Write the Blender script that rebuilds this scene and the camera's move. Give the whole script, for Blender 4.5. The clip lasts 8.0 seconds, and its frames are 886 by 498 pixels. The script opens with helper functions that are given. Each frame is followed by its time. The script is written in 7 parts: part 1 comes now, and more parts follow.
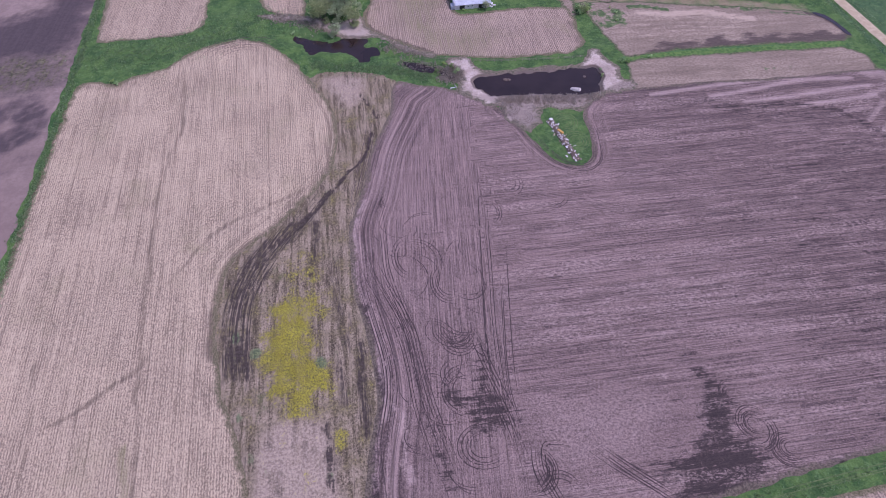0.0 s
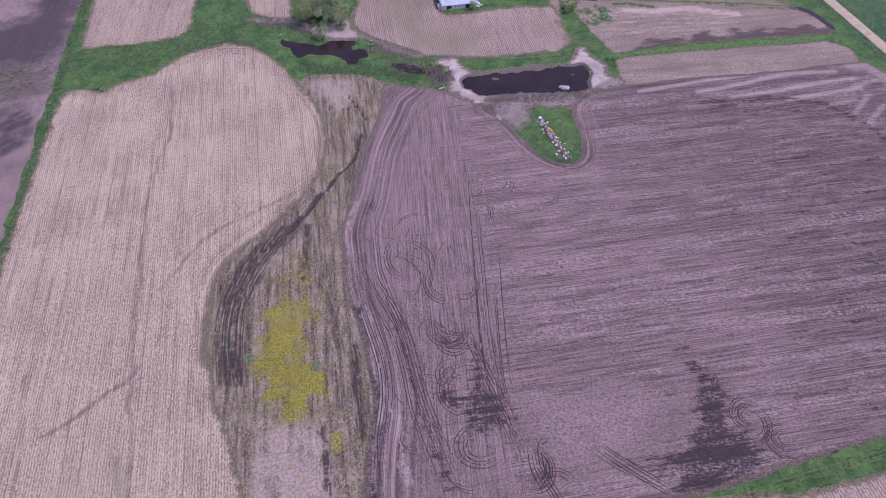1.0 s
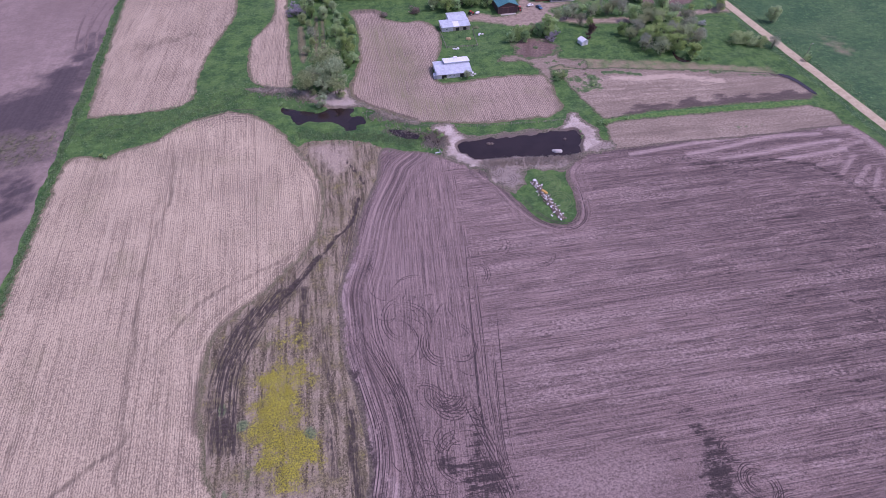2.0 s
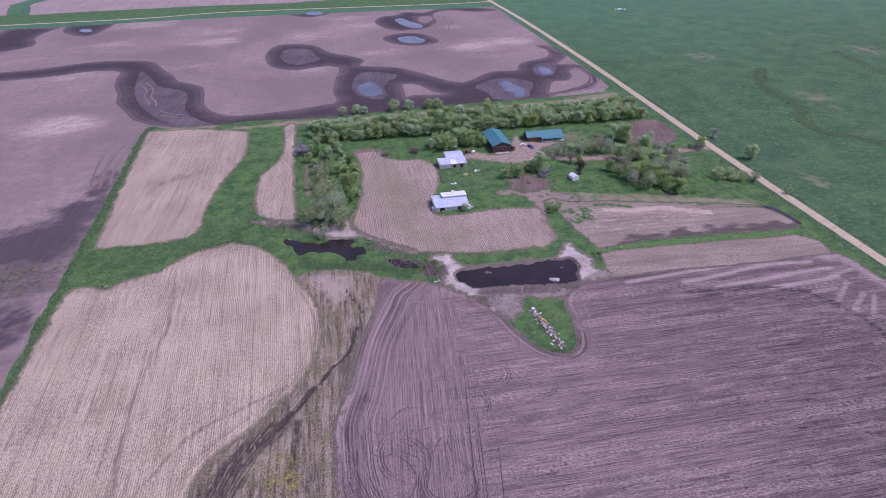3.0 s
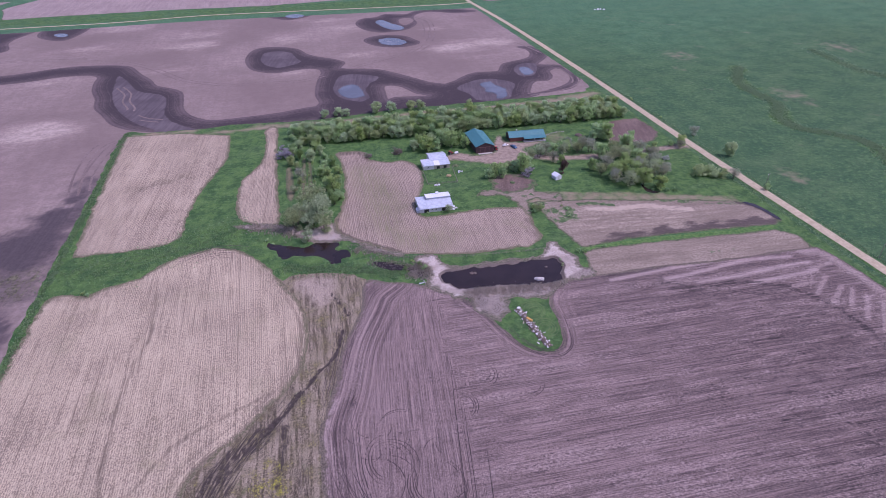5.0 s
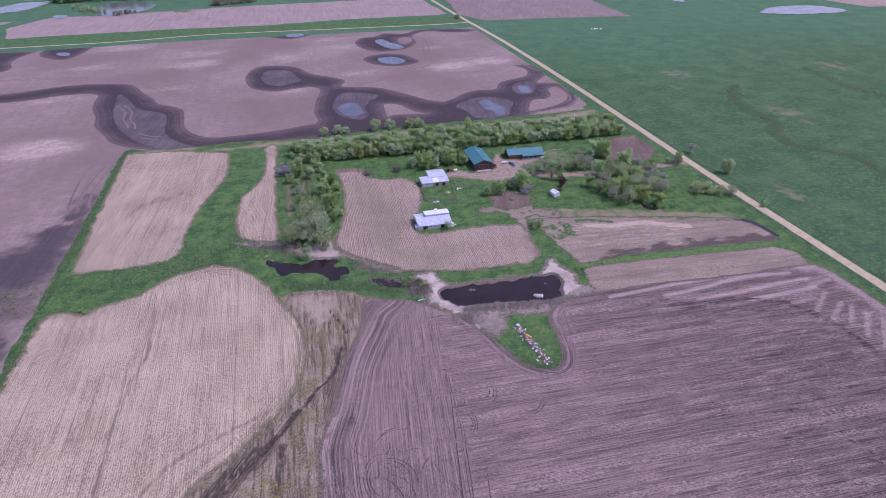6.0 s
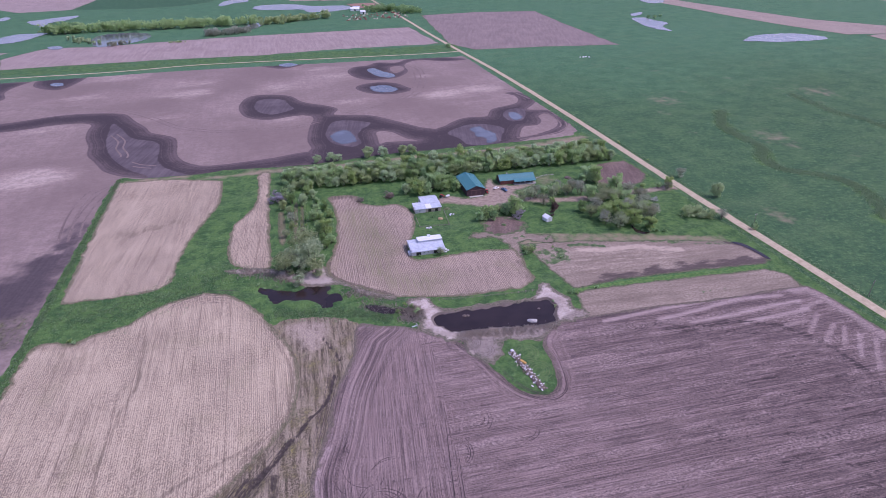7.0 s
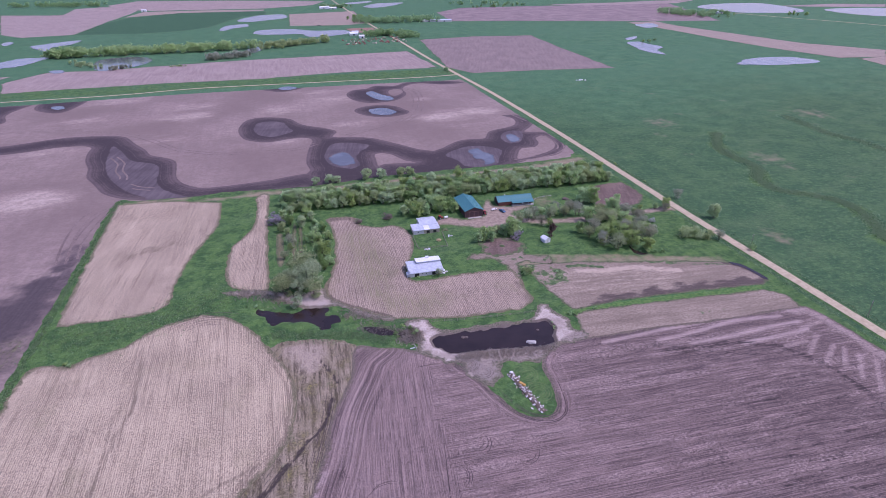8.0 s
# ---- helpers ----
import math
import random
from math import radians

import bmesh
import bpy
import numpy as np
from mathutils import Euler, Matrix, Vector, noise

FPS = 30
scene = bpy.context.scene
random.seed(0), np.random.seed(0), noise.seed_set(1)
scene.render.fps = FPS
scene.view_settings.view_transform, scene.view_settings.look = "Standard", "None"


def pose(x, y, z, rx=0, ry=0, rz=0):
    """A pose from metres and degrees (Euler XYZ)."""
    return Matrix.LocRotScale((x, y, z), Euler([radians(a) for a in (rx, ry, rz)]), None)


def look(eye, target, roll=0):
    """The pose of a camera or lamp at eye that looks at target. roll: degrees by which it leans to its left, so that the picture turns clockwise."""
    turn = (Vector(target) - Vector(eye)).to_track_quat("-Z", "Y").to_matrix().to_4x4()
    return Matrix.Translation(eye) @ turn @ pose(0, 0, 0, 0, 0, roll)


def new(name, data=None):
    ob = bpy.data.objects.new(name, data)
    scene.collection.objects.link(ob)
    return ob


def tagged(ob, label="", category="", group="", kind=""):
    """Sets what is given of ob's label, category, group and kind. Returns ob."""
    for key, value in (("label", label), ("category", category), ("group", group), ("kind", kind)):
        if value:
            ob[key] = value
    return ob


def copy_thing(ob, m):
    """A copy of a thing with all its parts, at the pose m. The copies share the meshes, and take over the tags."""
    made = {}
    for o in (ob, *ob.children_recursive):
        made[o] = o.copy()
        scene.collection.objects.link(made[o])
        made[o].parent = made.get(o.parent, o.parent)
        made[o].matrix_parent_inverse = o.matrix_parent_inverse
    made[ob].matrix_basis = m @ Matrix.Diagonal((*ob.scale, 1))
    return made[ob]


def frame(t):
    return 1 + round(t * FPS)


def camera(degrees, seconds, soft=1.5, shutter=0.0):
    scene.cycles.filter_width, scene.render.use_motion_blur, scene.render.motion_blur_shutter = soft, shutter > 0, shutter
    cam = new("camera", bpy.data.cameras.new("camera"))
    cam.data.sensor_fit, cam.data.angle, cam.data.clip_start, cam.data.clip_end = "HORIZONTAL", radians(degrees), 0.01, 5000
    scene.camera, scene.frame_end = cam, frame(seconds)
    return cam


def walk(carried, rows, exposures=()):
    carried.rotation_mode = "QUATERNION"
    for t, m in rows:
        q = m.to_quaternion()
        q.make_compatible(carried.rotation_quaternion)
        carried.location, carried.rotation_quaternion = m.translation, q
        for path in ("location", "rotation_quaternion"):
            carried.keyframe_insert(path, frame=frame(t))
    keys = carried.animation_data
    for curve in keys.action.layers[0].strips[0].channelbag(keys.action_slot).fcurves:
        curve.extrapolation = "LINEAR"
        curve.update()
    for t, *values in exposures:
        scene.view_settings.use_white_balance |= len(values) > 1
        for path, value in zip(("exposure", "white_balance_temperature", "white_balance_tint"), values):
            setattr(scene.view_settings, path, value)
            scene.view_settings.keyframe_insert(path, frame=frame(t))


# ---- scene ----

# ======== camera ========
# Hovers 160 m up and tilts from the near fields towards the horizon. The county road runs along +Y.
EYE = (0.0, 0.0, 160.0)
cam = camera(74.45, 8.0, soft=0.5)
TURNS = [
    (0.0, 37.962, -0.187, -10.152), (0.5, 37.998, -0.122, -10.636), (1.0, 38.005, -0.031, -11.593),
    (1.2, 38.182, -0.007, -11.785), (1.5, 39.2, 0.05, -11.98), (1.75, 41.2, 0.08, -12.08), (1.9, 42.8, 0.1, -12.14),
    (2.1, 45.5, 0.12, -12.2), (2.3, 48.735, 0.12, -12.24), (2.5, 52.05, 0.15, -12.29), (2.6, 53.8, 0.2, -12.35),
    (2.7, 55.37, 0.2, -12.37), (2.8, 56.6, 0.2, -12.38), (3.0, 56.619, 0.2, -12.416), (3.5, 56.643, 0.19, -12.664),
    (4.0, 56.668, 0.238, -13.539), (4.5, 56.696, 0.275, -14.131), (5.2, 56.8, 0.25, -14.25), (5.8, 57.95, 0.23, -14.31),
    (6.0, 58.392, 0.235, -14.346), (6.5, 59.385, 0.294, -14.75), (7.0, 60.913, 0.363, -15.196),
    (7.5, 62.772, 0.376, -15.298), (8.0, 63.0, 0.4, -15.4),
]
walk(cam, [(t, pose(*EYE, rx, ry, rz)) for t, rx, ry, rz in TURNS],
     exposures=[(0.0, 0.16, 5790, 45), (1.0, 0.16, 5770, 48), (2.5, 0.17, 5760, 51), (3.0, 0.18, 5710, 47), (4.5, 0.18, 5710, 46.5), (6.5, 0.19, 5710, 45), (8.0, 0.24, 5660, 45)])

# ======== light ========
SUN_ELEV, SUN_AZ = 56.0, 106.0          # azimuth clockwise from +Y
world = bpy.data.worlds.new("sky")
world.use_nodes = True
scene.world = world
wn = world.node_tree.nodes
sky = wn.new("ShaderNodeTexSky")
sky.sky_type, sky.sun_disc = "NISHITA", False
sky.sun_elevation, sky.sun_rotation = radians(SUN_ELEV), radians(SUN_AZ)
sky.air_density, sky.dust_density = 1.2, 2.5
wn["Background"].inputs["Strength"].default_value = 0.15
world.node_tree.links.new(sky.outputs["Color"], wn["Background"].inputs["Color"])
sun = new("sun", bpy.data.lights.new("sun", "SUN"))
sun.data.energy, sun.data.angle, sun.data.color = 2.0, radians(3.0), (1.0, 0.96, 0.9)
_a, _e = radians(SUN_AZ), radians(SUN_ELEV)
SUN_FROM = Vector((math.sin(_a) * math.cos(_e), math.cos(_a) * math.cos(_e), math.sin(_e)))
sun.matrix_world = look(SUN_FROM * 300, (0, 0, 0))


# ======== material kit ========
class Kit:
    """A small wrapper round one node material."""

    def __init__(self, name, rough=0.9, metal=0.0):
        self.m = bpy.data.materials.new(name)
        self.m.use_nodes = True
        self.t = self.m.node_tree
        self.b = self.t.nodes["Principled BSDF"]
        self.b.inputs["Roughness"].default_value = rough
        self.b.inputs["Metallic"].default_value = metal
        self.b.inputs["Specular IOR Level"].default_value = 0.2

    def put(self, sock, v):
        if isinstance(v, bpy.types.NodeSocket):
            self.t.links.new(v, sock)
        else:
            sock.default_value = v

    def pos(self):
        return self.t.nodes.new("ShaderNodeNewGeometry").outputs["Position"]

    def obj(self):
        return self.t.nodes.new("ShaderNodeTexCoord").outputs["Object"]

    def rnd(self):
        return self.t.nodes.new("ShaderNodeObjectInfo").outputs["Random"]

    def isle(self):
        return self.t.nodes.new("ShaderNodeNewGeometry").outputs["Random Per Island"]

    def attr(self, name):
        n = self.t.nodes.new("ShaderNodeAttribute")
        n.attribute_name = name
        return n.outputs["Fac"]

    def do(self, op, a, b=0.0, clamp=False):
        n = self.t.nodes.new("ShaderNodeMath")
        n.operation, n.use_clamp = op, clamp
        self.put(n.inputs[0], a)
        self.put(n.inputs[1], b)
        return n.outputs[0]

    def noise(self, scale, detail=3.0, vec=None, rough=0.55, warp=0.0):
        n = self.t.nodes.new("ShaderNodeTexNoise")
        n.inputs["Scale"].default_value, n.inputs["Detail"].default_value = scale, detail
        n.inputs["Roughness"].default_value, n.inputs["Distortion"].default_value = rough, warp
        self.put(n.inputs["Vector"], vec if vec is not None else self.pos())
        return n.outputs["Fac"]

    def vor(self, scale, vec=None, feature="F1"):
        n = self.t.nodes.new("ShaderNodeTexVoronoi")
        n.feature = feature
        n.inputs["Scale"].default_value = scale
        self.put(n.inputs["Vector"], vec if vec is not None else self.pos())
        return n.outputs["Distance"]

    def span(self, v, lo, hi, a=0.0, b=1.0):
        n = self.t.nodes.new("ShaderNodeMapRange")
        n.interpolation_type = "SMOOTHSTEP"
        self.put(n.inputs["Value"], v)
        n.inputs["From Min"].default_value, n.inputs["From Max"].default_value = lo, hi
        n.inputs["To Min"].default_value, n.inputs["To Max"].default_value = a, b
        return n.outputs["Result"]

    def mix(self, f, a, b, how="MIX"):
        n = self.t.nodes.new("ShaderNodeMix")
        n.data_type, n.blend_type = "RGBA", how
        self.put(n.inputs[0], f)
        self.put(n.inputs[6], a if isinstance(a, bpy.types.NodeSocket) else (*a, 1))
        self.put(n.inputs[7], b if isinstance(b, bpy.types.NodeSocket) else (*b, 1))
        return n.outputs[2]

    def rows(self, heading, across, along):
        """Coordinates stretched along a heading (degrees clockwise from +Y): repeats per metre across and along."""
        c, s = math.cos(radians(heading)), math.sin(radians(heading))
        p, out = self.pos(), self.t.nodes.new("ShaderNodeCombineXYZ")
        for k, v in ((0, (c * across, -s * across, 0)), (1, (s * along, c * along, 0))):
            d = self.t.nodes.new("ShaderNodeVectorMath")
            d.operation = "DOT_PRODUCT"
            self.put(d.inputs[0], p)
            d.inputs[1].default_value = v
            self.t.links.new(d.outputs["Value"], out.inputs[k])
        return out.outputs[0]

    def flow(self, across, along):
        """Coordinates that follow the curve stored in the mesh's masks fu and fv."""
        out = self.t.nodes.new("ShaderNodeCombineXYZ")
        self.t.links.new(self.do("MULTIPLY", self.attr("fu"), across), out.inputs[0])
        self.t.links.new(self.do("MULTIPLY", self.attr("fv"), along), out.inputs[1])
        return out.outputs[0]

    def wave(self, vec, period, warp=0.3):
        """Ridges across the first coordinate, one each period metres (vec in metres)."""
        n = self.t.nodes.new("ShaderNodeTexWave")
        n.bands_direction, n.wave_profile = "X", "SIN"
        n.inputs["Scale"].default_value = math.pi * 2 / 20 / period
        n.inputs["Distortion"].default_value, n.inputs["Detail"].default_value = warp, 1.0
        n.inputs["Detail Scale"].default_value = 0.6
        self.put(n.inputs["Vector"], vec)
        return n.outputs["Fac"]

    def bump(self, height, strength=0.4, dist=0.1):
        n = self.t.nodes.new("ShaderNodeBump")
        n.inputs["Strength"].default_value, n.inputs["Distance"].default_value = strength, dist
        self.put(n.inputs["Height"], height)
        self.t.links.new(n.outputs["Normal"], self.b.inputs["Normal"])
        return self

    def fray(self, c, other, width=1.6):
        """Lets another growth creep in over the outer metres of a patch."""
        n = self.do("ADD", self.noise(0.45, 4, rough=0.75), self.do("MULTIPLY", self.noise(0.09, 2), 0.6))
        r = self.do("ADD", self.do("DIVIDE", self.attr("rim"), width), self.do("MULTIPLY", self.do("SUBTRACT", n, 0.8), 2.2))
        return self.mix(self.span(r, 0.2, 0.9, 1.0, 0.0), c, other)

    def thin(self, vec, width=0.03):
        """Thin wandering lines along the second coordinate."""
        n = self.noise(1.0, 2, vec, 0.6)
        return self.span(self.do("ABSOLUTE", self.do("SUBTRACT", n, 0.5)), 0.0, width, 1.0, 0.0)

    def color(self, c):
        self.put(self.b.inputs["Base Color"], c if isinstance(c, bpy.types.NodeSocket) else (*c, 1))
        return self


def paint(name, c, rough=0.6, metal=0.0, vary=0.25, scale=2.0):
    """Weathered paint or sheet metal: one colour with grain and stains at two scales."""
    k = Kit(name, rough, metal)
    a = k.noise(scale, 4, k.obj())
    b = k.noise(scale * 9, 3, k.obj())
    f = k.do("ADD", k.do("MULTIPLY", a, 0.7), k.do("MULTIPLY", b, 0.3))
    k.color(k.mix(k.span(f, 0.35, 0.65), [v * (1 - vary) for v in c], [min(1, v * (1 + vary * 0.6)) for v in c]))
    k.b.inputs["Specular IOR Level"].default_value = 0.4
    return k.m


def grass_ground():
    k = Kit("grass")
    big = k.noise(0.006, 5, rough=0.6)
    mid = k.noise(0.045, 5, rough=0.65)
    fine = k.noise(0.55, 4, rough=0.7)
    base = k.mix(k.span(k.do("ADD", mid, k.do("MULTIPLY", k.do("SUBTRACT", k.noise(0.25, 4, rough=0.75), 0.5), 0.8)), 0.2, 0.8), PASTURE_D, PASTURE_L)
    base = k.mix(k.span(big, 0.42, 0.68, 0.0, 0.6), base, PASTURE_G)
    lush = k.mix(k.span(k.do("ADD", fine, k.do("MULTIPLY", k.do("SUBTRACT", k.noise(0.13, 4, rough=0.7), 0.5), 1.2)), 0.3, 0.7), LUSH_D, LUSH_L)
    edge = k.do("ADD", k.attr("lush"), k.do("MULTIPLY", k.do("SUBTRACT", mid, 0.5), 0.8))
    # near pasture, darker and yellower; further off the base keeps a painted haze tint
    unhazed = k.mix(k.span(k.do("ADD", k.noise(0.3, 5, rough=0.75), k.do("MULTIPLY", k.do("SUBTRACT", mid, 0.5), 1.2)), 0.3, 0.75), (0.033, 0.096, 0.04), (0.07, 0.145, 0.055))
    base = k.mix(k.span(k.do("ADD", k.attr("unhazed"), k.do("MULTIPLY", k.do("SUBTRACT", big, 0.5), 1.0)), 0.0, 1.0), base, unhazed)
    base = k.mix(k.span(edge, 0.3, 0.7), base, lush)
    drift = k.noise(1.0, 5, k.rows(70, 0.05, 0.012), 0.68)
    base = k.mix(k.do("MULTIPLY", k.span(drift, 0.5, 0.68, 0.0, 0.4), k.span(fine, 0.3, 0.6)), base, (0.105, 0.168, 0.075))
    base = k.mix(k.span(k.do("ADD", fine, k.do("MULTIPLY", k.do("SUBTRACT", k.noise(3.0, 3, rough=0.8), 0.5), 1.2)), 0.35, 0.75, 0.0, 0.5), base, (0.018, 0.04, 0.018))
    base = k.mix(k.span(k.do("ADD", k.attr("fresh"), k.do("MULTIPLY", k.do("SUBTRACT", fine, 0.5), 0.9)), 0.3, 0.8), base, k.mix(k.span(fine, 0.4, 0.6), (0.05, 0.125, 0.03), (0.1, 0.19, 0.048)))
    dry = k.do("ADD", k.attr("dry"), k.do("MULTIPLY", k.do("SUBTRACT", k.noise(0.12, 5), 0.5), 1.2))
    tan = k.mix(fine, (0.2, 0.15, 0.1), (0.32, 0.26, 0.18))
    base = k.mix(k.span(dry, 0.22, 0.95), base, tan)
    spot = k.noise(0.022, 4, rough=0.6)
    base = k.mix(k.span(spot, 0.68, 0.76, 0.0, 0.25), base, (0.2, 0.17, 0.1))
    tuft = k.do("ADD", k.noise(0.9, 4, rough=0.85), k.do("MULTIPLY", k.do("SUBTRACT", k.noise(0.28, 3, rough=0.8), 0.5), 1.2))
    base = k.mix(k.span(tuft, 0.5, 0.78, 0.0, 0.55), base, (0.135, 0.24, 0.085))
    k.color(base).bump(k.do("ADD", fine, tuft), 0.8, 0.5)
    return k.m


def stubble(name, heading, straw, soil, streak=0.5, weeds=0.3, period=0.76, comb=0.62, lanes=0.5):
    """Corn stubble: rows of pale straw over soil, passes of the combine, weeds and worn tracks."""
    k = Kit(name)
    row = k.noise(1.0, 2, k.rows(heading, 1.0 / period, 0.05), 0.5)
    bits = k.noise(1.0, 3, k.rows(heading, 2.4, 0.9), 0.85)
    grain = k.noise(2.4, 3, rough=0.8)
    long = k.noise(1.0, 4, k.rows(heading, 0.42, 0.012), 0.65)
    passes = k.noise(1.0, 2, k.rows(heading, 0.16, 0.004), 0.5)
    patch = k.noise(0.035, 5, rough=0.62)
    dark = k.noise(1.0, 5, k.rows(heading, 0.55, 0.012), 0.7)
    f = k.do("ADD", k.do("MULTIPLY", k.do("SUBTRACT", row, 0.5), 1.2), k.do("MULTIPLY", k.do("SUBTRACT", bits, 0.5), 3.6))
    f = k.do("ADD", f, k.do("MULTIPLY", k.do("SUBTRACT", grain, 0.5), 4.6))
    f = k.do("ADD", f, k.do("MULTIPLY", k.do("SUBTRACT", k.noise(0.8, 3, rough=0.8), 0.5), 0.9))
    f = k.do("ADD", f, k.do("MULTIPLY", k.do("SUBTRACT", k.noise(1.0, 2, k.rows(heading, 5.0, 2.6), 0.8), 0.5), 2.4))
    f = k.do("ADD", f, k.do("MULTIPLY", k.do("SUBTRACT", long, 0.5), streak * 1.3))
    f = k.do("ADD", f, k.do("MULTIPLY", k.do("SUBTRACT", passes, 0.5), streak * 1.2))
    m = k.rows(heading, 1, 1)
    f = k.do("ADD", f, k.do("MULTIPLY", k.do("SUBTRACT", k.wave(m, period, 0.35), 0.5), comb))
    six = k.do("POWER", k.wave(m, period * 6, 0.12), 14.0)
    f = k.do("SUBTRACT", f, k.do("MULTIPLY", six, k.span(k.noise(1.0, 3, k.rows(heading, 0.12, 0.02), 0.7), 0.4, 0.65, 0.0, lanes)))
    curve = k.do("ADD", k.noise(1.0, 3, k.flow(1.2, 0.03), 0.75), k.noise(1.0, 2, k.flow(0.35, 0.01), 0.5))
    f = k.do("ADD", f, k.do("MULTIPLY", k.do("MULTIPLY", k.do("SUBTRACT", curve, 1.06), 4.0), k.attr("fm")))
    f = k.do("ADD", k.do("ADD", f, 0.55), k.do("MULTIPLY", k.do("SUBTRACT", patch, 0.5), 1.2))
    c = k.mix(k.span(f, -0.3, 1.3), [v * 0.76 for v in soil], [min(0.9, v * 1.2) for v in straw])
    c = k.mix(k.do("MULTIPLY", k.span(dark, 0.58, 0.72, 0.0, 0.5), k.span(bits, 0.35, 0.6)), c, [v * 0.55 for v in soil])
    g = k.do("MULTIPLY", k.span(k.noise(0.05, 5, rough=0.7), 0.5, 0.75), weeds)
    g = k.do("ADD", g, k.do("MULTIPLY", k.attr("green"), k.span(k.do("ADD", row, bits), 0.8, 1.15)))
    c = k.mix(k.do("MINIMUM", g, 1.0), c, (0.135, 0.145, 0.06))
    w = k.do("ADD", k.attr("wet"), k.do("MULTIPLY", k.do("SUBTRACT", dark, 0.5), 0.9))
    c = k.mix(k.span(w, 0.3, 0.75, 0.0, 0.8), c, [v * 0.5 for v in soil])
    edge = k.mix(k.span(grain, 0.4, 0.6), (0.075, 0.08, 0.04), (0.2, 0.17, 0.11))
    c = k.fray(c, edge, 2.6)
    k.color(c).bump(k.do("ADD", k.do("ADD", row, bits), grain), 0.8, 0.2)
    return k.m


def tilled():
    """The spring-tilled field: long passes one way, headland passes the other, damp stains, pale trash in strips."""
    k = Kit("tilled_soil")

    def off(v, gain, mid=0.5):
        return k.do("MULTIPLY", k.do("SUBTRACT", v, mid), gain)

    def passes(heading):
        a = k.noise(1.0, 3, k.rows(heading, 0.8, 0.007), 0.75)
        b = k.noise(1.0, 2, k.rows(heading, 0.13, 0.004), 0.6)
        c = k.noise(1.0, 3, k.rows(heading, 2.6, 0.045), 0.75)
        return k.do("ADD", k.do("ADD", off(a, 0.7), off(c, 3.2)), k.do("ADD", off(b, 0.3), 0.5))

    jag = k.do("ADD", k.noise(1.0, 4, k.rows(7, 0.7, 0.05), 0.7), k.noise(1.0, 3, k.rows(92, 0.5, 0.06), 0.7))
    zone = k.span(k.do("ADD", k.attr("headland"), off(jag, 2.0, 1.0)), 0.3, 0.7)
    both = k.t.nodes.new("ShaderNodeMix")
    k.put(both.inputs[0], zone)
    k.put(both.inputs[2], passes(92))
    k.put(both.inputs[3], passes(7))
    curved = k.do("MULTIPLY", k.attr("fm"), k.span(k.noise(0.12, 3), 0.25, 0.5, 0.6, 1.0))
    straight = k.do("SUBTRACT", 1.0, k.do("MULTIPLY", curved, 0.75))
    calm = k.do("SUBTRACT", 1.0, k.do("MULTIPLY", k.attr("smooth"), 0.75))
    f = k.do("MULTIPLY", k.do("MULTIPLY", off(both.outputs[0], 1.0), straight), calm)
    curve = k.do("ADD", k.noise(1.0, 3, k.flow(0.9, 0.015), 0.8), k.noise(1.0, 2, k.flow(0.3, 0.008), 0.5))
    f = k.do("ADD", f, k.do("MULTIPLY", off(curve, 2.6, 1.0), curved))
    clod = k.noise(1.5, 4, rough=0.85)
    crumb = k.noise(3.4, 3, rough=0.85)
    f = k.do("ADD", k.do("ADD", f, off(clod, 2.0)), k.do("ADD", off(crumb, 2.9), 0.52))
    # slow darkening towards +X
    f = k.do("SUBTRACT", f, k.do("MULTIPLY", k.attr("darker_x"), 0.26))
    f = k.do("ADD", k.do("ADD", f, k.do("MULTIPLY", zone, 0.1)), off(k.noise(0.02, 5, rough=0.6), 0.5))
    c = k.mix(k.span(f, -0.25, 1.3), TILL_D, TILL_L)
    # pale trash: crumbs of straw gathered in broken strips a few metres apart
    crumbs = k.noise(1.0, 4, k.rows(92, 1.7, 0.75), 0.85)
    strip = k.noise(1.0, 3, k.rows(93, 0.16, 0.006), 0.55)
    knot = k.noise(1.0, 3, k.rows(92, 0.35, 0.07), 0.7)
    res = k.do("MULTIPLY", k.span(crumbs, 0.47, 0.58), k.span(k.do("ADD", strip, off(knot, 0.7)), 0.47, 0.62))
    res = k.do("MULTIPLY", res, k.do("SUBTRACT", 1.0, k.do("MULTIPLY", zone, 0.75)))
    res = k.do("MULTIPLY", k.do("ADD", res, k.span(crumbs, 0.6, 0.7, 0.0, 0.5), True), calm)
    c = k.mix(k.do("MULTIPLY", res, 0.62), c, TILL_R)
    p = k.do("ADD", k.attr("pale"), off(k.do("ADD", crumbs, clod), 0.9, 1.0))
    c = k.mix(k.span(p, 0.3, 0.95, 0.0, 0.7), c, TILL_R)
    # thin dark furrow edges
    for hd, z in ((92, k.do("SUBTRACT", 1.0, zone)), (7, zone)):
        l = k.do("MAXIMUM", k.thin(k.rows(hd, 0.3, 0.0035), 0.02), k.thin(k.rows(hd, 0.75, 0.011), 0.032))
        z = k.do("MULTIPLY", k.do("MULTIPLY", z, straight), calm)
        l = k.do("MULTIPLY", l, k.span(k.noise(1.0, 3, k.rows(hd, 0.5, 0.05), 0.7), 0.38, 0.56))
        c = k.mix(k.do("MULTIPLY", k.do("MULTIPLY", l, z), 0.44 if hd > 50 else 0.36), c, (0.06, 0.045, 0.045))
    l = k.do("MAXIMUM", k.thin(k.flow(0.4, 0.004), 0.025), k.thin(k.flow(0.9, 0.01), 0.03))
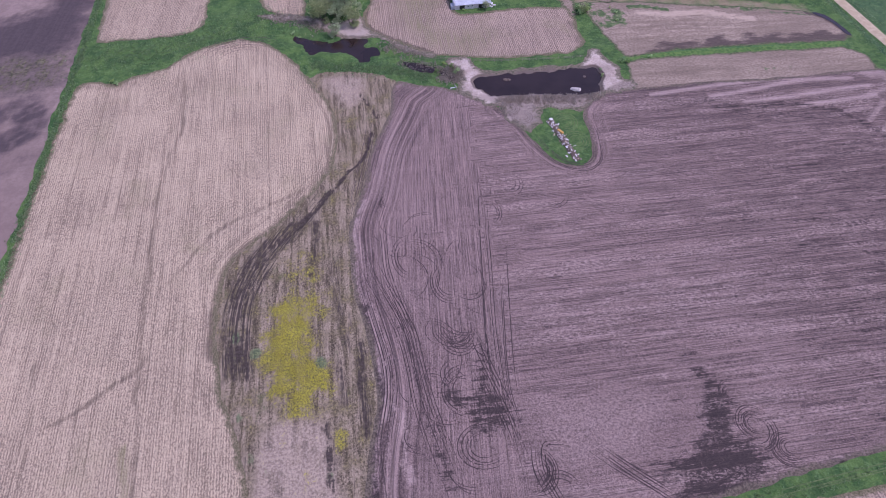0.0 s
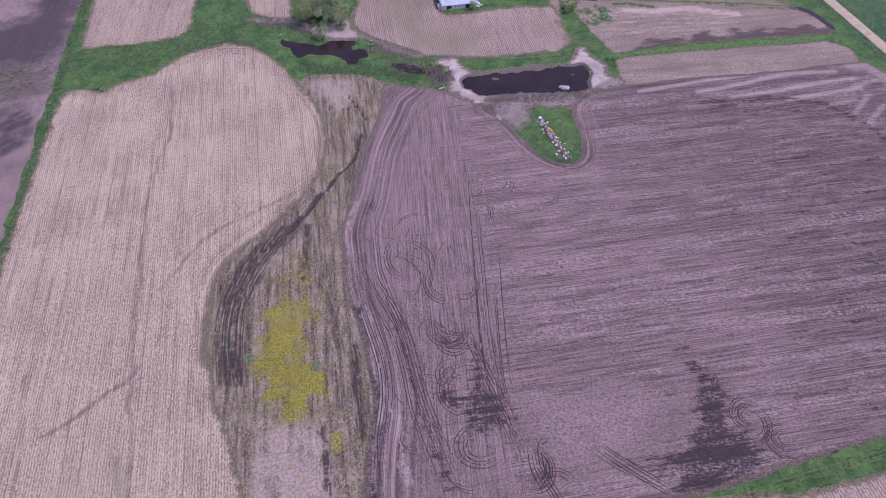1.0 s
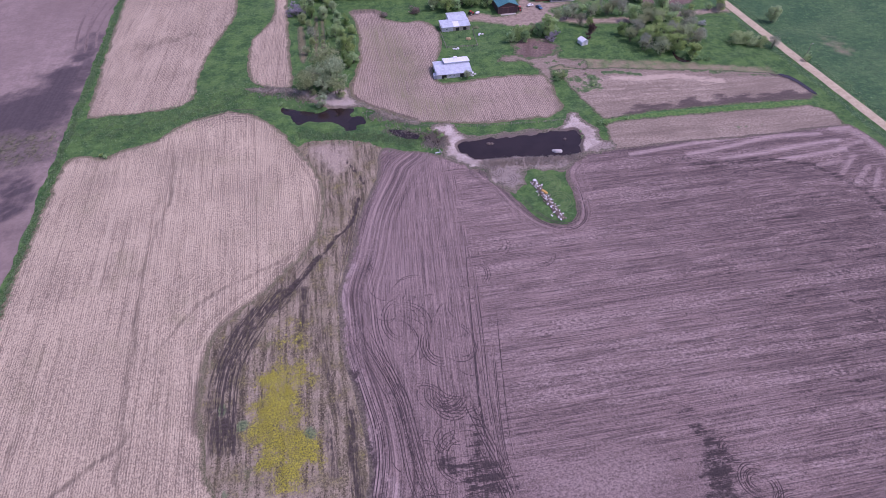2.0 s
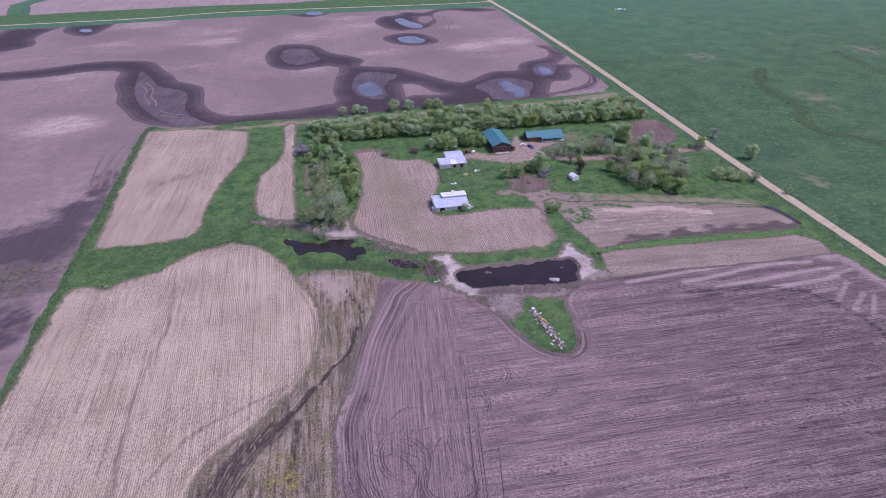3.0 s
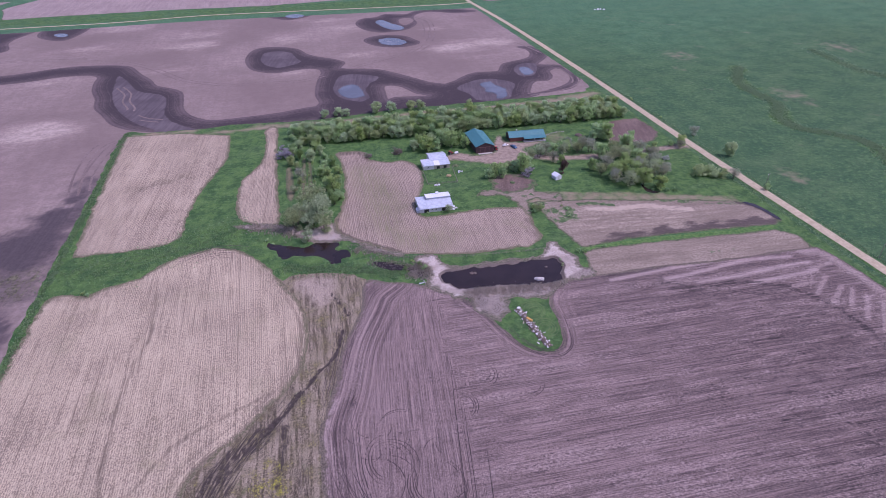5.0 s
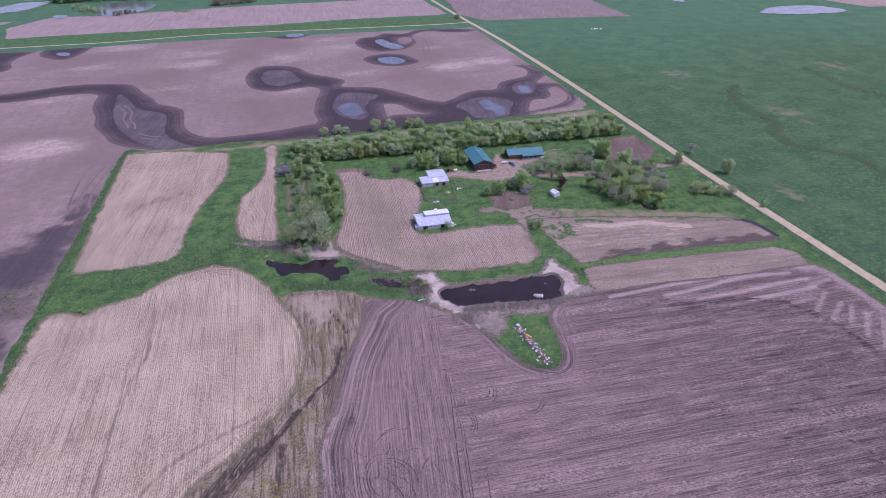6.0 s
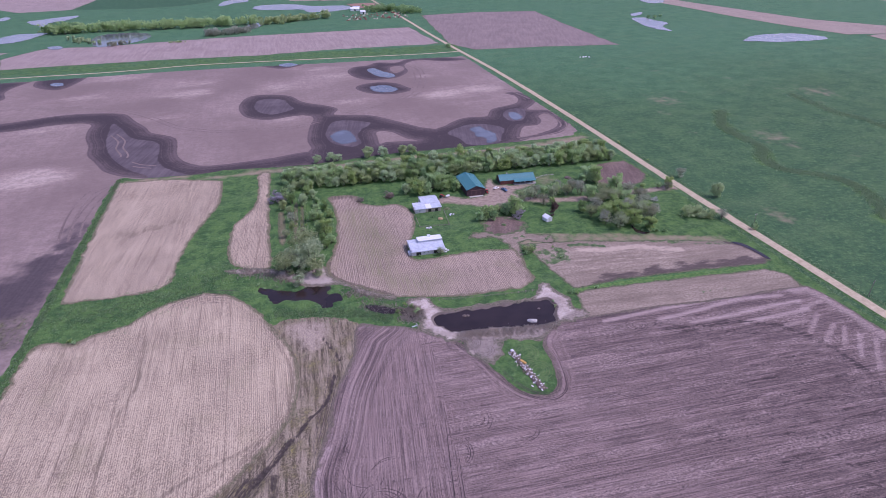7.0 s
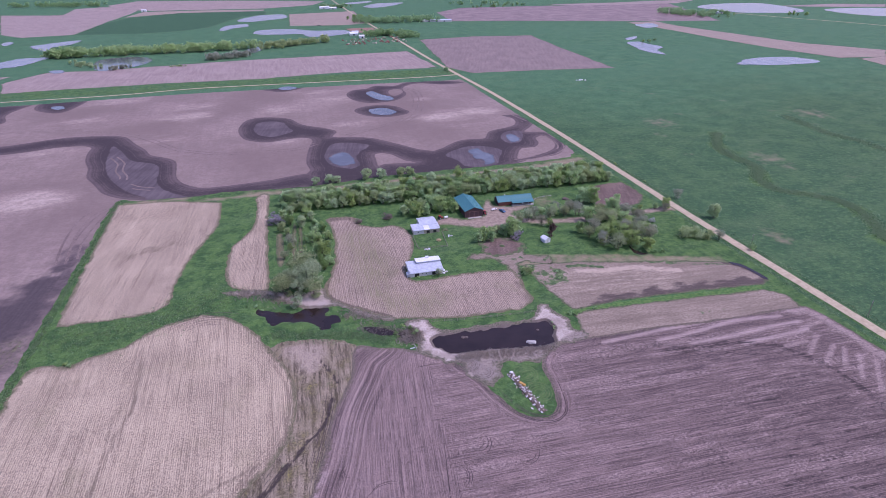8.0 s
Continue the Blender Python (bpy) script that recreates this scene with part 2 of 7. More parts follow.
    c = k.mix(k.do("MULTIPLY", k.do("MULTIPLY", l, curved), 0.6), c, (0.05, 0.038, 0.038))
    # damp ground, its edge broken along the passes, with the straw still dry on it
    w = k.do("ADD", k.attr("wet"), off(k.do("ADD", k.do("MULTIPLY", k.noise(1.0, 4, k.rows(92, 0.7, 0.05), 0.85), k.do("SUBTRACT", 1.6, k.do("MULTIPLY", curved, 1.5))), k.do("ADD", k.noise(0.5, 4, rough=0.8), k.do("MULTIPLY", curved, 0.75))), 2.2, 1.3))
    c = k.mix(k.do("MULTIPLY", k.span(w, 0.35, 0.9, 0.0, 0.94), k.do("SUBTRACT", 1.0, k.do("MULTIPLY", res, 0.6))), c, k.mix(k.span(crumb, 0.4, 0.6), (0.043, 0.034, 0.034), (0.07, 0.055, 0.053)))
    c = k.fray(c, k.mix(k.span(clod, 0.4, 0.6), (0.1, 0.085, 0.062), (0.22, 0.185, 0.14)), 2.4)
    k.color(c).bump(k.do("ADD", f, crumb), 0.8, 0.2)
    return k.m


def far_soil():
    """Bare worked soil with drying knolls and wet, dark drainage bands."""
    k = Kit("worked_soil")
    patch = k.noise(0.011, 4, rough=0.5)
    mid = k.noise(0.05, 4, rough=0.6)
    rows = k.noise(1.0, 3, k.rows(0, 0.35, 0.01), 0.6)
    fine = k.noise(0.5, 4, rough=0.7)
    c = k.mix(k.span(patch, 0.3, 0.75), SOIL_D, SOIL_L)
    c = k.mix(k.span(patch, 0.64, 0.8, 0.0, 0.7), c, (0.36, 0.29, 0.235))
    c = k.mix(k.span(k.do("ADD", rows, mid), 0.75, 1.3, 0.0, 0.4), c, SOIL_D)
    cloud = k.noise(1.0, 4, k.rows(80, 0.055, 0.022), 0.6)
    p = k.do("ADD", k.attr("pale"), k.do("MULTIPLY", k.do("SUBTRACT", cloud, 0.5), 1.5))
    c = k.mix(k.span(p, 0.2, 1.1, 0.0, 0.85), c, (0.44, 0.36, 0.3))
    c = k.mix(k.do("MULTIPLY", k.span(k.do("ADD", fine, k.do("MULTIPLY", k.do("SUBTRACT", k.noise(0.16, 4, rough=0.8), 0.5), 1.4)), 0.3, 0.7), 0.5), c, [v * 0.85 for v in SOIL_D])
    d = k.do("ADD", k.attr("damp"), k.do("MULTIPLY", k.do("SUBTRACT", k.do("ADD", k.noise(0.1, 5, rough=0.75), k.do("MULTIPLY", k.noise(1.0, 4, k.rows(4, 0.7, 0.05), 0.8), 0.25)), 0.625), 1.35))
    c = k.mix(k.span(d, 0.05, 1.15, 0.0, 0.95), c, k.mix(k.span(k.do("ADD", k.noise(1.0, 3, k.rows(4, 0.6, 0.03), 0.7), fine), 0.75, 1.25), (0.056, 0.045, 0.048), (0.074, 0.06, 0.062)))
    w = k.do("ADD", k.attr("wet"), k.do("MULTIPLY", k.do("SUBTRACT", k.noise(0.3, 3), 0.5), 1.2))
    rings = k.t.nodes.new("ShaderNodeCombineXYZ")
    k.put(rings.inputs[0], k.do("MULTIPLY", k.do("ADD", w, k.do("MULTIPLY", k.noise(0.02, 3), 3.0)), 0.42))
    lines = k.noise(1.0, 2, rings.outputs[0], 0.7)
    tone = k.do("ADD", k.do("MULTIPLY", k.do("SUBTRACT", lines, 0.5), 1.5), k.do("MULTIPLY", k.do("SUBTRACT", fine, 0.5), 1.2))
    tone = k.do("ADD", tone, k.do("MULTIPLY", k.do("SUBTRACT", mid, 0.5), 0.9))
    tone = k.do("SUBTRACT", k.do("ADD", tone, 0.62), k.do("MULTIPLY", k.do("MAXIMUM", k.do("SUBTRACT", k.do("MINIMUM", w, 14.0), 2.0), 0.0), 0.05))
    band_c = k.mix(k.span(tone, 0.0, 1.0), (0.05, 0.038, 0.04), (0.125, 0.095, 0.09))
    c = k.mix(k.span(w, -0.5, 0.6), c, band_c)
    old = k.mix(k.span(k.do("ADD", k.noise(1.0, 3, k.rows(12, 0.35, 0.02), 0.7), mid), 0.75, 1.35), (0.078, 0.063, 0.067), (0.135, 0.111, 0.113))
    c = k.mix(k.span(k.do("ADD", k.attr("ridge"), k.do("MULTIPLY", k.do("SUBTRACT", mid, 0.5), 0.6)), 0.35, 0.65), c, old)
    c = k.mix(k.do("MULTIPLY", k.attr("green"), k.span(k.do("ADD", k.noise(1.0, 4, k.rows(4, 0.35, 0.05), 0.8), k.noise(0.2, 4, rough=0.8)), 0.85, 1.25)), c, k.mix(k.span(fine, 0.4, 0.6), (0.055, 0.06, 0.03), (0.15, 0.14, 0.085)))
    k.color(c).bump(fine, 0.6, 0.3)
    return k.m


def plain_soil(name, d, l, heading=0, green=0.0):
    k = Kit(name)
    f = k.do("ADD", k.do("MULTIPLY", k.noise(1.0, 4, k.rows(heading, 0.25, 0.02), 0.6), 0.6),
             k.do("MULTIPLY", k.noise(0.03, 5, rough=0.65), 0.5))
    fine = k.noise(0.9, 4, rough=0.75)
    c = k.mix(k.span(f, 0.35, 0.75), d, l)
    c = k.mix(k.span(fine, 0.42, 0.6, 0.0, 0.6), c, [v * 0.62 for v in d])
    g = k.do("ADD", k.attr("green"), k.do("MULTIPLY", k.do("SUBTRACT", k.noise(0.18, 5, rough=0.75), 0.5), 2.0))
    c = k.mix(k.span(g, 0.4, 0.6), c, k.mix(k.span(k.do("ADD", fine, k.noise(0.3, 4)), 0.75, 1.25), (0.04, 0.08, 0.03), (0.1, 0.155, 0.06)))
    p = k.do("ADD", k.attr("pale"), k.do("MULTIPLY", k.do("SUBTRACT", k.do("ADD", k.noise(0.3, 5, rough=0.75), k.noise(1.0, 3, k.rows(heading, 0.5, 0.06), 0.7)), 1.0), 1.4))
    c = k.mix(k.span(p, 0.3, 0.9, 0.0, 0.7), c, [min(0.8, v * 1.4) for v in l])
    w = k.do("ADD", k.attr("wet"), k.do("MULTIPLY", k.do("SUBTRACT", k.noise(1.0, 5, k.rows(heading, 0.3, 0.08), 0.75), 0.5), 1.6))
    c = k.mix(k.span(w, 0.35, 0.75, 0.0, 0.85), c, (0.06, 0.046, 0.042))
    c = k.fray(c, k.mix(k.span(fine, 0.4, 0.6), (0.055, 0.08, 0.035), (0.13, 0.14, 0.075)), 1.8)
    k.color(c).bump(fine, 0.5, 0.15)
    return k.m


def waterway_soil():
    """Old dead grass over silt, with a patch of yellow-flowering weeds and wet erosion lines."""
    k = Kit("dead_grass")
    fine = k.noise(1.3, 5, rough=0.75)
    mid = k.noise(0.16, 5, rough=0.65)
    lines = k.noise(1.0, 4, k.rows(2, 0.55, 0.045), 0.7)
    tone = k.do("ADD", k.do("MULTIPLY", fine, 0.6), k.do("ADD", k.do("SUBTRACT", k.do("MULTIPLY", k.noise(4.2, 3, rough=0.85), 0.6), 0.05), k.do("MULTIPLY", k.do("SUBTRACT", lines, 0.5), 1.5)))
    tone = k.do("ADD", tone, k.do("MULTIPLY", k.do("SUBTRACT", k.noise(2.0, 3, rough=0.85), 0.5), 1.0))
    c = k.mix(k.span(tone, 0.3, 0.82), (0.055, 0.045, 0.03), (0.34, 0.282, 0.2))
    c = k.mix(k.span(mid, 0.4, 0.62, 0.0, 0.7), c, k.mix(k.span(fine, 0.4, 0.6), (0.075, 0.066, 0.034), (0.2, 0.17, 0.1)))
    c = k.mix(k.span(lines, 0.56, 0.7, 0.0, 0.6), c, (0.07, 0.055, 0.045))
    c = k.mix(k.span(k.noise(0.11, 4, rough=0.7), 0.6, 0.72, 0.0, 0.5), c, (0.09, 0.11, 0.045))
    p = k.do("ADD", k.attr("pale"), k.do("MULTIPLY", k.do("SUBTRACT", mid, 0.5), 1.8))
    c = k.mix(k.span(p, 0.2, 1.0, 0.0, 0.75), c, k.mix(k.span(fine, 0.38, 0.62), (0.25, 0.2, 0.16), (0.45, 0.37, 0.295)))
    y = k.do("ADD", k.attr("flower"), k.do("MULTIPLY", k.do("SUBTRACT", k.do("ADD", mid, fine), 1.0), 2.6))
    c = k.mix(k.span(y, 0.3, 0.95, 0.0, 0.9), c, k.mix(k.span(k.noise(2.4, 3, rough=0.8), 0.38, 0.62), (0.1, 0.1, 0.035), (0.36, 0.34, 0.03)))
    g = k.do("ADD", k.attr("weed"), k.do("MULTIPLY", k.do("SUBTRACT", fine, 0.5), 1.2))
    c = k.mix(k.span(g, 0.3, 0.8, 0.0, 0.8), c, k.mix(k.span(fine, 0.4, 0.6), (0.06, 0.1, 0.05), (0.14, 0.19, 0.09)))
    curve = k.noise(1.0, 4, k.flow(1.5, 0.06), 0.8)
    w = k.do("MULTIPLY", k.attr("wet"), k.span(k.do("ADD", k.noise(0.5, 4, rough=0.75), k.do("MULTIPLY", k.noise(1.0, 3, k.rows(4, 1.2, 0.12)), 0.6)), 0.6, 0.9, 0.25, 1.1))
    w = k.do("ADD", w, k.do("MULTIPLY", k.do("SUBTRACT", k.do("ADD", lines, fine), 1.0), 1.3))
    w = k.do("ADD", w, k.do("MULTIPLY", k.do("MULTIPLY", k.do("SUBTRACT", curve, 0.42), 5.0), k.attr("fm")))
    c = k.mix(k.span(w, 0.4, 1.0, 0.0, 0.94), c, k.mix(k.span(fine, 0.4, 0.6), (0.03, 0.024, 0.022), (0.06, 0.048, 0.042)))
    k.color(c).bump(fine, 0.6, 0.2)
    return k.m


def gravel(name, d, l, worn=True):
    k = Kit(name)
    f = k.noise(0.4, 5, rough=0.7)
    g = k.noise(6.0, 3, rough=0.8)
    c = k.mix(k.span(f, 0.3, 0.7), d, l)
    c = k.mix(k.span(g, 0.4, 0.8, 0.0, 0.3), c, [v * 0.6 for v in d])
    if not worn:
        c = k.fray(c, k.mix(k.span(f, 0.4, 0.6), (0.06, 0.1, 0.04), (0.16, 0.17, 0.09)), 3.0)
    k.color(c).bump(g, 0.4, 0.05)
    return k.m


def silt():
    k = Kit("pale_silt")
    f = k.noise(0.11, 5, rough=0.7)
    g = k.noise(1.1, 4, rough=0.8)
    c = k.mix(k.span(f, 0.3, 0.7), (0.34, 0.285, 0.24), (0.6, 0.525, 0.455))
    c = k.mix(k.span(g, 0.47, 0.66, 0.0, 0.65), c, (0.2, 0.165, 0.138))
    c = k.mix(k.span(k.noise(0.22, 5, rough=0.75), 0.54, 0.68, 0.0, 0.4), c, (0.19, 0.157, 0.132))
    w = k.do("ADD", k.attr("wet"), k.do("MULTIPLY", k.do("SUBTRACT", g, 0.5), 0.5))
    c = k.mix(k.span(w, 0.3, 0.8, 0.0, 0.85), c, (0.09, 0.07, 0.055))
    gr = k.do("ADD", k.attr("green"), k.do("MULTIPLY", k.do("SUBTRACT", k.noise(0.3, 5), 0.5), 1.0))
    c = k.mix(k.span(gr, 0.4, 0.6), c, (0.075, 0.12, 0.04))
    r = k.do("ADD", k.attr("reed"), k.do("MULTIPLY", k.do("SUBTRACT", f, 0.5), 1.5))
    c = k.mix(k.span(r, 0.3, 0.9, 0.0, 0.85), c, k.mix(k.span(g, 0.38, 0.62), (0.13, 0.105, 0.088), (0.3, 0.255, 0.215)))
    c = k.fray(c, k.mix(k.span(g, 0.4, 0.6), (0.08, 0.085, 0.05), (0.2, 0.17, 0.13)), 3.2)
    k.color(c).bump(k.do("ADD", g, f), 0.9, 0.5)
    return k.m


def water(name, c, rough=0.08):
    k = Kit(name, rough)
    f = k.noise(0.05, 4)
    k.color(k.mix(k.span(f, 0.4, 0.6), c, [v * 1.35 for v in c]))
    k.b.inputs["IOR"].default_value = 1.33
    k.b.inputs["Specular IOR Level"].default_value = 0.5
    k.bump(k.noise(1.3, 3), 0.08, 0.05)
    return k.m


def leaves(name, d, l):
    k = Kit(name, 0.8)
    k.b.inputs["Specular IOR Level"].default_value = 0.12
    f = k.do("ADD", k.do("MULTIPLY", k.isle(), 0.55), k.do("MULTIPLY", k.noise(0.45, 3), 0.6))
    c = k.mix(k.span(f, 0.25, 0.9), d, l)
    hue = k.t.nodes.new("ShaderNodeHueSaturation")
    k.put(hue.inputs["Hue"], k.span(k.rnd(), 0, 1, 0.492, 0.522))
    k.put(hue.inputs["Saturation"], k.span(k.rnd(), 0, 1, 1.0, 0.75))
    k.put(hue.inputs["Value"], k.span(k.rnd(), 0, 1, 0.88, 1.12))
    k.put(hue.inputs["Color"], c)
    k.color(hue.outputs[0])
    thin = k.t.nodes.new("ShaderNodeBsdfTranslucent")
    k.put(thin.inputs["Color"], hue.outputs[0])
    both = k.t.nodes.new("ShaderNodeMixShader")
    both.inputs[0].default_value = 0.55
    k.put(both.inputs[1], k.b.outputs[0])
    k.put(both.inputs[2], thin.outputs[0])
    k.put(k.t.nodes["Material Output"].inputs["Surface"], both.outputs[0])
    return k.m


def bark(name="bark"):
    k = Kit(name)
    f = k.noise(3.0, 5, k.obj(), 0.7)
    k.color(k.mix(f, (0.06, 0.048, 0.038), (0.2, 0.165, 0.135))).bump(f, 0.6, 0.05)
    return k.m


# pasture greens carry the blue of distance haze in their colour
PASTURE_D, PASTURE_L, PASTURE_G = (0.034, 0.118, 0.056), (0.084, 0.202, 0.094), (0.066, 0.17, 0.086)
LUSH_D, LUSH_L = (0.032, 0.09, 0.026), (0.098, 0.19, 0.048)
TILL_D, TILL_L, TILL_R = (0.095, 0.069, 0.065), (0.385, 0.287, 0.257), (0.56, 0.44, 0.39)
SOIL_D, SOIL_L, SOIL_W = (0.19, 0.143, 0.125), (0.3, 0.235, 0.205), (0.092, 0.07, 0.064)

M_GRASS = grass_ground()
M_STUB_A = stubble("corn_stubble", -1, (0.43, 0.354, 0.245), (0.212, 0.166, 0.122), 0.42, 0.25, 0.76, 0.5, 0.4)
M_STUB_C = stubble("corn_stubble_pinkish", 4, (0.4, 0.325, 0.232), (0.19, 0.146, 0.108), 0.5, 0.1, 0.76, 0.45, 0.35)
M_STUB_E = stubble("bean_stubble_weedy", 2, (0.35, 0.278, 0.212), (0.165, 0.127, 0.1), 0.25, 0.35, 0.9, 0.6, 0.2)
M_TILL = tilled()
M_SOIL = far_soil()
M_WATERWAY = waterway_soil()
M_ROAD = gravel("road_gravel", (0.34, 0.277, 0.18), (0.48, 0.4, 0.275))
M_YARD = gravel("yard_dirt", (0.2, 0.153, 0.115), (0.35, 0.28, 0.215), False)
M_SILT = silt()
M_POND = water("pond_water", (0.02, 0.013, 0.012), 0.1)
M_PUDDLE = water("puddle_water", (0.085, 0.09, 0.1), 0.12)
M_LAKE = water("lake_water", (0.14, 0.142, 0.165), 0.2)
M_DRY = plain_soil("dry_weedy_soil", (0.19, 0.15, 0.113), (0.335, 0.275, 0.21), 95)
M_PLOT = plain_soil("garden_soil", (0.115, 0.08, 0.066), (0.24, 0.175, 0.145), 20)
# pinkish soil, lightened in its colour to stand in for distance haze
M_FARSOIL = plain_soil("hazed_pinkish_soil", (0.255, 0.197, 0.178), (0.38, 0.305, 0.27), 0)
M_FARTAN = plain_soil("tan_stubble", (0.27, 0.215, 0.17), (0.36, 0.295, 0.235), 0)
M_REDSOIL = plain_soil("reddish_soil", (0.24, 0.14, 0.1), (0.36, 0.23, 0.17), 60)
M_PURPLE = plain_soil("purplish_soil", (0.16, 0.115, 0.115), (0.36, 0.285, 0.26), 92)
M_WHEAT = plain_soil("winter_wheat", (0.035, 0.1, 0.045), (0.05, 0.125, 0.055), 0)
M_RUT = plain_soil("rut_soil", (0.065, 0.05, 0.05), (0.12, 0.09, 0.086), 0)
M_MOWN = plain_soil("mown_dry_grass", (0.12, 0.115, 0.06), (0.25, 0.215, 0.13), 0)
M_FARBROWN = plain_soil("brown_soil", (0.19, 0.145, 0.135), (0.29, 0.23, 0.2), 20)
M_BARK = bark()


# ======== plan kit ========
def spline(pts, step=3.0, closed=False, rough=0.0):
    """A smooth line through the points, sampled about every step metres, with an optional ragged edge."""
    p = np.array(pts, float)
    n = len(p)
    out = []
    for i in range(n if closed else n - 1):
        if closed:
            a, b, c, d = p[(i - 1) % n], p[i], p[(i + 1) % n], p[(i + 2) % n]
        else:
            a, b, c, d = p[max(i - 1, 0)], p[i], p[i + 1], p[min(i + 2, n - 1)]
        k = max(1, int(np.hypot(*(c - b)) / step))
        for u in np.arange(k) / k:
            out.append(0.5 * (2 * b + (c - a) * u + (2 * a - 5 * b + 4 * c - d) * u * u + (3 * b - a - 3 * c + d) * u ** 3))
    if not closed:
        out.append(p[-1])
    out = np.array(out)
    if rough:
        for v in out:
            q = Vector((v[0] * 0.21, v[1] * 0.21, 3.1))
            r = q * 3.7
            v += rough * np.array([noise.noise(q) + 0.55 * noise.noise(r), noise.noise(q + Vector((17.3, 4.1, 9.7))) + 0.55 * noise.noise(r + Vector((5.3, 8.1, 2.7)))])
    return out


def seg_dist(P, line, closed=False):
    best = np.full(len(P), 1e9)
    a = line
    b = np.roll(line, -1, 0)
    if not closed:
        a, b = line[:-1], line[1:]
    for s, e in zip(a, b):
        d = e - s
        u = np.clip(((P - s) @ d) / max(d @ d, 1e-9), 0, 1)
        q = P - s - u[:, None] * d
        best = np.minimum(best, q[:, 0] ** 2 + q[:, 1] ** 2)
    return np.sqrt(best)


def inside(P, poly):
    x, y = P[:, 0], P[:, 1]
    hit = np.zeros(len(P), bool)
    for (x0, y0), (x1, y1) in zip(poly, np.roll(poly, -1, 0)):
        if y0 == y1:
            continue
        c = (y0 > y) != (y1 > y)
        hit ^= c & (x < (x1 - x0) * (y - y0) / (y1 - y0) + x0)
    return hit


def signed(P, poly):
    d = seg_dist(P, poly, True)
    return np.where(inside(P, poly), -d, d)


def flow(P, line):
    """Distance from a line and the way along it, in metres: coordinates for marks that follow a curve."""
    best, way, gone = np.full(len(P), 1e9), np.zeros(len(P)), 0.0
    for s, e in zip(line[:-1], line[1:]):
        d = e - s
        n = math.hypot(*d)
        u = np.clip(((P - s) @ d) / max(n * n, 1e-9), 0, 1)
        q = P - s - u[:, None] * d
        r = np.hypot(q[:, 0], q[:, 1])
        near = r < best
        best[near], way[near] = r[near], gone + u[near] * n
        gone += n
    return best, way


def fade(v, full, none):
    u = np.clip((v - none) / (full - none), 0, 1)
    return u * u * (3 - 2 * u)


def band(P, pts, width, soft, step=4.0):
    """1 within width of the smooth line, falling to 0 over soft."""
    return fade(seg_dist(P, spline(pts, step)), width, width + soft)


def warp(P, amp, size, seed=0):
    """Shifts plan points by a smooth random field, so that edges wander."""
    rng = np.random.default_rng(seed)
    out = P.copy()
    for axis in (0, 1):
        for k in range(7):
            a, ph = rng.uniform(0, math.tau), rng.uniform(0, math.tau)
            q = math.tau / (size * rng.uniform(0.5, 1.8))
            out[:, axis] += amp / 2.6 * np.sin(q * (P[:, 0] * math.cos(a) + P[:, 1] * math.sin(a)) + ph)
    return out


def blob(P, pts, soft, step=3.0):
    return fade(signed(P, spline(pts, step, True)), -soft, soft)


# ---- ponds and channels that are cut into the ground ----
POND_A = [(52.5, 216), (56.5, 218), (72.5, 217.5), (88, 216.5), (104, 216), (111.5, 214), (109, 205), (105.5, 198.5),
          (95.5, 198), (81, 201), (66, 202), (59, 204.5), (54, 210.5)]
POND_B = [(-25.5, 267.0), (-21.0, 262.5), (-15.0, 259.0), (-7.0, 257.0), (-1.5, 259.5), (4.0, 258.5), (9.0, 256.5), (8.0, 250.5), (13.5, 248.0), (13.5, 242.5), (9.5, 242.5),
          (8.5, 239.0), (3.0, 240.5), (0.5, 245.0), (-3.0, 248.0), (-7.0, 248.0), (-12.0, 250.5), (-17.0, 248.0), (-20.0, 249.0), (-21.0, 255.0), (-24.5, 260.0)]
CREEK = [(13, 244), (20, 237), (28, 231), (34, 226.5), (40, 223), (44, 219)]
GULLY = [(4, 187.5), (-1, 173), (-8, 165), (-15.5, 155.5), (-22.5, 146.5), (-29.5, 138.5), (-36, 133.5)]
GULLY_TOP = [(2, 214.5), (5.5, 204), (7.5, 197)]
WATER_Z = -0.65


def shore(P, pts):
    """Signed distance to a ragged shoreline."""
    d = signed(P, spline(pts, 1.2, True, 1.9))
    return d


def height(P, cut=0.0):
    """The ground's height: a faint swell, pond basins, the creek and the washed-out gully."""
    x, y = P[:, 0], P[:, 1]
    calm = np.exp(-(((x - 30) / 420) ** 2 + ((y - 250) / 420) ** 2))
    z = calm * (0.13 * np.sin(x / 47 + 1) * np.cos(y / 61) + 0.1 * np.sin((x + y) / 83))
    near = (x > -80) & (x < 150) & (y > 100) & (y < 300)
    Q = P[near]
    if len(Q):
        dz = np.zeros(len(Q))
        for pond in (POND_A, POND_B):
            dz = np.minimum(dz, -1.3 * fade(shore(Q, pond), -1.8, 1.8))
        dz = np.minimum(dz, -0.55 * fade(seg_dist(Q, spline(CREEK, 2)), 0.8, 5.5))
        for g in (GULLY, GULLY_TOP):
            d = seg_dist(Q, spline(g, 2))
            dz -= 0.55 * fade(d, 0.3, 1.8) + cut * fade(d, 2.0, 5.0)
        z[near] += dz
    return z


def mesh_object(name, verts, faces, mat, parent=None, smooth=False):
    me = bpy.data.meshes.new(name)
    me.from_pydata(verts, [], faces)
    me.materials.append(mat)
    if smooth:
        me.polygons.foreach_set("use_smooth", [True] * len(me.polygons))
    me.update()
    ob = new(name, me)
    ob.parent = parent
    return ob


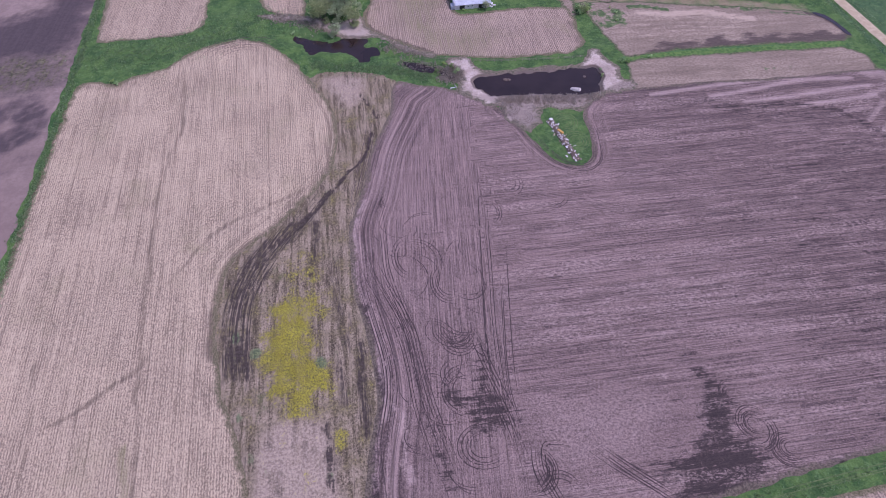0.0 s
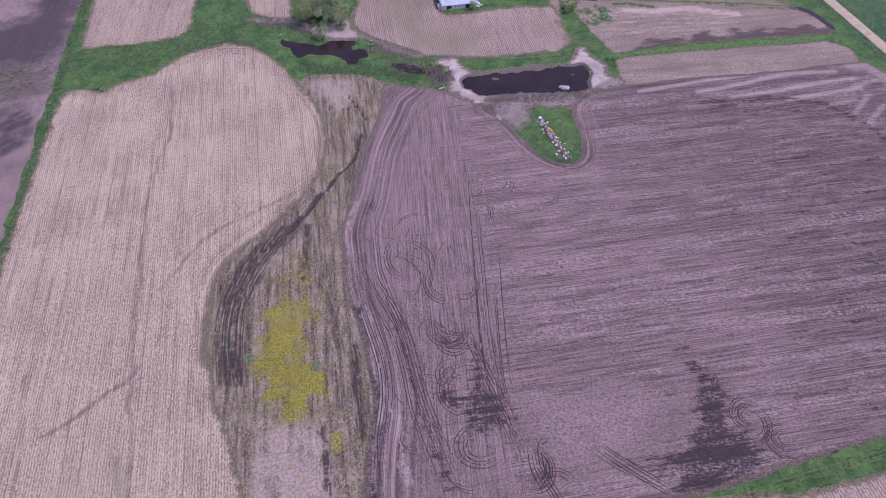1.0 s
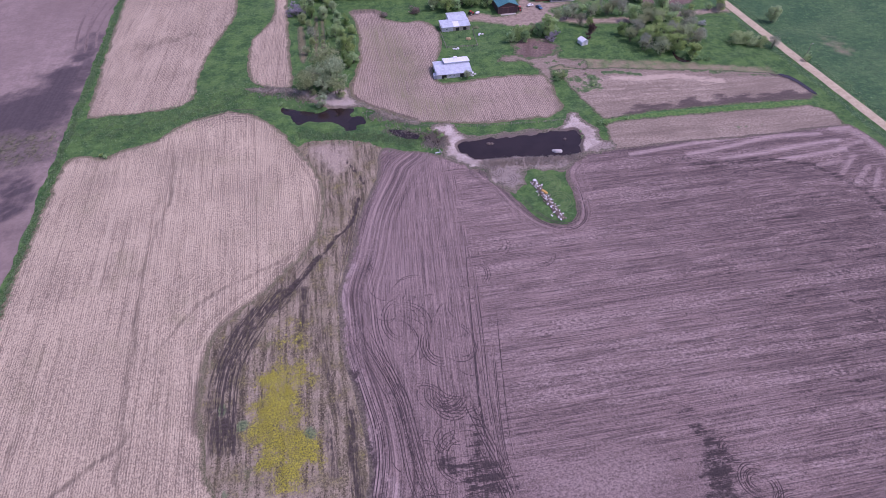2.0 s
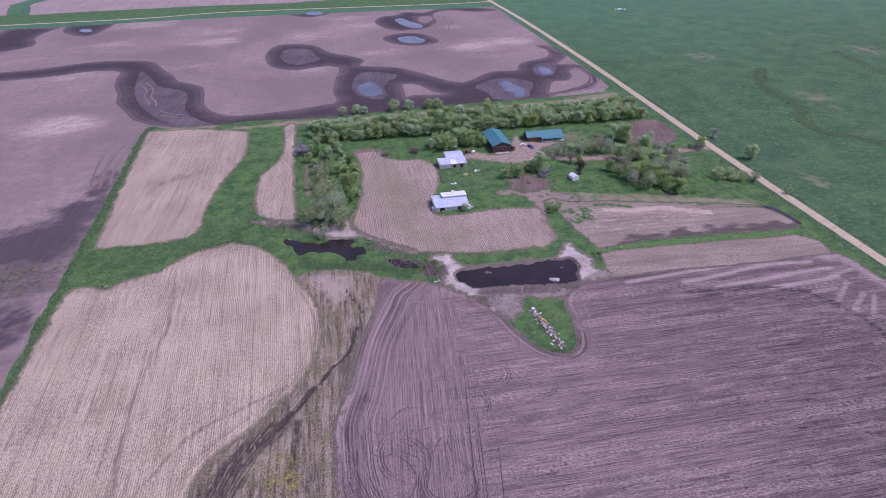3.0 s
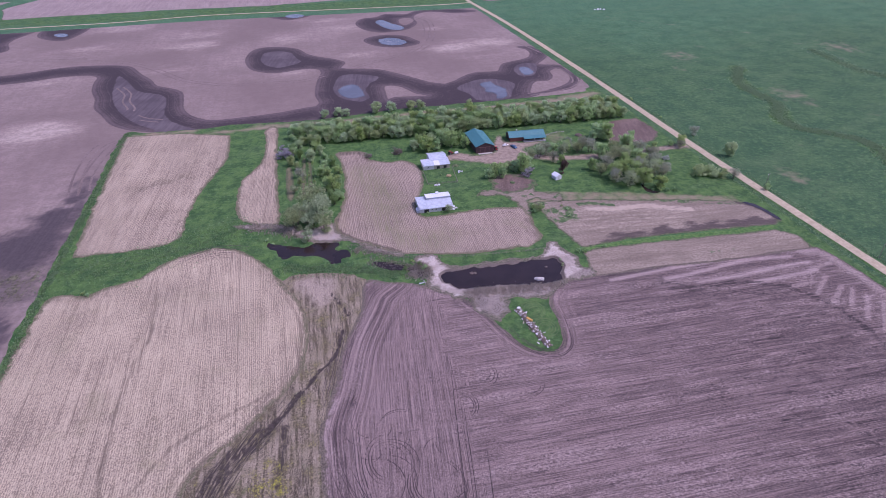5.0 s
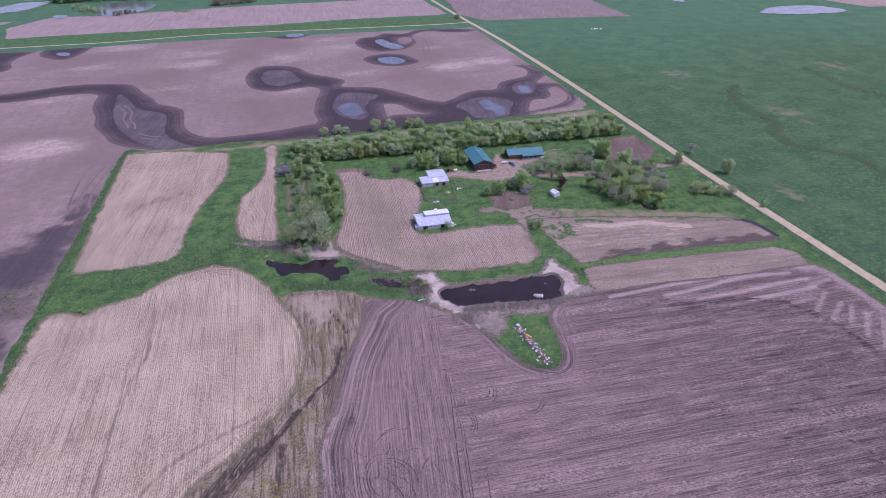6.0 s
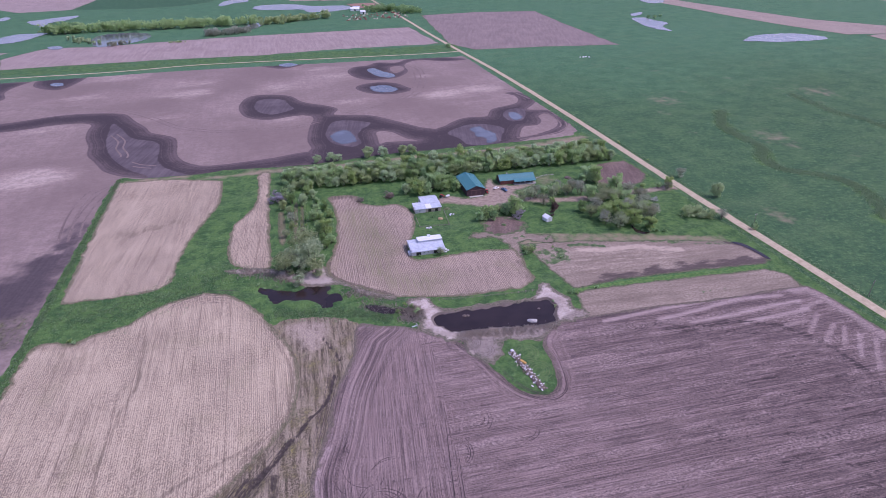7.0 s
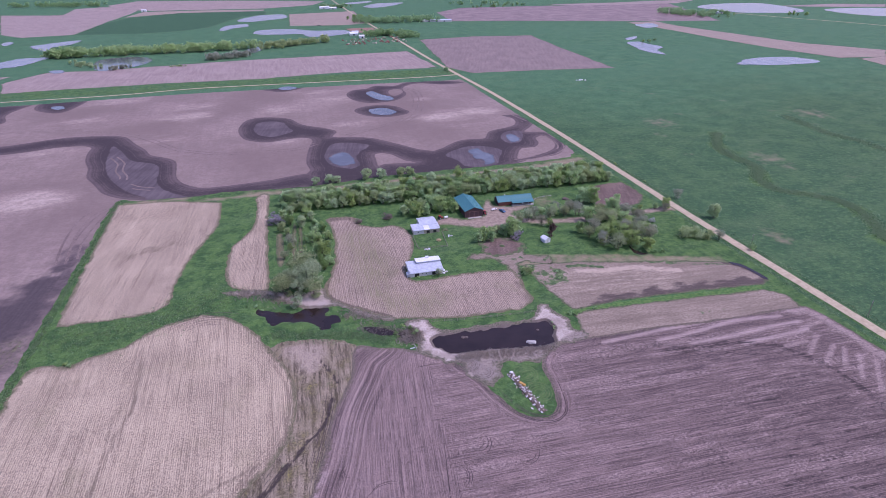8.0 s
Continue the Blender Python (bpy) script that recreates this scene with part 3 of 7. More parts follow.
def set_masks(ob, masks):
    for key, v in masks.items():
        ob.data.attributes.new(key, "FLOAT", "POINT").data.foreach_set("value", np.asarray(v, np.float32))


def sheet(name, outline, res, lift, mat, label, category="field", masks=None, rough=1.2, flat=None, closed=True, kind="structure"):
    """A patch of ground within a smooth outline, draped on the ground and lifted a little off it."""
    poly = spline(outline, max(res * 0.8, 1.0), closed, rough) if closed else np.array(outline, float)
    lo, hi = poly.min(0) - res, poly.max(0) + res
    nx, ny = int((hi[0] - lo[0]) / res) + 2, int((hi[1] - lo[1]) / res) + 2
    gx, gy = np.meshgrid(lo[0] + np.arange(nx) * res, lo[1] + np.arange(ny) * res)
    P = np.c_[gx.ravel(), gy.ravel()]
    ok = inside(P, poly)
    i = (np.arange(ny - 1)[:, None] * nx + np.arange(nx - 1)).ravel()
    quads = np.c_[i, i + 1, i + 1 + nx, i + nx]
    quads = quads[ok[quads].any(1)]
    used = np.unique(quads)
    rim = []
    for s, e in zip(poly, np.roll(poly, -1, 0)):
        k = max(1, int(np.hypot(*(e - s)) / (res * 0.5)))
        rim.extend(s + (e - s) * u for u in np.arange(k) / k)
    rim = np.array(rim)
    for v in used[~ok[used]]:
        P[v] = rim[((rim - P[v]) ** 2).sum(1).argmin()]
    index = np.full(len(P), -1)
    index[used] = np.arange(len(used))
    P = P[used]
    z = (height(P) + lift) if flat is None else np.full(len(P), flat)
    ob = mesh_object(name, np.c_[P, z].tolist(), index[quads].tolist(), mat, smooth=True)
    set_masks(ob, {"rim": np.minimum(seg_dist(P, poly[::max(1, len(poly) // 160)], True), 20.0)})
    if masks:
        set_masks(ob, masks(P))
    return tagged(ob, label, category, kind=kind)


def part(name, bm, material, parent, label=""):
    me = bpy.data.meshes.new(name)
    bm.to_mesh(me)
    bm.free()
    me.materials.append(material)
    ob = new(name, me)
    ob.parent = parent
    return tagged(ob, label)


def ground_z(x, y):
    return float(height(np.array([[x, y]], float))[0])


# ======== the ground ========
def ground():
    def axis(lo, a, b, hi, fine, mid_lo, mid_hi, mid):
        v = [*np.arange(a, b + 0.1, fine)]
        while v[0] > mid_lo:
            v.insert(0, v[0] - mid)
        while v[-1] < mid_hi:
            v.append(v[-1] + mid)
        s = mid
        while v[0] > lo:
            s *= 1.35
            v.insert(0, v[0] - s)
        s = mid
        while v[-1] < hi:
            s *= 1.35
            v.append(v[-1] + s)
        return np.array(v)
    xs, ys = axis(-9000, -130, 150, 9000, 1.1, -420, 620, 6.0), axis(-4000, 100, 300, 14000, 1.1, -100, 900, 8.0)
    gx, gy = np.meshgrid(xs, ys)
    P = np.c_[gx.ravel(), gy.ravel()]
    nx, ny = len(xs), len(ys)
    i = (np.arange(ny - 1)[:, None] * nx + np.arange(nx - 1)).ravel()
    ob = mesh_object("ground", np.c_[P, height(P, 0.7)].tolist(), np.c_[i, i + 1, i + 1 + nx, i + nx].tolist(), M_GRASS, smooth=True)
    x, y = P[:, 0], P[:, 1]
    lush = fade(np.maximum(np.abs(x - 60) - 190, np.abs(y - 215) - 225), -10, 30) * (x < 248)
    lush = np.maximum(lush, 0.68 * band(warp(P, 4, 14), [(406, 469), (378, 432), (371, 405), (369, 374), (350, 347), (348, 327), (362, 313), (374, 292), (366, 267), (348, 239)], 3, 9))
    lush = np.maximum(lush, 0.6 * fade(np.abs(y - 868), 20, 45) * (x < 258))
    lush = np.minimum(lush, 1.0 - 0.85 * band(P, [(128, 219), (165, 218), (206, 214.5), (236, 213)], 1.5, 2))
    fresh = band(P, [(128, 219), (165, 218), (206, 214.5), (236, 213)], 1.0, 2.5)
    dry = 0.66 * band(warp(P, 0.8, 11), [(113, 286), (141, 276.5), (177, 266), (205, 256), (232, 247.5)], 0.8, 4)
    dry = np.maximum(dry, 0.8 * band(P, [(-12, 428), (40, 424), (90, 428), (140, 425), (240, 432)], 3, 6))
    for cx, cy, r in ((376, 520, 18), (396, 392, 16), (286, 263, 10), (351, 479, 7), (338, 415, 5), (764, 609, 15), (556, 506, 20), (394, 367, 7), (386, 455, 4), (417, 545, 6)):
        dry = np.maximum(dry, 0.5 * fade(np.hypot(x - cx, (y - cy) * 0.8), 0, r * 2.1))
    dry = np.maximum(dry, 0.75 * band(P, [(-118, 437.5), (-95, 436), (-70, 431), (-50, 426), (-30, 429), (-12, 428)], 1.5, 4))
    dry = np.maximum(dry, 0.62 * blob(warp(P, 1.0, 9), [(112, 287), (121, 268), (150, 264), (192, 253), (233, 240), (236, 246), (205, 257), (177, 266.5), (141, 277)], 2.5))
    dry = np.maximum(dry, 0.5 * band(P, [(-46, 443), (-20, 432), (10, 428)], 1, 4))
    for line, v in (([(389, 701), (436, 650), (472, 601), (524, 579)], 0.3), ([(496, 557), (527, 529), (513, 482), (505, 440)], 0.28), ([(282, 586), (330, 589), (353, 571)], 0.25)):
        dry = np.maximum(dry, v * band(warp(P, 6, 25), line, 1.5, 9, 12))
    dry = np.maximum(dry, 0.5 * blob(warp(P, 1.5, 8), [(165.6, 364.1), (173.8, 366.5), (183.2, 361.8), (178.2, 347.3), (168.6, 344.5), (160.5, 348)], 3))
    # last mask: ramp along Y from clear near green to the haze-tinted far green
    set_masks(ob, {"lush": lush, "dry": dry, "fresh": fresh, "unhazed": fade(y, 330, 900) * (x > 200)})
    return tagged(ob, "green spring grassland reaching to the horizon", "ground", kind="structure")


ground()

FIELD_A = [(-122, -40), (-124.2, -36), (-124.2, 0), (-124.2, 60), (-124.2, 140), (-124.1, 167), (-123, 204), (-121.6, 238), (-114, 242.5), (-105, 239.5), (-96.5, 244),
           (-84.5, 248), (-75.5, 257), (-63, 264), (-49.5, 265.5), (-39, 259.5), (-28.5, 247.5), (-21, 232), (-14, 215), (-10, 201),
           (-10, 185), (-14, 167.5), (-22.5, 155.5), (-34, 143.5), (-44, 135), (-49.5, 128.5), (-52, 119.5), (-53, 108.5),
           (-52.5, 96), (-50, 81), (-46, 68.5), (-43.5, 58.5), (-42, 45), (-40, 0), (-40, -40)]
FIELD_B = [(18, 219), (28, 216), (40, 212), (48.5, 204.5), (59, 194.5), (65.5, 182), (69.5, 169), (75.5, 158), (83.5, 154.5), (89, 159),
           (92.5, 170.5), (93.5, 183), (98.5, 191.5), (107.5, 196), (124, 197), (155.5, 196), (195, 193), (233, 192), (243, 183),
           (246, 120), (247, 60), (246, 36), (190, 34), (130, 32.5), (100.5, 30.5), (83, 29), (30, 27), (-14, 26), (-12, 45.5),
           (-9.5, 58.5), (-6.5, 69.5), (-6, 82), (-7.5, 96.5), (-9.5, 109.5), (-9.5, 126), (-8.5, 139), (-3, 155), (4, 179), (13, 199)]


def masks_a(P):
    P0 = P
    P = warp(P, 0.5, 14)
    wet = 0.75 * band(P, [(-36, 133.5), (-44, 126), (-49, 116), (-52, 106), (-53, 96)], 1, 7)
    wet = np.maximum(wet, 0.55 * band(P, [(-74.5, 234), (-73, 203), (-77, 177), (-77.5, 151), (-76.5, 133), (-76, 112.5), (-75, 92.5), (-73.5, 75), (-72, 50)], 0.2, 2.2))
    wet = np.maximum(wet, 0.55 * band(P, [(-25.5, 159), (-42, 151.5), (-54, 145.5), (-63, 134.5), (-69.5, 124.5)], 0.3, 2))
    wet = np.maximum(wet, 0.5 * band(P, [(-106, 100), (-102, 64), (-101, 20)], 0.3, 2.5))
    wet = np.maximum(wet, 0.6 * band(P, [(-98, 80), (-89, 84), (-80, 90), (-73, 97)], 0.3, 2.0))
    wet = np.maximum(wet, 0.45 * band(P, [(-118, 240), (-104, 237), (-92, 241)], 1, 4))
    green = 0.6 * band(P, [(-76, 70), (-74, 57), (-74, 52)], 0.4, 1.5)
    green = np.maximum(green, 0.4 * band(P, [(-65, 139), (-60, 136)], 0.4, 3))
    green = np.maximum(green, 0.7 * band(P, [(-107, 240), (-104, 239)], 1, 2))
    fu, fv = flow(P0, spline(FIELD_A[7:29], 2))
    fm = fade(fu, 1, 9) * np.maximum(0.35, fade(np.abs(P0[:, 1] - 150), 40, 80)) * (P0[:, 1] > 70)
    sw, _ = flow(P0, spline(SWEEP, 2))
    fu2, fv2 = flow(P0, spline(SWEEP, 2))
    m2 = fade(sw, 2, 12) * fade(P0[:, 1], 88, 70)
    return {"wet": wet, "green": green, "fu": np.where(m2 > fm, fu2 + 40, fu), "fv": np.where(m2 > fm, fv2, fv), "fm": np.maximum(fm, 0.9 * m2)}


SWEEP = [(-18, 160), (-26, 150), (-34, 139), (-43, 128), (-49, 117), (-52, 104), (-52, 92), (-50, 80), (-46, 66)]


ARC = [(150.5, 184.3), (160.6, 178.2), (178.1, 176.4), (194.9, 171.6), (206.1, 164.1), (210, 155.8), (212.9, 147.1), (214.1, 137.5), (213.1, 129), (210.5, 121.6)]


EDGE_B = [(26, 217), (18, 210), (13, 199), (4, 179), (-3, 155), (-8.5, 139), (-9.5, 126), (-9.5, 109.5), (-7.5, 96.5), (-6, 82), (-6.5, 69.5), (-9.5, 58.5), (-12, 45.5), (-14, 26)]


def masks_b(P):
    P0 = P
    P = warp(warp(P, 0.6, 16), 0.3, 5, 1)
    x, y = P[:, 0], P[:, 1]
    head = fade(x - 0.1 * (y - 38), 21, 41)
    head = np.maximum(head, fade(seg_dist(P, spline([(69.5, 169), (83.5, 153), (94, 168), (99, 190)], 3)), 3, 9) * 0.6)
    wet = 1.1 * blob(P, [(91, 62), (93.2, 60.2), (91.5, 55.2), (93.9, 54.1), (92.5, 50.3), (93, 45.8), (89.5, 43.1), (95, 39.3), (95, 34.7), (92, 30), (83, 28.5), (68.8, 30), (72, 34.5), (64.9, 36.9), (69, 38.7), (76.3, 40.5), (77, 42.1), (83.9, 47.2), (84, 50.7), (87.5, 54.6)], 4.0, 1.5)
    wet = np.maximum(wet, 0.55 * band(P, [(91, 61), (90, 66), (89.5, 72)], 0.3, 3.5))
    wet = np.maximum(wet, 0.8 * blob(P, [(26, 78), (28.5, 67.6), (31.5, 58.9), (24.7, 55.5), (16.5, 58.5), (18, 63), (12.5, 66), (12.5, 71.5), (19.4, 69.5), (23.2, 71)], 4.5, 1.5))
    wet = np.maximum(wet, 0.9 * band(P, [(-7.4, 104), (-6.9, 90), (-6.5, 84), (-4.7, 77), (-5.9, 71.9), (-8.8, 65), (-10.9, 56.6), (-12.2, 47)], 0.8, 2.6))
    wet = np.maximum(wet, 0.7 * band(P, [(-8, 96), (-6.5, 82), (-7, 70), (-9, 58), (-11, 40)], 0.8, 2.5))
    wet = np.maximum(wet, 0.72 * band(P, ARC, 0.4, 2.6))
    wet = np.maximum(wet, 0.5 * band(P, [(147, 184), (157, 177), (171, 171), (188, 167)], 1.0, 4))
    # broad, soft darker area over the +X half of the field
    wet = np.maximum(wet, 0.3 * blob(P, [(150, 135), (246, 140), (246, 36), (140, 36)], 26))
    wet = np.maximum(wet, 0.3 * blob(P, [(206, 166), (212, 150), (214, 120), (190, 110), (180, 135), (190, 155)], 12))
    wet = np.maximum(wet, 0.45 * band(P, [(1.5, 101), (5, 90), (6, 78), (8, 60), (11, 40)], 0.6, 2))
    wet = np.maximum(wet, 0.25 * band(P, [(160, 140), (200, 120), (235, 100)], 2, 14))
    pale = np.zeros(len(P))
    for line, v in (([(128, 191.5), (142.5, 192.2), (163.7, 193), (186.2, 192.6)], 0.7), ([(152.9, 185.8), (174.7, 187.5), (198.2, 189.9), (221.6, 187.4)], 0.7), ([(166.1, 179.8), (186.9, 179.9), (209.5, 181.1), (226.9, 181)], 0.7),
                    ([(188.9, 173.3), (206.1, 174), (225.2, 174.3)], 0.7), ([(223, 176), (237, 178)], 0.6)):
        pale = np.maximum(pale, (v + 0.15) * band(P0, line, 0.4, 2.4))
    pale = np.maximum(pale, 0.7 * band(P, [(-2, 150), (-5.6, 140.9), (-8.3, 128.5), (-8, 114), (-4.9, 103.6), (-2.7, 92.9), (-1.8, 84.2), (-1.2, 74), (-0.3, 63.5), (0.9, 47.9)], 0.7, 1.4, 2))
    pale = np.maximum(pale, 1.3 * band(P, [(-3.9, 75.4), (-5.3, 67.1)], 0.5, 0.9, 1))
    pale = np.maximum(pale, 0.7 * band(P, [(-5.3, 67.1), (-7.3, 62.9), (-9.5, 46.6)], 0.5, 1.2, 2))
    for a, b in (((225.9, 169.4), (212, 159.3)), ((227, 161.4), (213.4, 151.8)), ((230, 158.4), (218.9, 147.3)), ((232.1, 152.5), (219.3, 139.6)), ((236.5, 148.2), (219.3, 130.7)), ((205.3, 166.5), (218.2, 167.2))):
        pale = np.maximum(pale, 0.68 * band(P0, [a, b], 0.5, 2.2, 2))
    pale = np.maximum(pale, 0.4 * band(P, [(3, 158), (-2, 147), (-7, 137), (-8.5, 127), (-8.5, 117), (-7.5, 109)], 0.9, 1.8))
    pale = np.maximum(pale, 0.75 * band(P, [(-7.5, 109), (-5.5, 98), (-3.5, 88), (-3.5, 77), (-5, 66)], 0.6, 1.4))
    pale = np.maximum(pale, 0.3 * blob(P, [(150, 188), (190, 175), (206, 165), (214, 152), (216, 130), (240, 130), (240, 188)], 5))
    pale = np.maximum(pale, 0.45 * band(P, [(16, 199), (11, 182), (7, 166), (3, 153)], 3.0, 4.0))
    pale = np.maximum(pale, 0.5 * blob(P, [(36, 68), (60, 66), (80, 60), (76, 50), (60, 40), (42, 42), (36, 52)], 8))
    pale = np.maximum(pale, 0.5 * band(P, [(-3.5, 97.5), (-1.5, 83.5), (-2, 72), (-4.5, 58), (-5.5, 40)], 0.5, 1.5))
    pale = np.maximum(pale, 0.5 * band(P, [(-7.5, 138.5), (-5.5, 125.5), (-2.5, 113)], 1, 2.5))
    pale = np.maximum(pale, 1.0 * band(P, [(-4, 74.5), (-5.5, 69.5)], 0.6, 0.9))
    pale = np.maximum(pale, 0.35 * blob(P, [(4, 110), (12, 105), (14, 88), (8, 84), (4, 96)], 4))
    pale = np.maximum(pale, 0.7 * band(P, [(233, 192), (243, 183), (245, 120)], 3, 8))
    f1, s1 = flow(P0, spline(EDGE_B, 2))
    f2, s2 = flow(P0, spline(FIELD_B[4:16], 2))
    m1, m2 = fade(f1, 9, 23), 0.8 * fade(f2, 3, 9)
    smooth = blob(P, [(37, 61.2), (60, 61), (83.6, 58.9), (84.9, 49.3), (75.9, 42.1), (66.5, 40.7), (47.6, 38), (38.9, 41.5), (35.1, 50.4)], 4)
    # gradient across the field, rising with x
    darker_x = fade(x + 0.25 * (y - 100), 190, 85)
    return {"darker_x": darker_x, "smooth": smooth, "headland": head, "wet": wet, "pale": pale, "fu": np.where(m2 > m1, f2 + 50, f1), "fv": np.where(m2 > m1, s2, s1), "fm": np.maximum(m1, m2)}


sheet("field_stubble", FIELD_A, 1.2, 0.06, M_STUB_A, "harvested corn field with pale straw stubble rows", masks=masks_a)
sheet("field_tilled", FIELD_B, 1.4, 0.06, M_TILL, "freshly tilled dark brown field with damp stains", masks=masks_b, rough=0.7)


YELLOW = [(-31.2, 111.9), (-34.2, 110), (-36.6, 104.6), (-38.4, 97.1), (-37.9, 85.4), (-34.3, 82.8), (-37, 79.3), (-32.6, 76.6), (-30.9, 70.7), (-24.9, 70.1), (-23.4, 76), (-17.6, 75.9), (-18.1, 81.9), (-22.4, 86.8),
          (-23.5, 93.3), (-22.7, 101), (-20.7, 102.9), (-20.3, 110.6), (-23.8, 110), (-25.9, 107.3)]


def masks_m(P):
    P0 = P
    P = warp(warp(P, 0.5, 13), 0.2, 5, 1)
    wet = 1.5 * band(P, GULLY, 0.15, 1.1, 2)
    wet = np.maximum(wet, 1.4 * band(P, GULLY_TOP, 0.1, 1.2, 2))
    for line, w in (([(-30, 139), (-36, 133.5), (-42.5, 126), (-46.5, 116), (-49.5, 106), (-50, 96), (-49, 86)], 0.45),
                    ([(-28, 139), (-34, 134), (-39, 124), (-42, 113), (-43.5, 102.5), (-43.5, 90.5), (-41.5, 78)], 0.4),
                    ([(-29.5, 138.5), (-23, 142.5), (-19, 150), (-13, 157)], 0.5),
                    ([(-20.4, 142), (-22, 129.6), (-23, 119)], 0.8), ([(-16.3, 128.5), (-14.7, 105.4), (-15.6, 85.6), (-16.1, 71.8)], 0.5), ([(-20.7, 67.1), (-20, 58.2), (-20.2, 48.5)], 0.95), ([(-46.3, 71.7), (-43.4, 60.7), (-40, 52)], 0.5), ([(-41.1, 68.9), (-39.7, 60.1), (-40, 52)], 0.4), ([(-9.5, 90), (-9.5, 82), (-10, 62)], 0.75),
                    ([(-18, 232), (-8, 229), (2, 228)], 0.5)):
        wet = np.maximum(wet, w * band(P, line, 0.5, 2.2, 2))
    wet = np.maximum(wet, 0.6 * band(P, [(-27, 141), (-33, 136), (-41, 130), (-45.5, 121), (-47.5, 110), (-47, 97), (-45, 88)], 2.2, 3.0, 2))
    flower = 1.0 * blob(P, YELLOW, 5.5, 1.5)
    flower = np.maximum(flower, 0.75 * blob(P, [(-18.8, 64.1), (-15.3, 64.4), (-15.3, 59.1), (-18.7, 58.9)], 1.5, 1))
    flower = np.maximum(flower, 0.4 * blob(P, [(-30, 128), (-22, 128), (-20, 112), (-32, 112)], 4))
    pale = 0.8 * blob(P, [(-38, 68), (-20, 68), (-19, 40), (-40, 40)], 4)
    pale = np.maximum(pale, 0.8 * blob(P, [(-14, 228), (4, 226), (4, 212), (-4, 204), (-10, 212)], 5))
    fu, fv = flow(P0, spline([(-20, 158), (-27, 147), (-35, 135), (-41, 124), (-45, 112), (-46, 98), (-45, 84), (-41, 68)], 2))
    f2, s2 = flow(P0, spline([(-12, 150), (-16, 130), (-16, 110), (-11, 92), (-11, 70), (-13, 45)], 2))
    m1, m2 = fade(fu, 3.0, 8.5) * fade(P0[:, 1], 92, 76), 0.5 * fade(f2, 3, 8)
    weed = np.maximum.reduce([v * fade(np.hypot((P[:, 0] - cx) * 1.3, P[:, 1] - cy), 0.6, r) for cx, cy, r, v in
                              ((-46.2, 99.5, 3.0, 1.1), (-41, 92.7, 3.0, 1.1), (-45.2, 72.4, 2.4, 0.9), (-41, 60.3, 3.0, 0.6), (-20.3, 52.5, 3, 0.7), (-21, 86.5, 3.6, 0.9), (-3, 154, 4, 0.6), (-15, 157, 4, 0.5), (-37, 57, 2.5, 0.5))])
    return {"weed": weed, "wet": wet, "flower": flower, "pale": pale, "fu": np.where(m2 > m1, f2 + 50, fu), "fv": np.where(m2 > m1, s2, fv), "fm": np.maximum(m1, m2)}


sheet("waterway", [(-16, 231), (-6, 232), (6.5, 229), (17, 222), (20, 212), (16, 199), (8, 179), (1, 155), (-4, 139), (-5, 126), (-5, 109),
                   (-3, 96), (-2, 82), (-2, 69), (-5, 58), (-8, 45), (-10, -40), (-44, -40), (-46, 50), (-48, 62), (-54, 81), (-57, 96),
                   (-57, 110), (-55, 122), (-48, 134), (-38, 144), (-26, 156), (-18, 168), (-14, 185), (-14, 201), (-18, 215), (-22, 226)],
      1.1, 0.03, M_WATERWAY, "dead grass waterway with yellow weeds and an erosion gully", "waterway", masks=masks_m)

sheet("field_stubble_west", [(-112, 274.5), (-118.5, 275), (-119.5, 281), (-121.5, 339), (-123.3, 428), (-123.3, 434), (-117, 434.5), (-87.5, 432), (-57, 421), (-52, 418.5), (-51, 412), (-51.5, 377), (-63, 334.5), (-68, 305), (-70, 281.5), (-80.5, 274.5), (-98.5, 274)],
      2.0, 0.06, M_STUB_C, "harvested corn stubble field with pinkish straw",
      masks=lambda P: {"wet": 0.5 * band(warp(P, 3, 9), [(-106, 344), (-90, 350), (-74, 357)], 0.5, 10), "green": np.zeros(len(P))})
sheet("field_stubble_narrow", [(-26.5, 423), (-27, 395), (-28, 374.5), (-34.5, 354), (-41.5, 338), (-43, 311), (-40.5, 293), (-32.5, 285), (-22, 282), (-19.5, 286), (-19.5, 325.5), (-19.5, 367.5), (-18.5, 424)],
      2.0, 0.06, M_STUB_C, "narrow strip of corn stubble between grass lanes",
      masks=lambda P: {"wet": 0.5 * band(P, [(-44, 288), (-30, 282), (-18, 280)], 1, 4) , "green": np.zeros(len(P))})
sheet("field_stubble_farm", [(19.5, 368.5), (36.5, 365.5), (38, 354.5), (47, 346.5), (61.5, 344), (67.5, 333), (67, 316), (61.5, 298.5), (56.5, 285.5), (56.5, 272),
      (65.5, 270), (88.5, 271), (111, 268), (113.5, 262.5), (112.5, 243.5), (111.5, 235), (103.5, 229), (87, 228.5), (66.5, 229.5), (50.5, 234),
      (37.5, 238.5), (25, 249), (15, 258.5), (9.5, 267.5), (10, 279.5), (16.5, 300.5), (20, 330), (20, 351.5)],
      1.6, 0.06, M_STUB_E, "weedy bean stubble field beside the farmyard",
      masks=lambda P: {"wet": np.maximum(np.maximum(0.6 * band(P, [(22, 366), (36, 364), (40, 352)], 2, 5), 0.8 * band(P, [(11, 280), (9.8, 270), (15.5, 260), (25.5, 250.5), (38, 240)], 0.6, 1.6, 2)), 0.55 * band(warp(P, 2, 9), [(112, 254), (112, 245), (109, 236)], 0.5, 8)),
                       "green": 0.6 * blob(P, [(24, 340), (40, 340), (48, 300), (44, 262), (70, 250), (60, 236), (40, 244), (28, 270), (26, 310)], 8)})
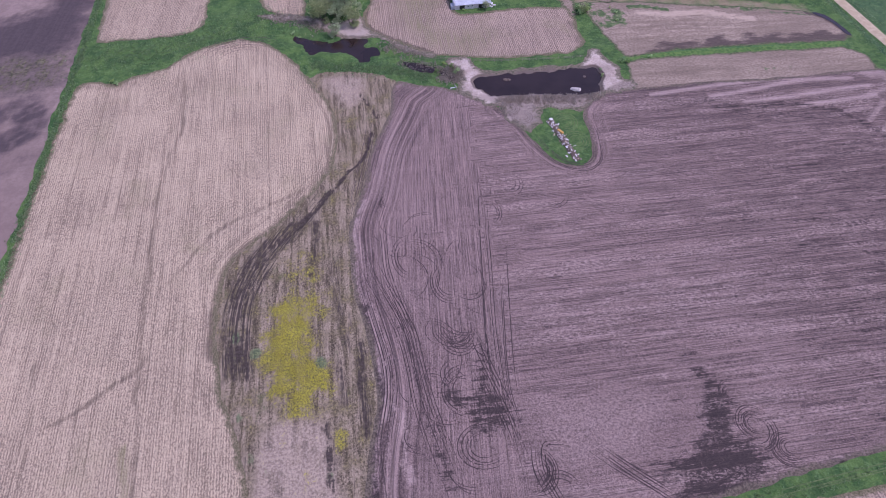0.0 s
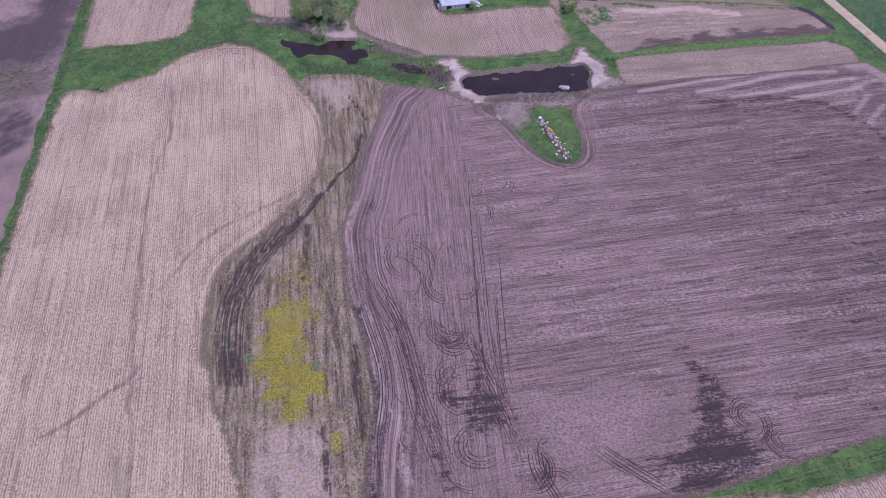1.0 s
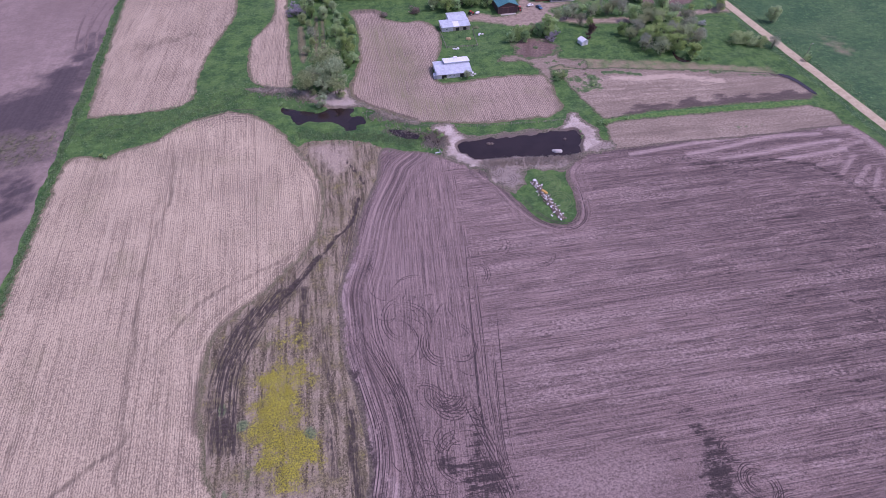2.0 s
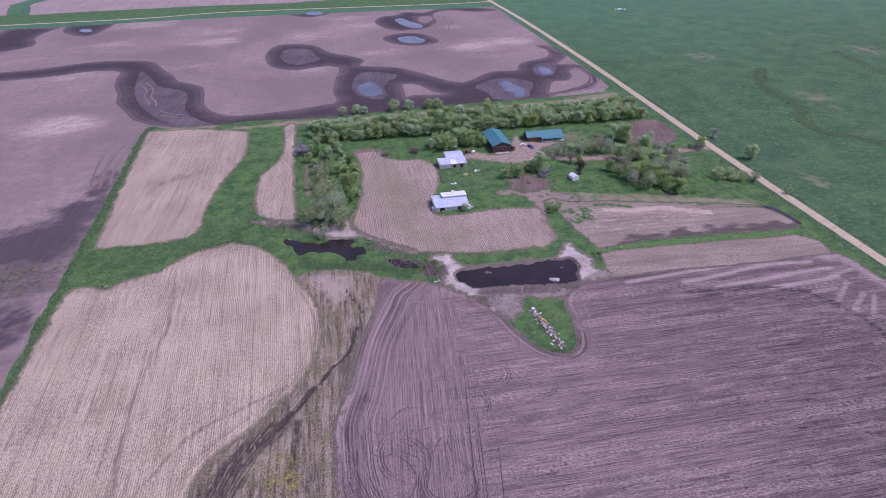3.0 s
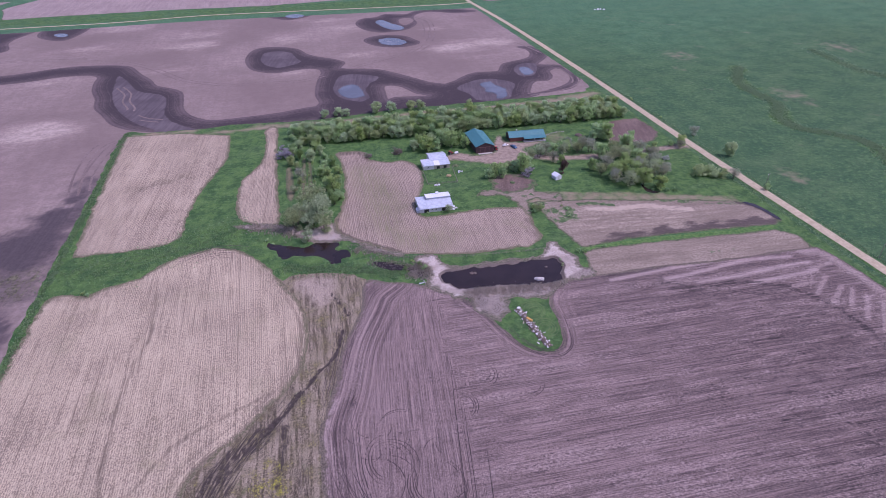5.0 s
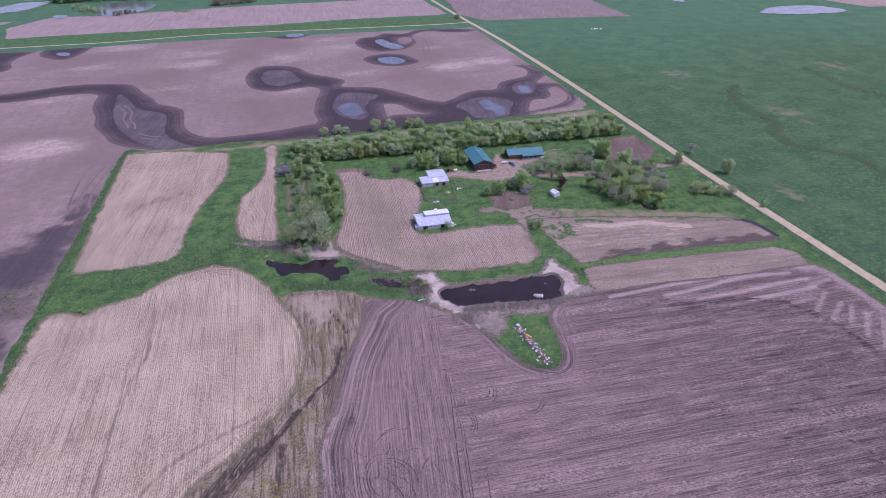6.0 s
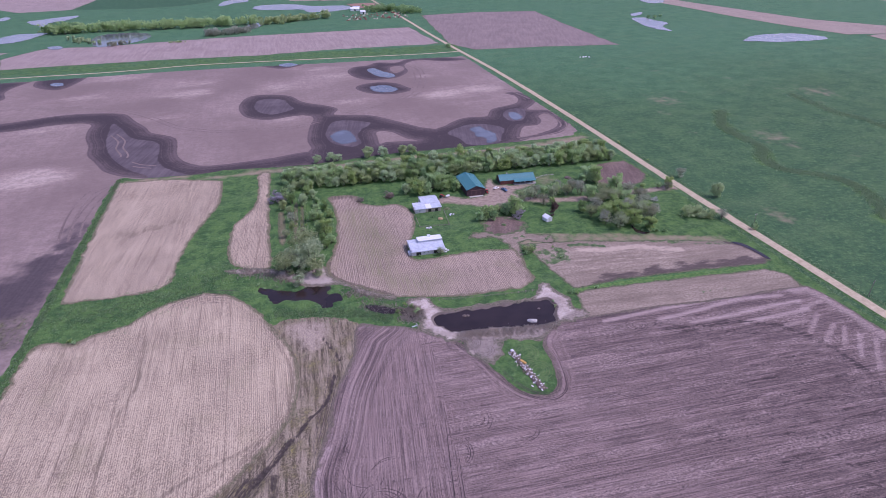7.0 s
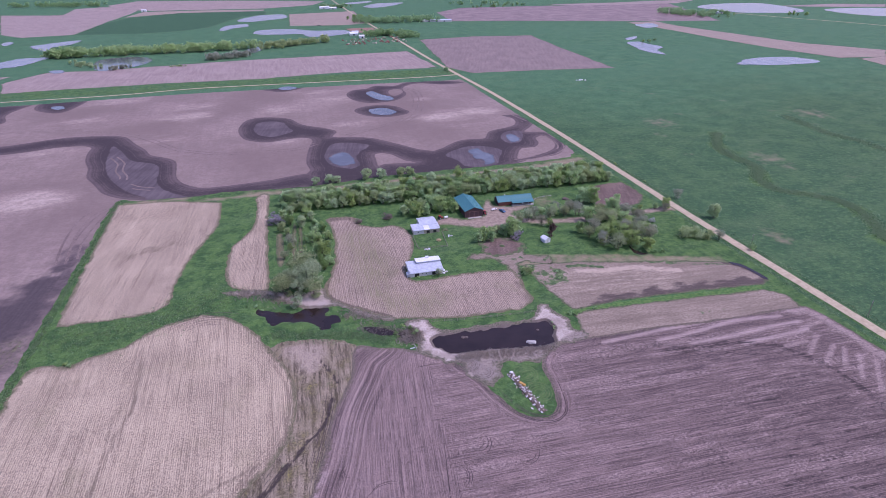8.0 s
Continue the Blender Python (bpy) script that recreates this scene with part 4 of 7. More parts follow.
sheet("field_dry", [(121.0, 271.0), (148.5, 267.0), (174.5, 260.0), (192.0, 255.5), (217.5, 248.0), (233.5, 242.0), (239.5, 236.0), (243.0, 222.0), (241.5, 216.5), (241, 217.5), (236.5, 215.5),
      (218.5, 217), (189, 219.5), (159.5, 221), (139.5, 221), (128.5, 220.5), (125, 225.5), (124.5, 234.5), (122.5, 244), (121.5, 256.5), (120.5, 270.5)],
      1.6, 0.05, M_DRY, "dry pale field with sparse weeds and a damp edge",
      masks=lambda P: {"green": np.maximum.reduce([0.5 * band(P, [(119, 275), (126, 262), (128, 250)], 3, 5), 0.5 * blob(P, [(132, 262), (142, 262), (142, 248), (134, 244)], 5),
                                                   0.5 * band(P, [(124, 278), (150, 271), (180, 258), (236, 238)], 0.3, 3), 0.75 * band(P, [(145, 262), (155, 260), (163, 256)], 0.8, 2.0), 0.6 * band(P, [(173, 264), (192, 255), (215, 248)], 0.3, 2.0), 0.7 * band(P, [(137, 259), (136, 252), (130, 248)], 1.2, 3)]),
                       "pale": np.maximum(0.8 * band(P, [(148.2, 256.6), (160.4, 252.4), (180.1, 250.7), (193.8, 244.8), (201.9, 241.1)], 1.0, 4), 0.35 * blob(P, [(126, 250), (150, 262), (200, 246), (190, 228), (140, 228)], 8)), "wet": np.maximum(0.72 * band(warp(P, 2.0, 10), [(146, 222), (170, 223), (200, 221.5), (238, 218)], 1.5, 10), 1.2 * band(P, [(233.5, 242.0), (239.5, 236.0), (243.0, 222.0), (241.5, 216.5), (241, 218)], 1.2, 2.5))})
sheet("field_margin", [(125, 212), (128, 217), (144, 217.3), (176, 215), (212, 212.3), (232, 210.5), (239, 203), (238, 190), (233, 188), (195, 189), (155.5, 192), (124, 193)],
      1.6, 0.045, M_DRY, "pale unploughed strip at the field edge",
      masks=lambda P: {"green": 0.4 * band(P, [(175, 202), (190, 200), (200, 200)], 0.5, 3), "wet": np.zeros(len(P))})


# ---- the large worked field with its drainage bands ----
WORKED = [
    [(-330, 590), (-340, 612), (-261, 622), (-217, 636), (-192, 637), (-166, 631), (-152, 622), (-139, 595), (-127, 573), (-119, 553), (-107, 543), (-96, 530), (-92, 506), (-90, 487), (-83, 469), (-71, 456),
     (-59, 453), (-42, 454), (-17, 457), (14, 463), (17, 432), (-50, 430), (-88, 433), (-113, 442), (-127, 450), (-140, 464), (-150, 485), (-160, 505), (-164, 527), (-172, 552), (-176, 579), (-176, 591),
     (-184, 601), (-208, 603), (-250, 592)],
    [(-47, 619), (-41, 652), (-29, 663), (-9, 659), (6, 647), (14, 626), (22, 614), (38, 600), (49, 583), (43, 565), (64, 558), (79, 550), (97, 527), (109, 509), (117, 499), (126, 493), (136, 499), (147, 510), (164, 519),
     (180, 510), (180, 470), (166, 430), (79, 430), (17, 432), (12, 464), (15, 472), (13, 490), (15, 514), (19, 539), (23, 555), (22, 565), (14, 571), (0, 569), (-16, 564), (-31, 571), (-42, 586)],
    [(160, 518), (183, 517), (188, 527), (196, 540), (211, 546), (226, 553), (234, 566), (236, 583), (229, 595), (243, 596), (251, 584), (251, 559), (238, 540), (228, 528), (244, 523), (252, 508), (249, 480), (240, 464),
     (226, 451), (205, 448), (186, 440), (166, 432), (150, 440), (150, 500)],
    [(79, 750), (90, 775), (109, 780), (123, 795), (148, 787), (163, 802), (184, 808), (223, 800), (245, 781), (215, 776), (181, 793), (157, 773), (152, 731), (135, 704), (117, 696), (97, 698), (83, 720)],
    [(77, 662), (87, 679), (108, 684), (126, 673), (134, 651), (137, 639), (124, 628), (105, 626), (87, 638)],
    [(-27, 822), (-1, 845), (39, 840), (30, 812), (19, 800), (1, 792), (-16, 804)],
    [(-279, 779), (-278, 820), (-233, 819), (-237, 766), (-250, 751)],
    [(-345, 830), (-325, 813), (-298, 806), (-288, 808), (-297, 781), (-300, 755), (-292, 715), (-345, 700)],
]
UNWORKED = [
    [(-158, 593), (-148, 576), (-137, 549), (-127, 536), (-114, 528), (-107, 515), (-105, 495), (-104, 481), (-98, 463), (-88, 448), (-70, 430), (-100, 430), (-106, 445), (-119, 458), (-134, 481), (-143, 502), (-151, 531), (-155, 556), (-158, 579)],
    [(-32, 621), (-27, 640), (-15, 644), (-2, 633), (3, 611), (7, 598), (-2, 588), (-15, 582), (-25, 591), (-30, 603)],
    [(41, 542), (56, 541), (73, 528), (69, 519), (63, 513), (56, 493), (57, 473), (49, 465), (36, 476), (30, 490), (30, 509), (35, 529)],
    [(133, 479), (151, 494), (165, 497), (179, 490), (185, 477), (176, 458), (167, 442), (149, 440), (141, 445), (139, 461)],
    [(201, 523), (213, 535), (226, 531), (218, 508), (209, 496), (200, 494), (198, 506)],
]
DRY_TONGUES = [
    [(74, 500), (86, 496), (96, 473), (105, 466), (76, 470), (71, 465), (72, 484)],
    [(230, 505), (239, 512), (243, 497), (236, 474), (222, 461), (206, 454), (190, 449), (196, 464), (205, 478), (218, 478), (227, 490)],
    [(136, 761), (148, 765), (151, 746), (136, 726), (132, 744)],
]


def masks_g(P):
    def reach(polys):
        return np.minimum.reduce([signed(P, spline(q, 6, True)) for q in polys])

    wet = np.clip(np.minimum(-reach(WORKED), reach(DRY_TONGUES)), -12, 24)
    ridge = fade(reach(UNWORKED), -3.0, 3.0)
    Q = warp(warp(P, 4, 22), 2, 9, 2)
    damp = 1.2 * blob(Q, [(-215, 272), (-190, 286), (-165.6, 300), (-156.9, 308), (-148.7, 320), (-140.9, 336), (-134, 364), (-120, 372), (-119, 315), (-119, 301), (-121, 287.8), (-126, 276), (-143, 267), (-160, 264), (-190, 256), (-215, 250)], 11)
    damp = np.maximum(damp, 0.8 * blob(Q, [(-119, 300), (-119, 236), (-140, 236), (-220, 236), (-220, 290), (-150, 300)], 12))
    ring = np.hypot((P[:, 0] + 145) * 1.0, (P[:, 1] - 217) * 1.0)
    damp = np.maximum(damp, (0.95 + 0.3 * np.sin(ring * 2.1)) * fade(ring, 14, 21) * (1 - 0.9 * fade(ring, 2.0, 5.0)))
    damp = np.maximum(damp, 0.3 * blob(Q, [(-119, 240), (-119, 190), (-160, 190), (-160, 240)], 8))
    damp = damp * (1 - 0.3 * fade(P[:, 0], -127, -141) * (P[:, 1] > 236))
    pale = np.maximum.reduce([fade(np.hypot((P[:, 0] - cx) / 1.3, (P[:, 1] - cy) / 0.9), 0, r) * v for cx, cy, r, v in
                              ((-188, 461, 48, 1.1), (-204, 699, 40, 0.7), (-101, 691, 46, 0.8), (-121, 602, 40, 0.6), (-98, 742, 40, 0.7), (-5, 693, 44, 0.6), (0, 565, 34, 0.5), (-192, 800, 50, 0.6), (-207, 593, 50, 0.5), (161, 613, 50, 0.95), (215, 620, 40, 0.9), (69, 606, 34, 0.5), (58, 727, 44, 0.7), (45, 780, 40, 0.6), (172, 566, 30, 0.4), (160, 696, 40, 0.4))])
    green = 1.1 * blob(P, [(-160, 266), (-143, 266), (-129, 269), (-128, 257), (-128, 247), (-137, 243), (-156, 243)], 4)
    return {"wet": wet, "damp": damp, "ridge": ridge, "pale": pale, "green": green}


sheet("field_worked", [(-700, 800), (-321, 806), (-124, 816), (60, 811), (225, 802), (245, 800), (247, 700), (248, 600), (247, 470), (240, 449), (223, 441), (127, 440), (80, 441),
      (13, 434), (-49, 439), (-69, 437), (-110, 439), (-126, 438), (-126.5, 340), (-126.5, 240), (-126.5, 150), (-127, 60), (-127, 44), (-130, 40), (-160, 40), (-680, 40), (-700, 42), (-702, 60), (-702, 780)],
      2.6, 0.06, M_SOIL, "bare worked field with dark winding drainage bands", masks=masks_g, rough=1.5)


def zero(*names):
    return lambda P: {n: np.zeros(len(P)) for n in names}


FAR = [
    ("field_far", [(-350, 889), (-376, 965), (-342, 1044), (-270, 1036), (-81, 1068), (107, 1076), (229, 1084), (240, 904), (88, 908), (-34, 891), (-147, 898), (-253, 895)], M_FARSOIL, "long bare pinkish field beyond the side road"),
    ("field_far", [(-900, 870), (-376, 889), (-400, 965), (-380, 1020), (-900, 1060)], M_FARSOIL, "bare pinkish field far off"),
    ("field_far", [(286, 1227), (401, 1240), (530, 1218), (511, 1046), (497, 818), (370, 836), (274, 843), (254, 902), (271, 1064)], M_FARBROWN, "bare brown field across the road"),
    ("field_far", [(-428, 1548), (-425, 1775), (-385, 1935), (-260, 2046), (-129, 2056), (-13, 2002), (-18, 1904), (-76, 1874), (-114, 1749), (-152, 1605), (-205, 1554), (-285, 1530)], M_WHEAT, "dark green winter wheat field far off"),
    ("field_far", [(51, 1890), (246, 1930), (231, 1570), (171, 1545), (41, 1575)], M_FARTAN, "pale stubble field far off"),
    ("field_far", [(-777, 2146), (-595, 2081), (-621, 2323), (-545, 2375), (-410, 2298), (-405, 2077), (-421, 1831), (-432, 1549), (-531, 1530), (-593, 1604)], M_FARSOIL, "bare pinkish field with green hollows far off"),
    ("field_far", [(-547, 2433), (-487, 2633), (-153, 2540), (197, 2370), (139, 2204), (-12, 2124), (-193, 2139), (-378, 2158), (-500, 2304)], M_FARSOIL, "bare pinkish field near the horizon"),
    ("field_far", [(-403, 1942), (-382, 2124), (-211, 2121), (-17, 2087), (-22, 2028), (-260, 2046)], M_FARTAN, "narrow strip of pale stubble far off"),
    ("field_far", [(164, 1475), (231, 1472), (228, 1387), (173, 1381)], M_REDSOIL, "reddish bare patch by the far farmstead"),
    ("field_far", [(473, 1796), (590, 1925), (894, 1901), (1300, 1858), (1175, 1540), (1095, 1334), (868, 1398), (618, 1494), (449, 1546)], M_PURPLE, "bare purplish field near the horizon"),
    ("field_far", [(849, 1374), (934, 1375), (926, 1274), (951, 1092), (970, 946), (1040, 831), (972, 774), (893, 789), (872, 894), (861, 1020), (861, 1192)], M_FARTAN, "long strip of tan soil across the grassland"),
    ("field_far", [(914, 773), (978, 779), (979, 762), (907, 701), (899, 715)], M_FARTAN, "patch of tan soil in the grassland"),
    ("field_far", [(896, 1955), (1149, 1945), (1335, 1966), (1473, 1944), (1328, 1847), (989, 1865)], M_FARSOIL, "bare purplish field at the horizon"),
    ("field_far", [(1522, 1640), (1776, 1649), (1906, 1573), (1823, 1502), (1679, 1556)], M_FARSOIL, "pale bare field at the horizon"),
]
for n_far, (nm, line, mt, lab) in enumerate(FAR):
    sheet(nm, spline([q for a, b in zip(line, line[1:] + line[:1]) for q in (a, (a[0] * 0.9 + b[0] * 0.1, a[1] * 0.9 + b[1] * 0.1), (a[0] * 0.1 + b[0] * 0.9, a[1] * 0.1 + b[1] * 0.9))], 12, True, 3.0),
          14.0, 0.1 + 0.02 * n_far, mt, lab, masks=zero("green", "wet", "fu", "fv", "fm"), closed=False)

# ---- silt banks, yard dirt, gardens, the grassy island ----
sheet("silt_bank", [(45, 233.5), (50, 234), (55, 231), (57, 224), (63, 220.5), (80, 220), (92, 219.5), (104, 219.5), (109, 224), (112, 229), (115.5, 229.5), (117, 221), (121, 214), (120.5, 206.5), (125, 199),
      (116, 195.5), (106.5, 194.5), (98, 189), (92, 187), (84, 189.5), (78.4, 192), (76.2, 187.6), (75.8, 182.7), (71.8, 178.5), (68, 176.5), (63.5, 184), (60, 192), (54, 199.5), (48, 204.5), (43.5, 209.5), (45.5, 216), (48.5, 222), (45, 228)],
      0.9, 0.1, M_SILT, "pale dried silt bank round the pond", "bank", rough=2.2,
      masks=lambda P: {"wet": np.maximum(0.9 * fade(shore(P, POND_A), 0.5, 2.6), 1.0 * band(P, [(60, 221), (68, 220.5), (80, 219.5), (96, 218)], 1.2, 2.0)),
                       "green": np.maximum(0.75 * band(P, [(61, 225.2), (78, 223.6), (94, 223), (106, 222.4)], 1.2, 1.6), 0.6 * band(P, [(66, 199.5), (76, 198.5), (85, 198)], 0.4, 2)),
                       "reed": np.maximum(1.1 * blob(P, [(110, 199), (118, 203), (126, 206), (127, 196), (116, 191), (104, 193)], 2.5), 0) + np.maximum(1.3 * blob(P, [(60, 201), (84, 199), (104, 198), (108, 190), (95, 186), (80, 188), (68, 176), (62, 190)], 3), 0.6 * band(P, [(54, 203), (62, 199)], 1, 3))})
sheet("silt_bank", [(-44, 286), (-32, 279), (-20, 277), (-14, 270), (-8, 263), (0, 257), (8, 257), (16, 255), (24, 244), (36, 236), (40, 238), (28, 246), (17, 257), (10, 266), (9, 276), (2, 276), (-6, 273), (-14, 279), (-26, 284)],
      1.2, 0.1, M_SILT, "grey silt bank beside the willow pond", "bank",
      masks=lambda P: {"wet": np.maximum(0.9 * fade(shore(P, POND_B), 0.5, 3), 0.6 * band(P, [(-30, 282), (-18, 274), (-8, 266)], 1, 4)), "green": 0.35 * band(P, [(-22, 270), (-10, 262)], 1, 3), "reed": np.full(len(P), 0.55)})
sheet("yard", [(99, 347), (107, 342), (119, 341.5), (124, 348), (126, 358), (135, 370), (136.5, 357), (160, 351), (143, 341), (158, 328), (193, 323.5), (236, 323), (254, 325),
      (254, 315), (215, 316), (188.5, 314), (155, 320), (136.5, 327.5), (121, 322.5), (104, 330.5), (92, 337), (86, 334), (88, 345)],
      1.5, 0.06, M_YARD, "bare dirt farmyard and driveway", "yard")
ob = sheet("garden_bed", [(204, 339), (209, 354), (216.5, 370), (219, 372.5), (230, 375), (243.5, 374.5), (246, 372), (245.5, 345), (231, 331), (228, 331), (215.5, 336)], 1.5, 0.06, M_PLOT, "freshly dug reddish garden plot", "garden", rough=1.4, masks=zero("green", "wet", "fu", "fv", "fm"))
sheet("garden_bed", [(106.5, 305), (119.5, 309.5), (130.5, 299.5), (130.5, 290), (113.5, 283.5), (105, 289.5)], 1.5, 0.06, M_PLOT, "bare garden plot with sparse weeds", "garden", rough=3.5,
      masks=lambda P: {"green": 0.62 - 0.5 * blob(P, [(110, 303), (119, 306), (127, 299), (127, 292), (114, 287), (108, 291)], 5), "wet": np.zeros(len(P))})
sheet("bare_path", [(109.9, 304.9), (107.6, 292.6), (96.6, 292.7), (91.6, 285.4), (105.4, 284.2), (110.5, 274.2), (111.4, 262.9), (114.3, 255.9), (117, 268.2), (122.4, 274.2), (136, 268.4), (140.6, 277.8), (128.2, 283.1), (131.5, 291), (131.2, 300.1), (127.6, 307), (118.3, 308.3)], 1.4, 0.05, M_DRY, "trampled bare path below the garden plot", "path", rough=2.6,
      masks=lambda P: {"green": 0.34 + 0.0 * P[:, 0], "wet": 0.25 + 0.0 * P[:, 0]})
for line in ([(-14.2, 351), (-10.9, 351.6), (-10.3, 333.6), (-11.2, 308.8), (-14.4, 309.5), (-14.9, 329.4)],
             [(-3.8, 361.8), (-1.6, 362.2), (-3.6, 314.2), (-6.2, 314.8), (-5.3, 337.8)],
             [(0.1, 361.8), (2, 361.4), (1.1, 336.3), (-0.1, 314.7), (-2.3, 314.4)]):
    sheet("orchard_strip", line, 0.8, 0.05, M_MOWN, "mown dry strip between orchard rows", "grass strip", rough=0.5, masks=zero("green", "wet"))
sheet("field_south", [(60, 21), (107.5, 24), (160, 26), (246, 30), (246, -60), (60, -60)], 3.0, 0.06, M_STUB_E, "weedy stubble beyond the grass lane", masks=zero("green", "wet", "fu", "fv", "fm"))

# ---- water ----
def pond(pts, mat, label, z=None, res=1.0, grow=2.0, rough=1.3):
    p = np.array(pts, float)
    c = p.mean(0)
    if grow:
        p = c + (p - c) * (1 + grow / np.hypot(*(p - c).T).mean())
    return sheet("water", p.tolist(), res, 0.0, mat, label, "water", rough=rough, flat=z)


pond(POND_A, M_POND, "still dark farm pond with low silt banks", WATER_Z, 1.5)
pond(POND_B, M_POND, "narrow dark pond below the willows", WATER_Z, 1.5)
pond([(24, 234), (30, 233), (35, 230.5), (38.5, 227), (36, 224), (30.5, 226.5), (26, 230)], M_POND, "small dark pool choked with reeds", -0.36, 0.9, 0, 1.4)
pond([(39, 225.5), (44, 223), (46, 218.5), (42.5, 216.5), (39, 221)], M_POND, "small dark pool choked with reeds", -0.36, 0.9, 0, 1.4)
# dark flat sheet that stands in for the shade in a ditch
pond([(192.4, 276.4), (192.3, 270.2), (194.6, 265.8), (197.6, 263.7), (193, 263.1), (190, 266.2), (190.9, 272)], M_POND, "dark sheet for the shaded ditch below the grove", 0.04, 0.8, 0, 0.5)
pond([(234.9, 241.3), (240.1, 237.5), (242.5, 228), (243, 218.5), (241.2, 218.5), (240.5, 226), (238.5, 234)], M_POND, "narrow dark slough at the field corner", 0.12, 0.9, 0, 0.6)
for pts, mt, lab in (
        ([(34, 500), (42, 511), (50, 510), (52, 500), (53, 480), (43, 475), (36, 482)], M_PUDDLE, "shallow puddle in the worked field"),
        ([(155, 484), (165, 489), (168, 478), (172, 466), (168, 448), (158, 444), (161, 456), (154, 462), (157, 472)], M_PUDDLE, "shallow broken puddle in the worked field"),
        ([(206, 521), (214, 520), (213, 503), (203, 499)], M_PUDDLE, "small puddle in the worked field"),
        ([(104, 753), (113, 761), (122, 738), (131, 722), (131, 708), (124, 703), (114, 709), (108, 724), (105, 738)], M_PUDDLE, "long puddle in the worked field"),
        ([(95, 664), (112, 666), (122, 645), (110, 634), (96, 643)], M_PUDDLE, "oval puddle in the worked field"),
        ([(-3, 817), (11, 825), (21, 810), (6, 802)], M_PUDDLE, "small puddle beside the side road"),
        ([(-264, 785), (-255, 789), (-246, 774), (-254, 770)], M_PUDDLE, "small puddle in the worked field"),
        ([(723, 812), (762, 828), (817, 821), (838, 791), (832, 767), (796, 760), (736, 765), (713, 778), (694, 787)], M_LAKE, "shallow pond in the grassland"),
        ([(665, 1061), (690, 1058), (690, 1021), (692, 986), (662, 955), (644, 905), (632, 946), (643, 1002)], M_LAKE, "shallow slough in the grassland"),
        ([(693, 1115), (728, 1130), (701, 1093), (683, 1089)], M_LAKE, "small slough in the grassland"),
        ([(844, 1324), (898, 1334), (873, 1272), (833, 1259)], M_LAKE, "small slough beside a tan strip"),
        ([(1290, 1689), (1417, 1771), (1565, 1757), (1566, 1649), (1518, 1511), (1434, 1446), (1298, 1485), (1282, 1543)], M_LAKE, "wide pale lake near the horizon"),
        ([(1568, 1482), (1677, 1509), (1784, 1469), (1737, 1398), (1584, 1278), (1538, 1350)], M_LAKE, "pale lake near the horizon"),
        ([(-44, 1460), (-22, 1505), (44, 1502), (86, 1455), (158, 1436), (162, 1378), (112, 1342), (71, 1350), (60, 1395), (12, 1405), (-29, 1419)], M_LAKE, "shallow lake below the far farmstead"),
        ([(-459, 1153), (-445, 1168), (-428, 1204), (-394, 1208), (-400, 1259), (-459, 1360), (-448, 1393), (-392, 1440), (-394, 1375), (-417, 1328), (-382, 1234), (-389, 1157), (-404, 1113), (-423, 1104), (-434, 1084)], M_LAKE, "winding pale slough in the grassland"),
        ([(-290, 1108), (-284, 1151), (-247, 1167), (-214, 1146), (-203, 1104), (-218, 1060), (-242, 1040), (-268, 1034)], M_PUDDLE, "dark slough before the tree line"),
        ([(-61, 1145), (-52, 1195), (-28, 1218), (-23, 1190), (-39, 1146)], M_PUDDLE, "dark slough among pale trees"),
        ([(-121, 1539), (-108, 1626), (-66, 1650), (-59, 1594), (-90, 1562), (-110, 1521)], M_LAKE, "shallow slough in the wheat"),
        ([(-89, 1749), (-40, 1871), (32, 1886), (40, 1784), (-6, 1737), (-59, 1704)], M_LAKE, "shallow winding slough in the wheat"),
        ([(-340, 1048), (-331, 1060), (-315, 1040), (-324, 1027)], M_LAKE, "small puddle in a far field"),
        ([(-531, 1421), (-530, 1460), (-512, 1434), (-514, 1396)], M_LAKE, "pale slough at the field edge"),
        ([(255, 2251), (320, 2306), (362, 2306), (333, 2236), (266, 2201)], M_LAKE, "pale lake at the horizon"),
        ([(298, 2075), (361, 2195), (456, 2205), (423, 2126), (376, 2059), (322, 2026)], M_LAKE, "pale winding lake near the horizon")):
    near = pts[0][1] < 700 or pts[0][0] < 200 and pts[0][1] < 900
    pond(pts, mt, lab, 0.22 if near else 0.42, 2.0 if near else 4.0, 0, 1.8 if near else 4.0)


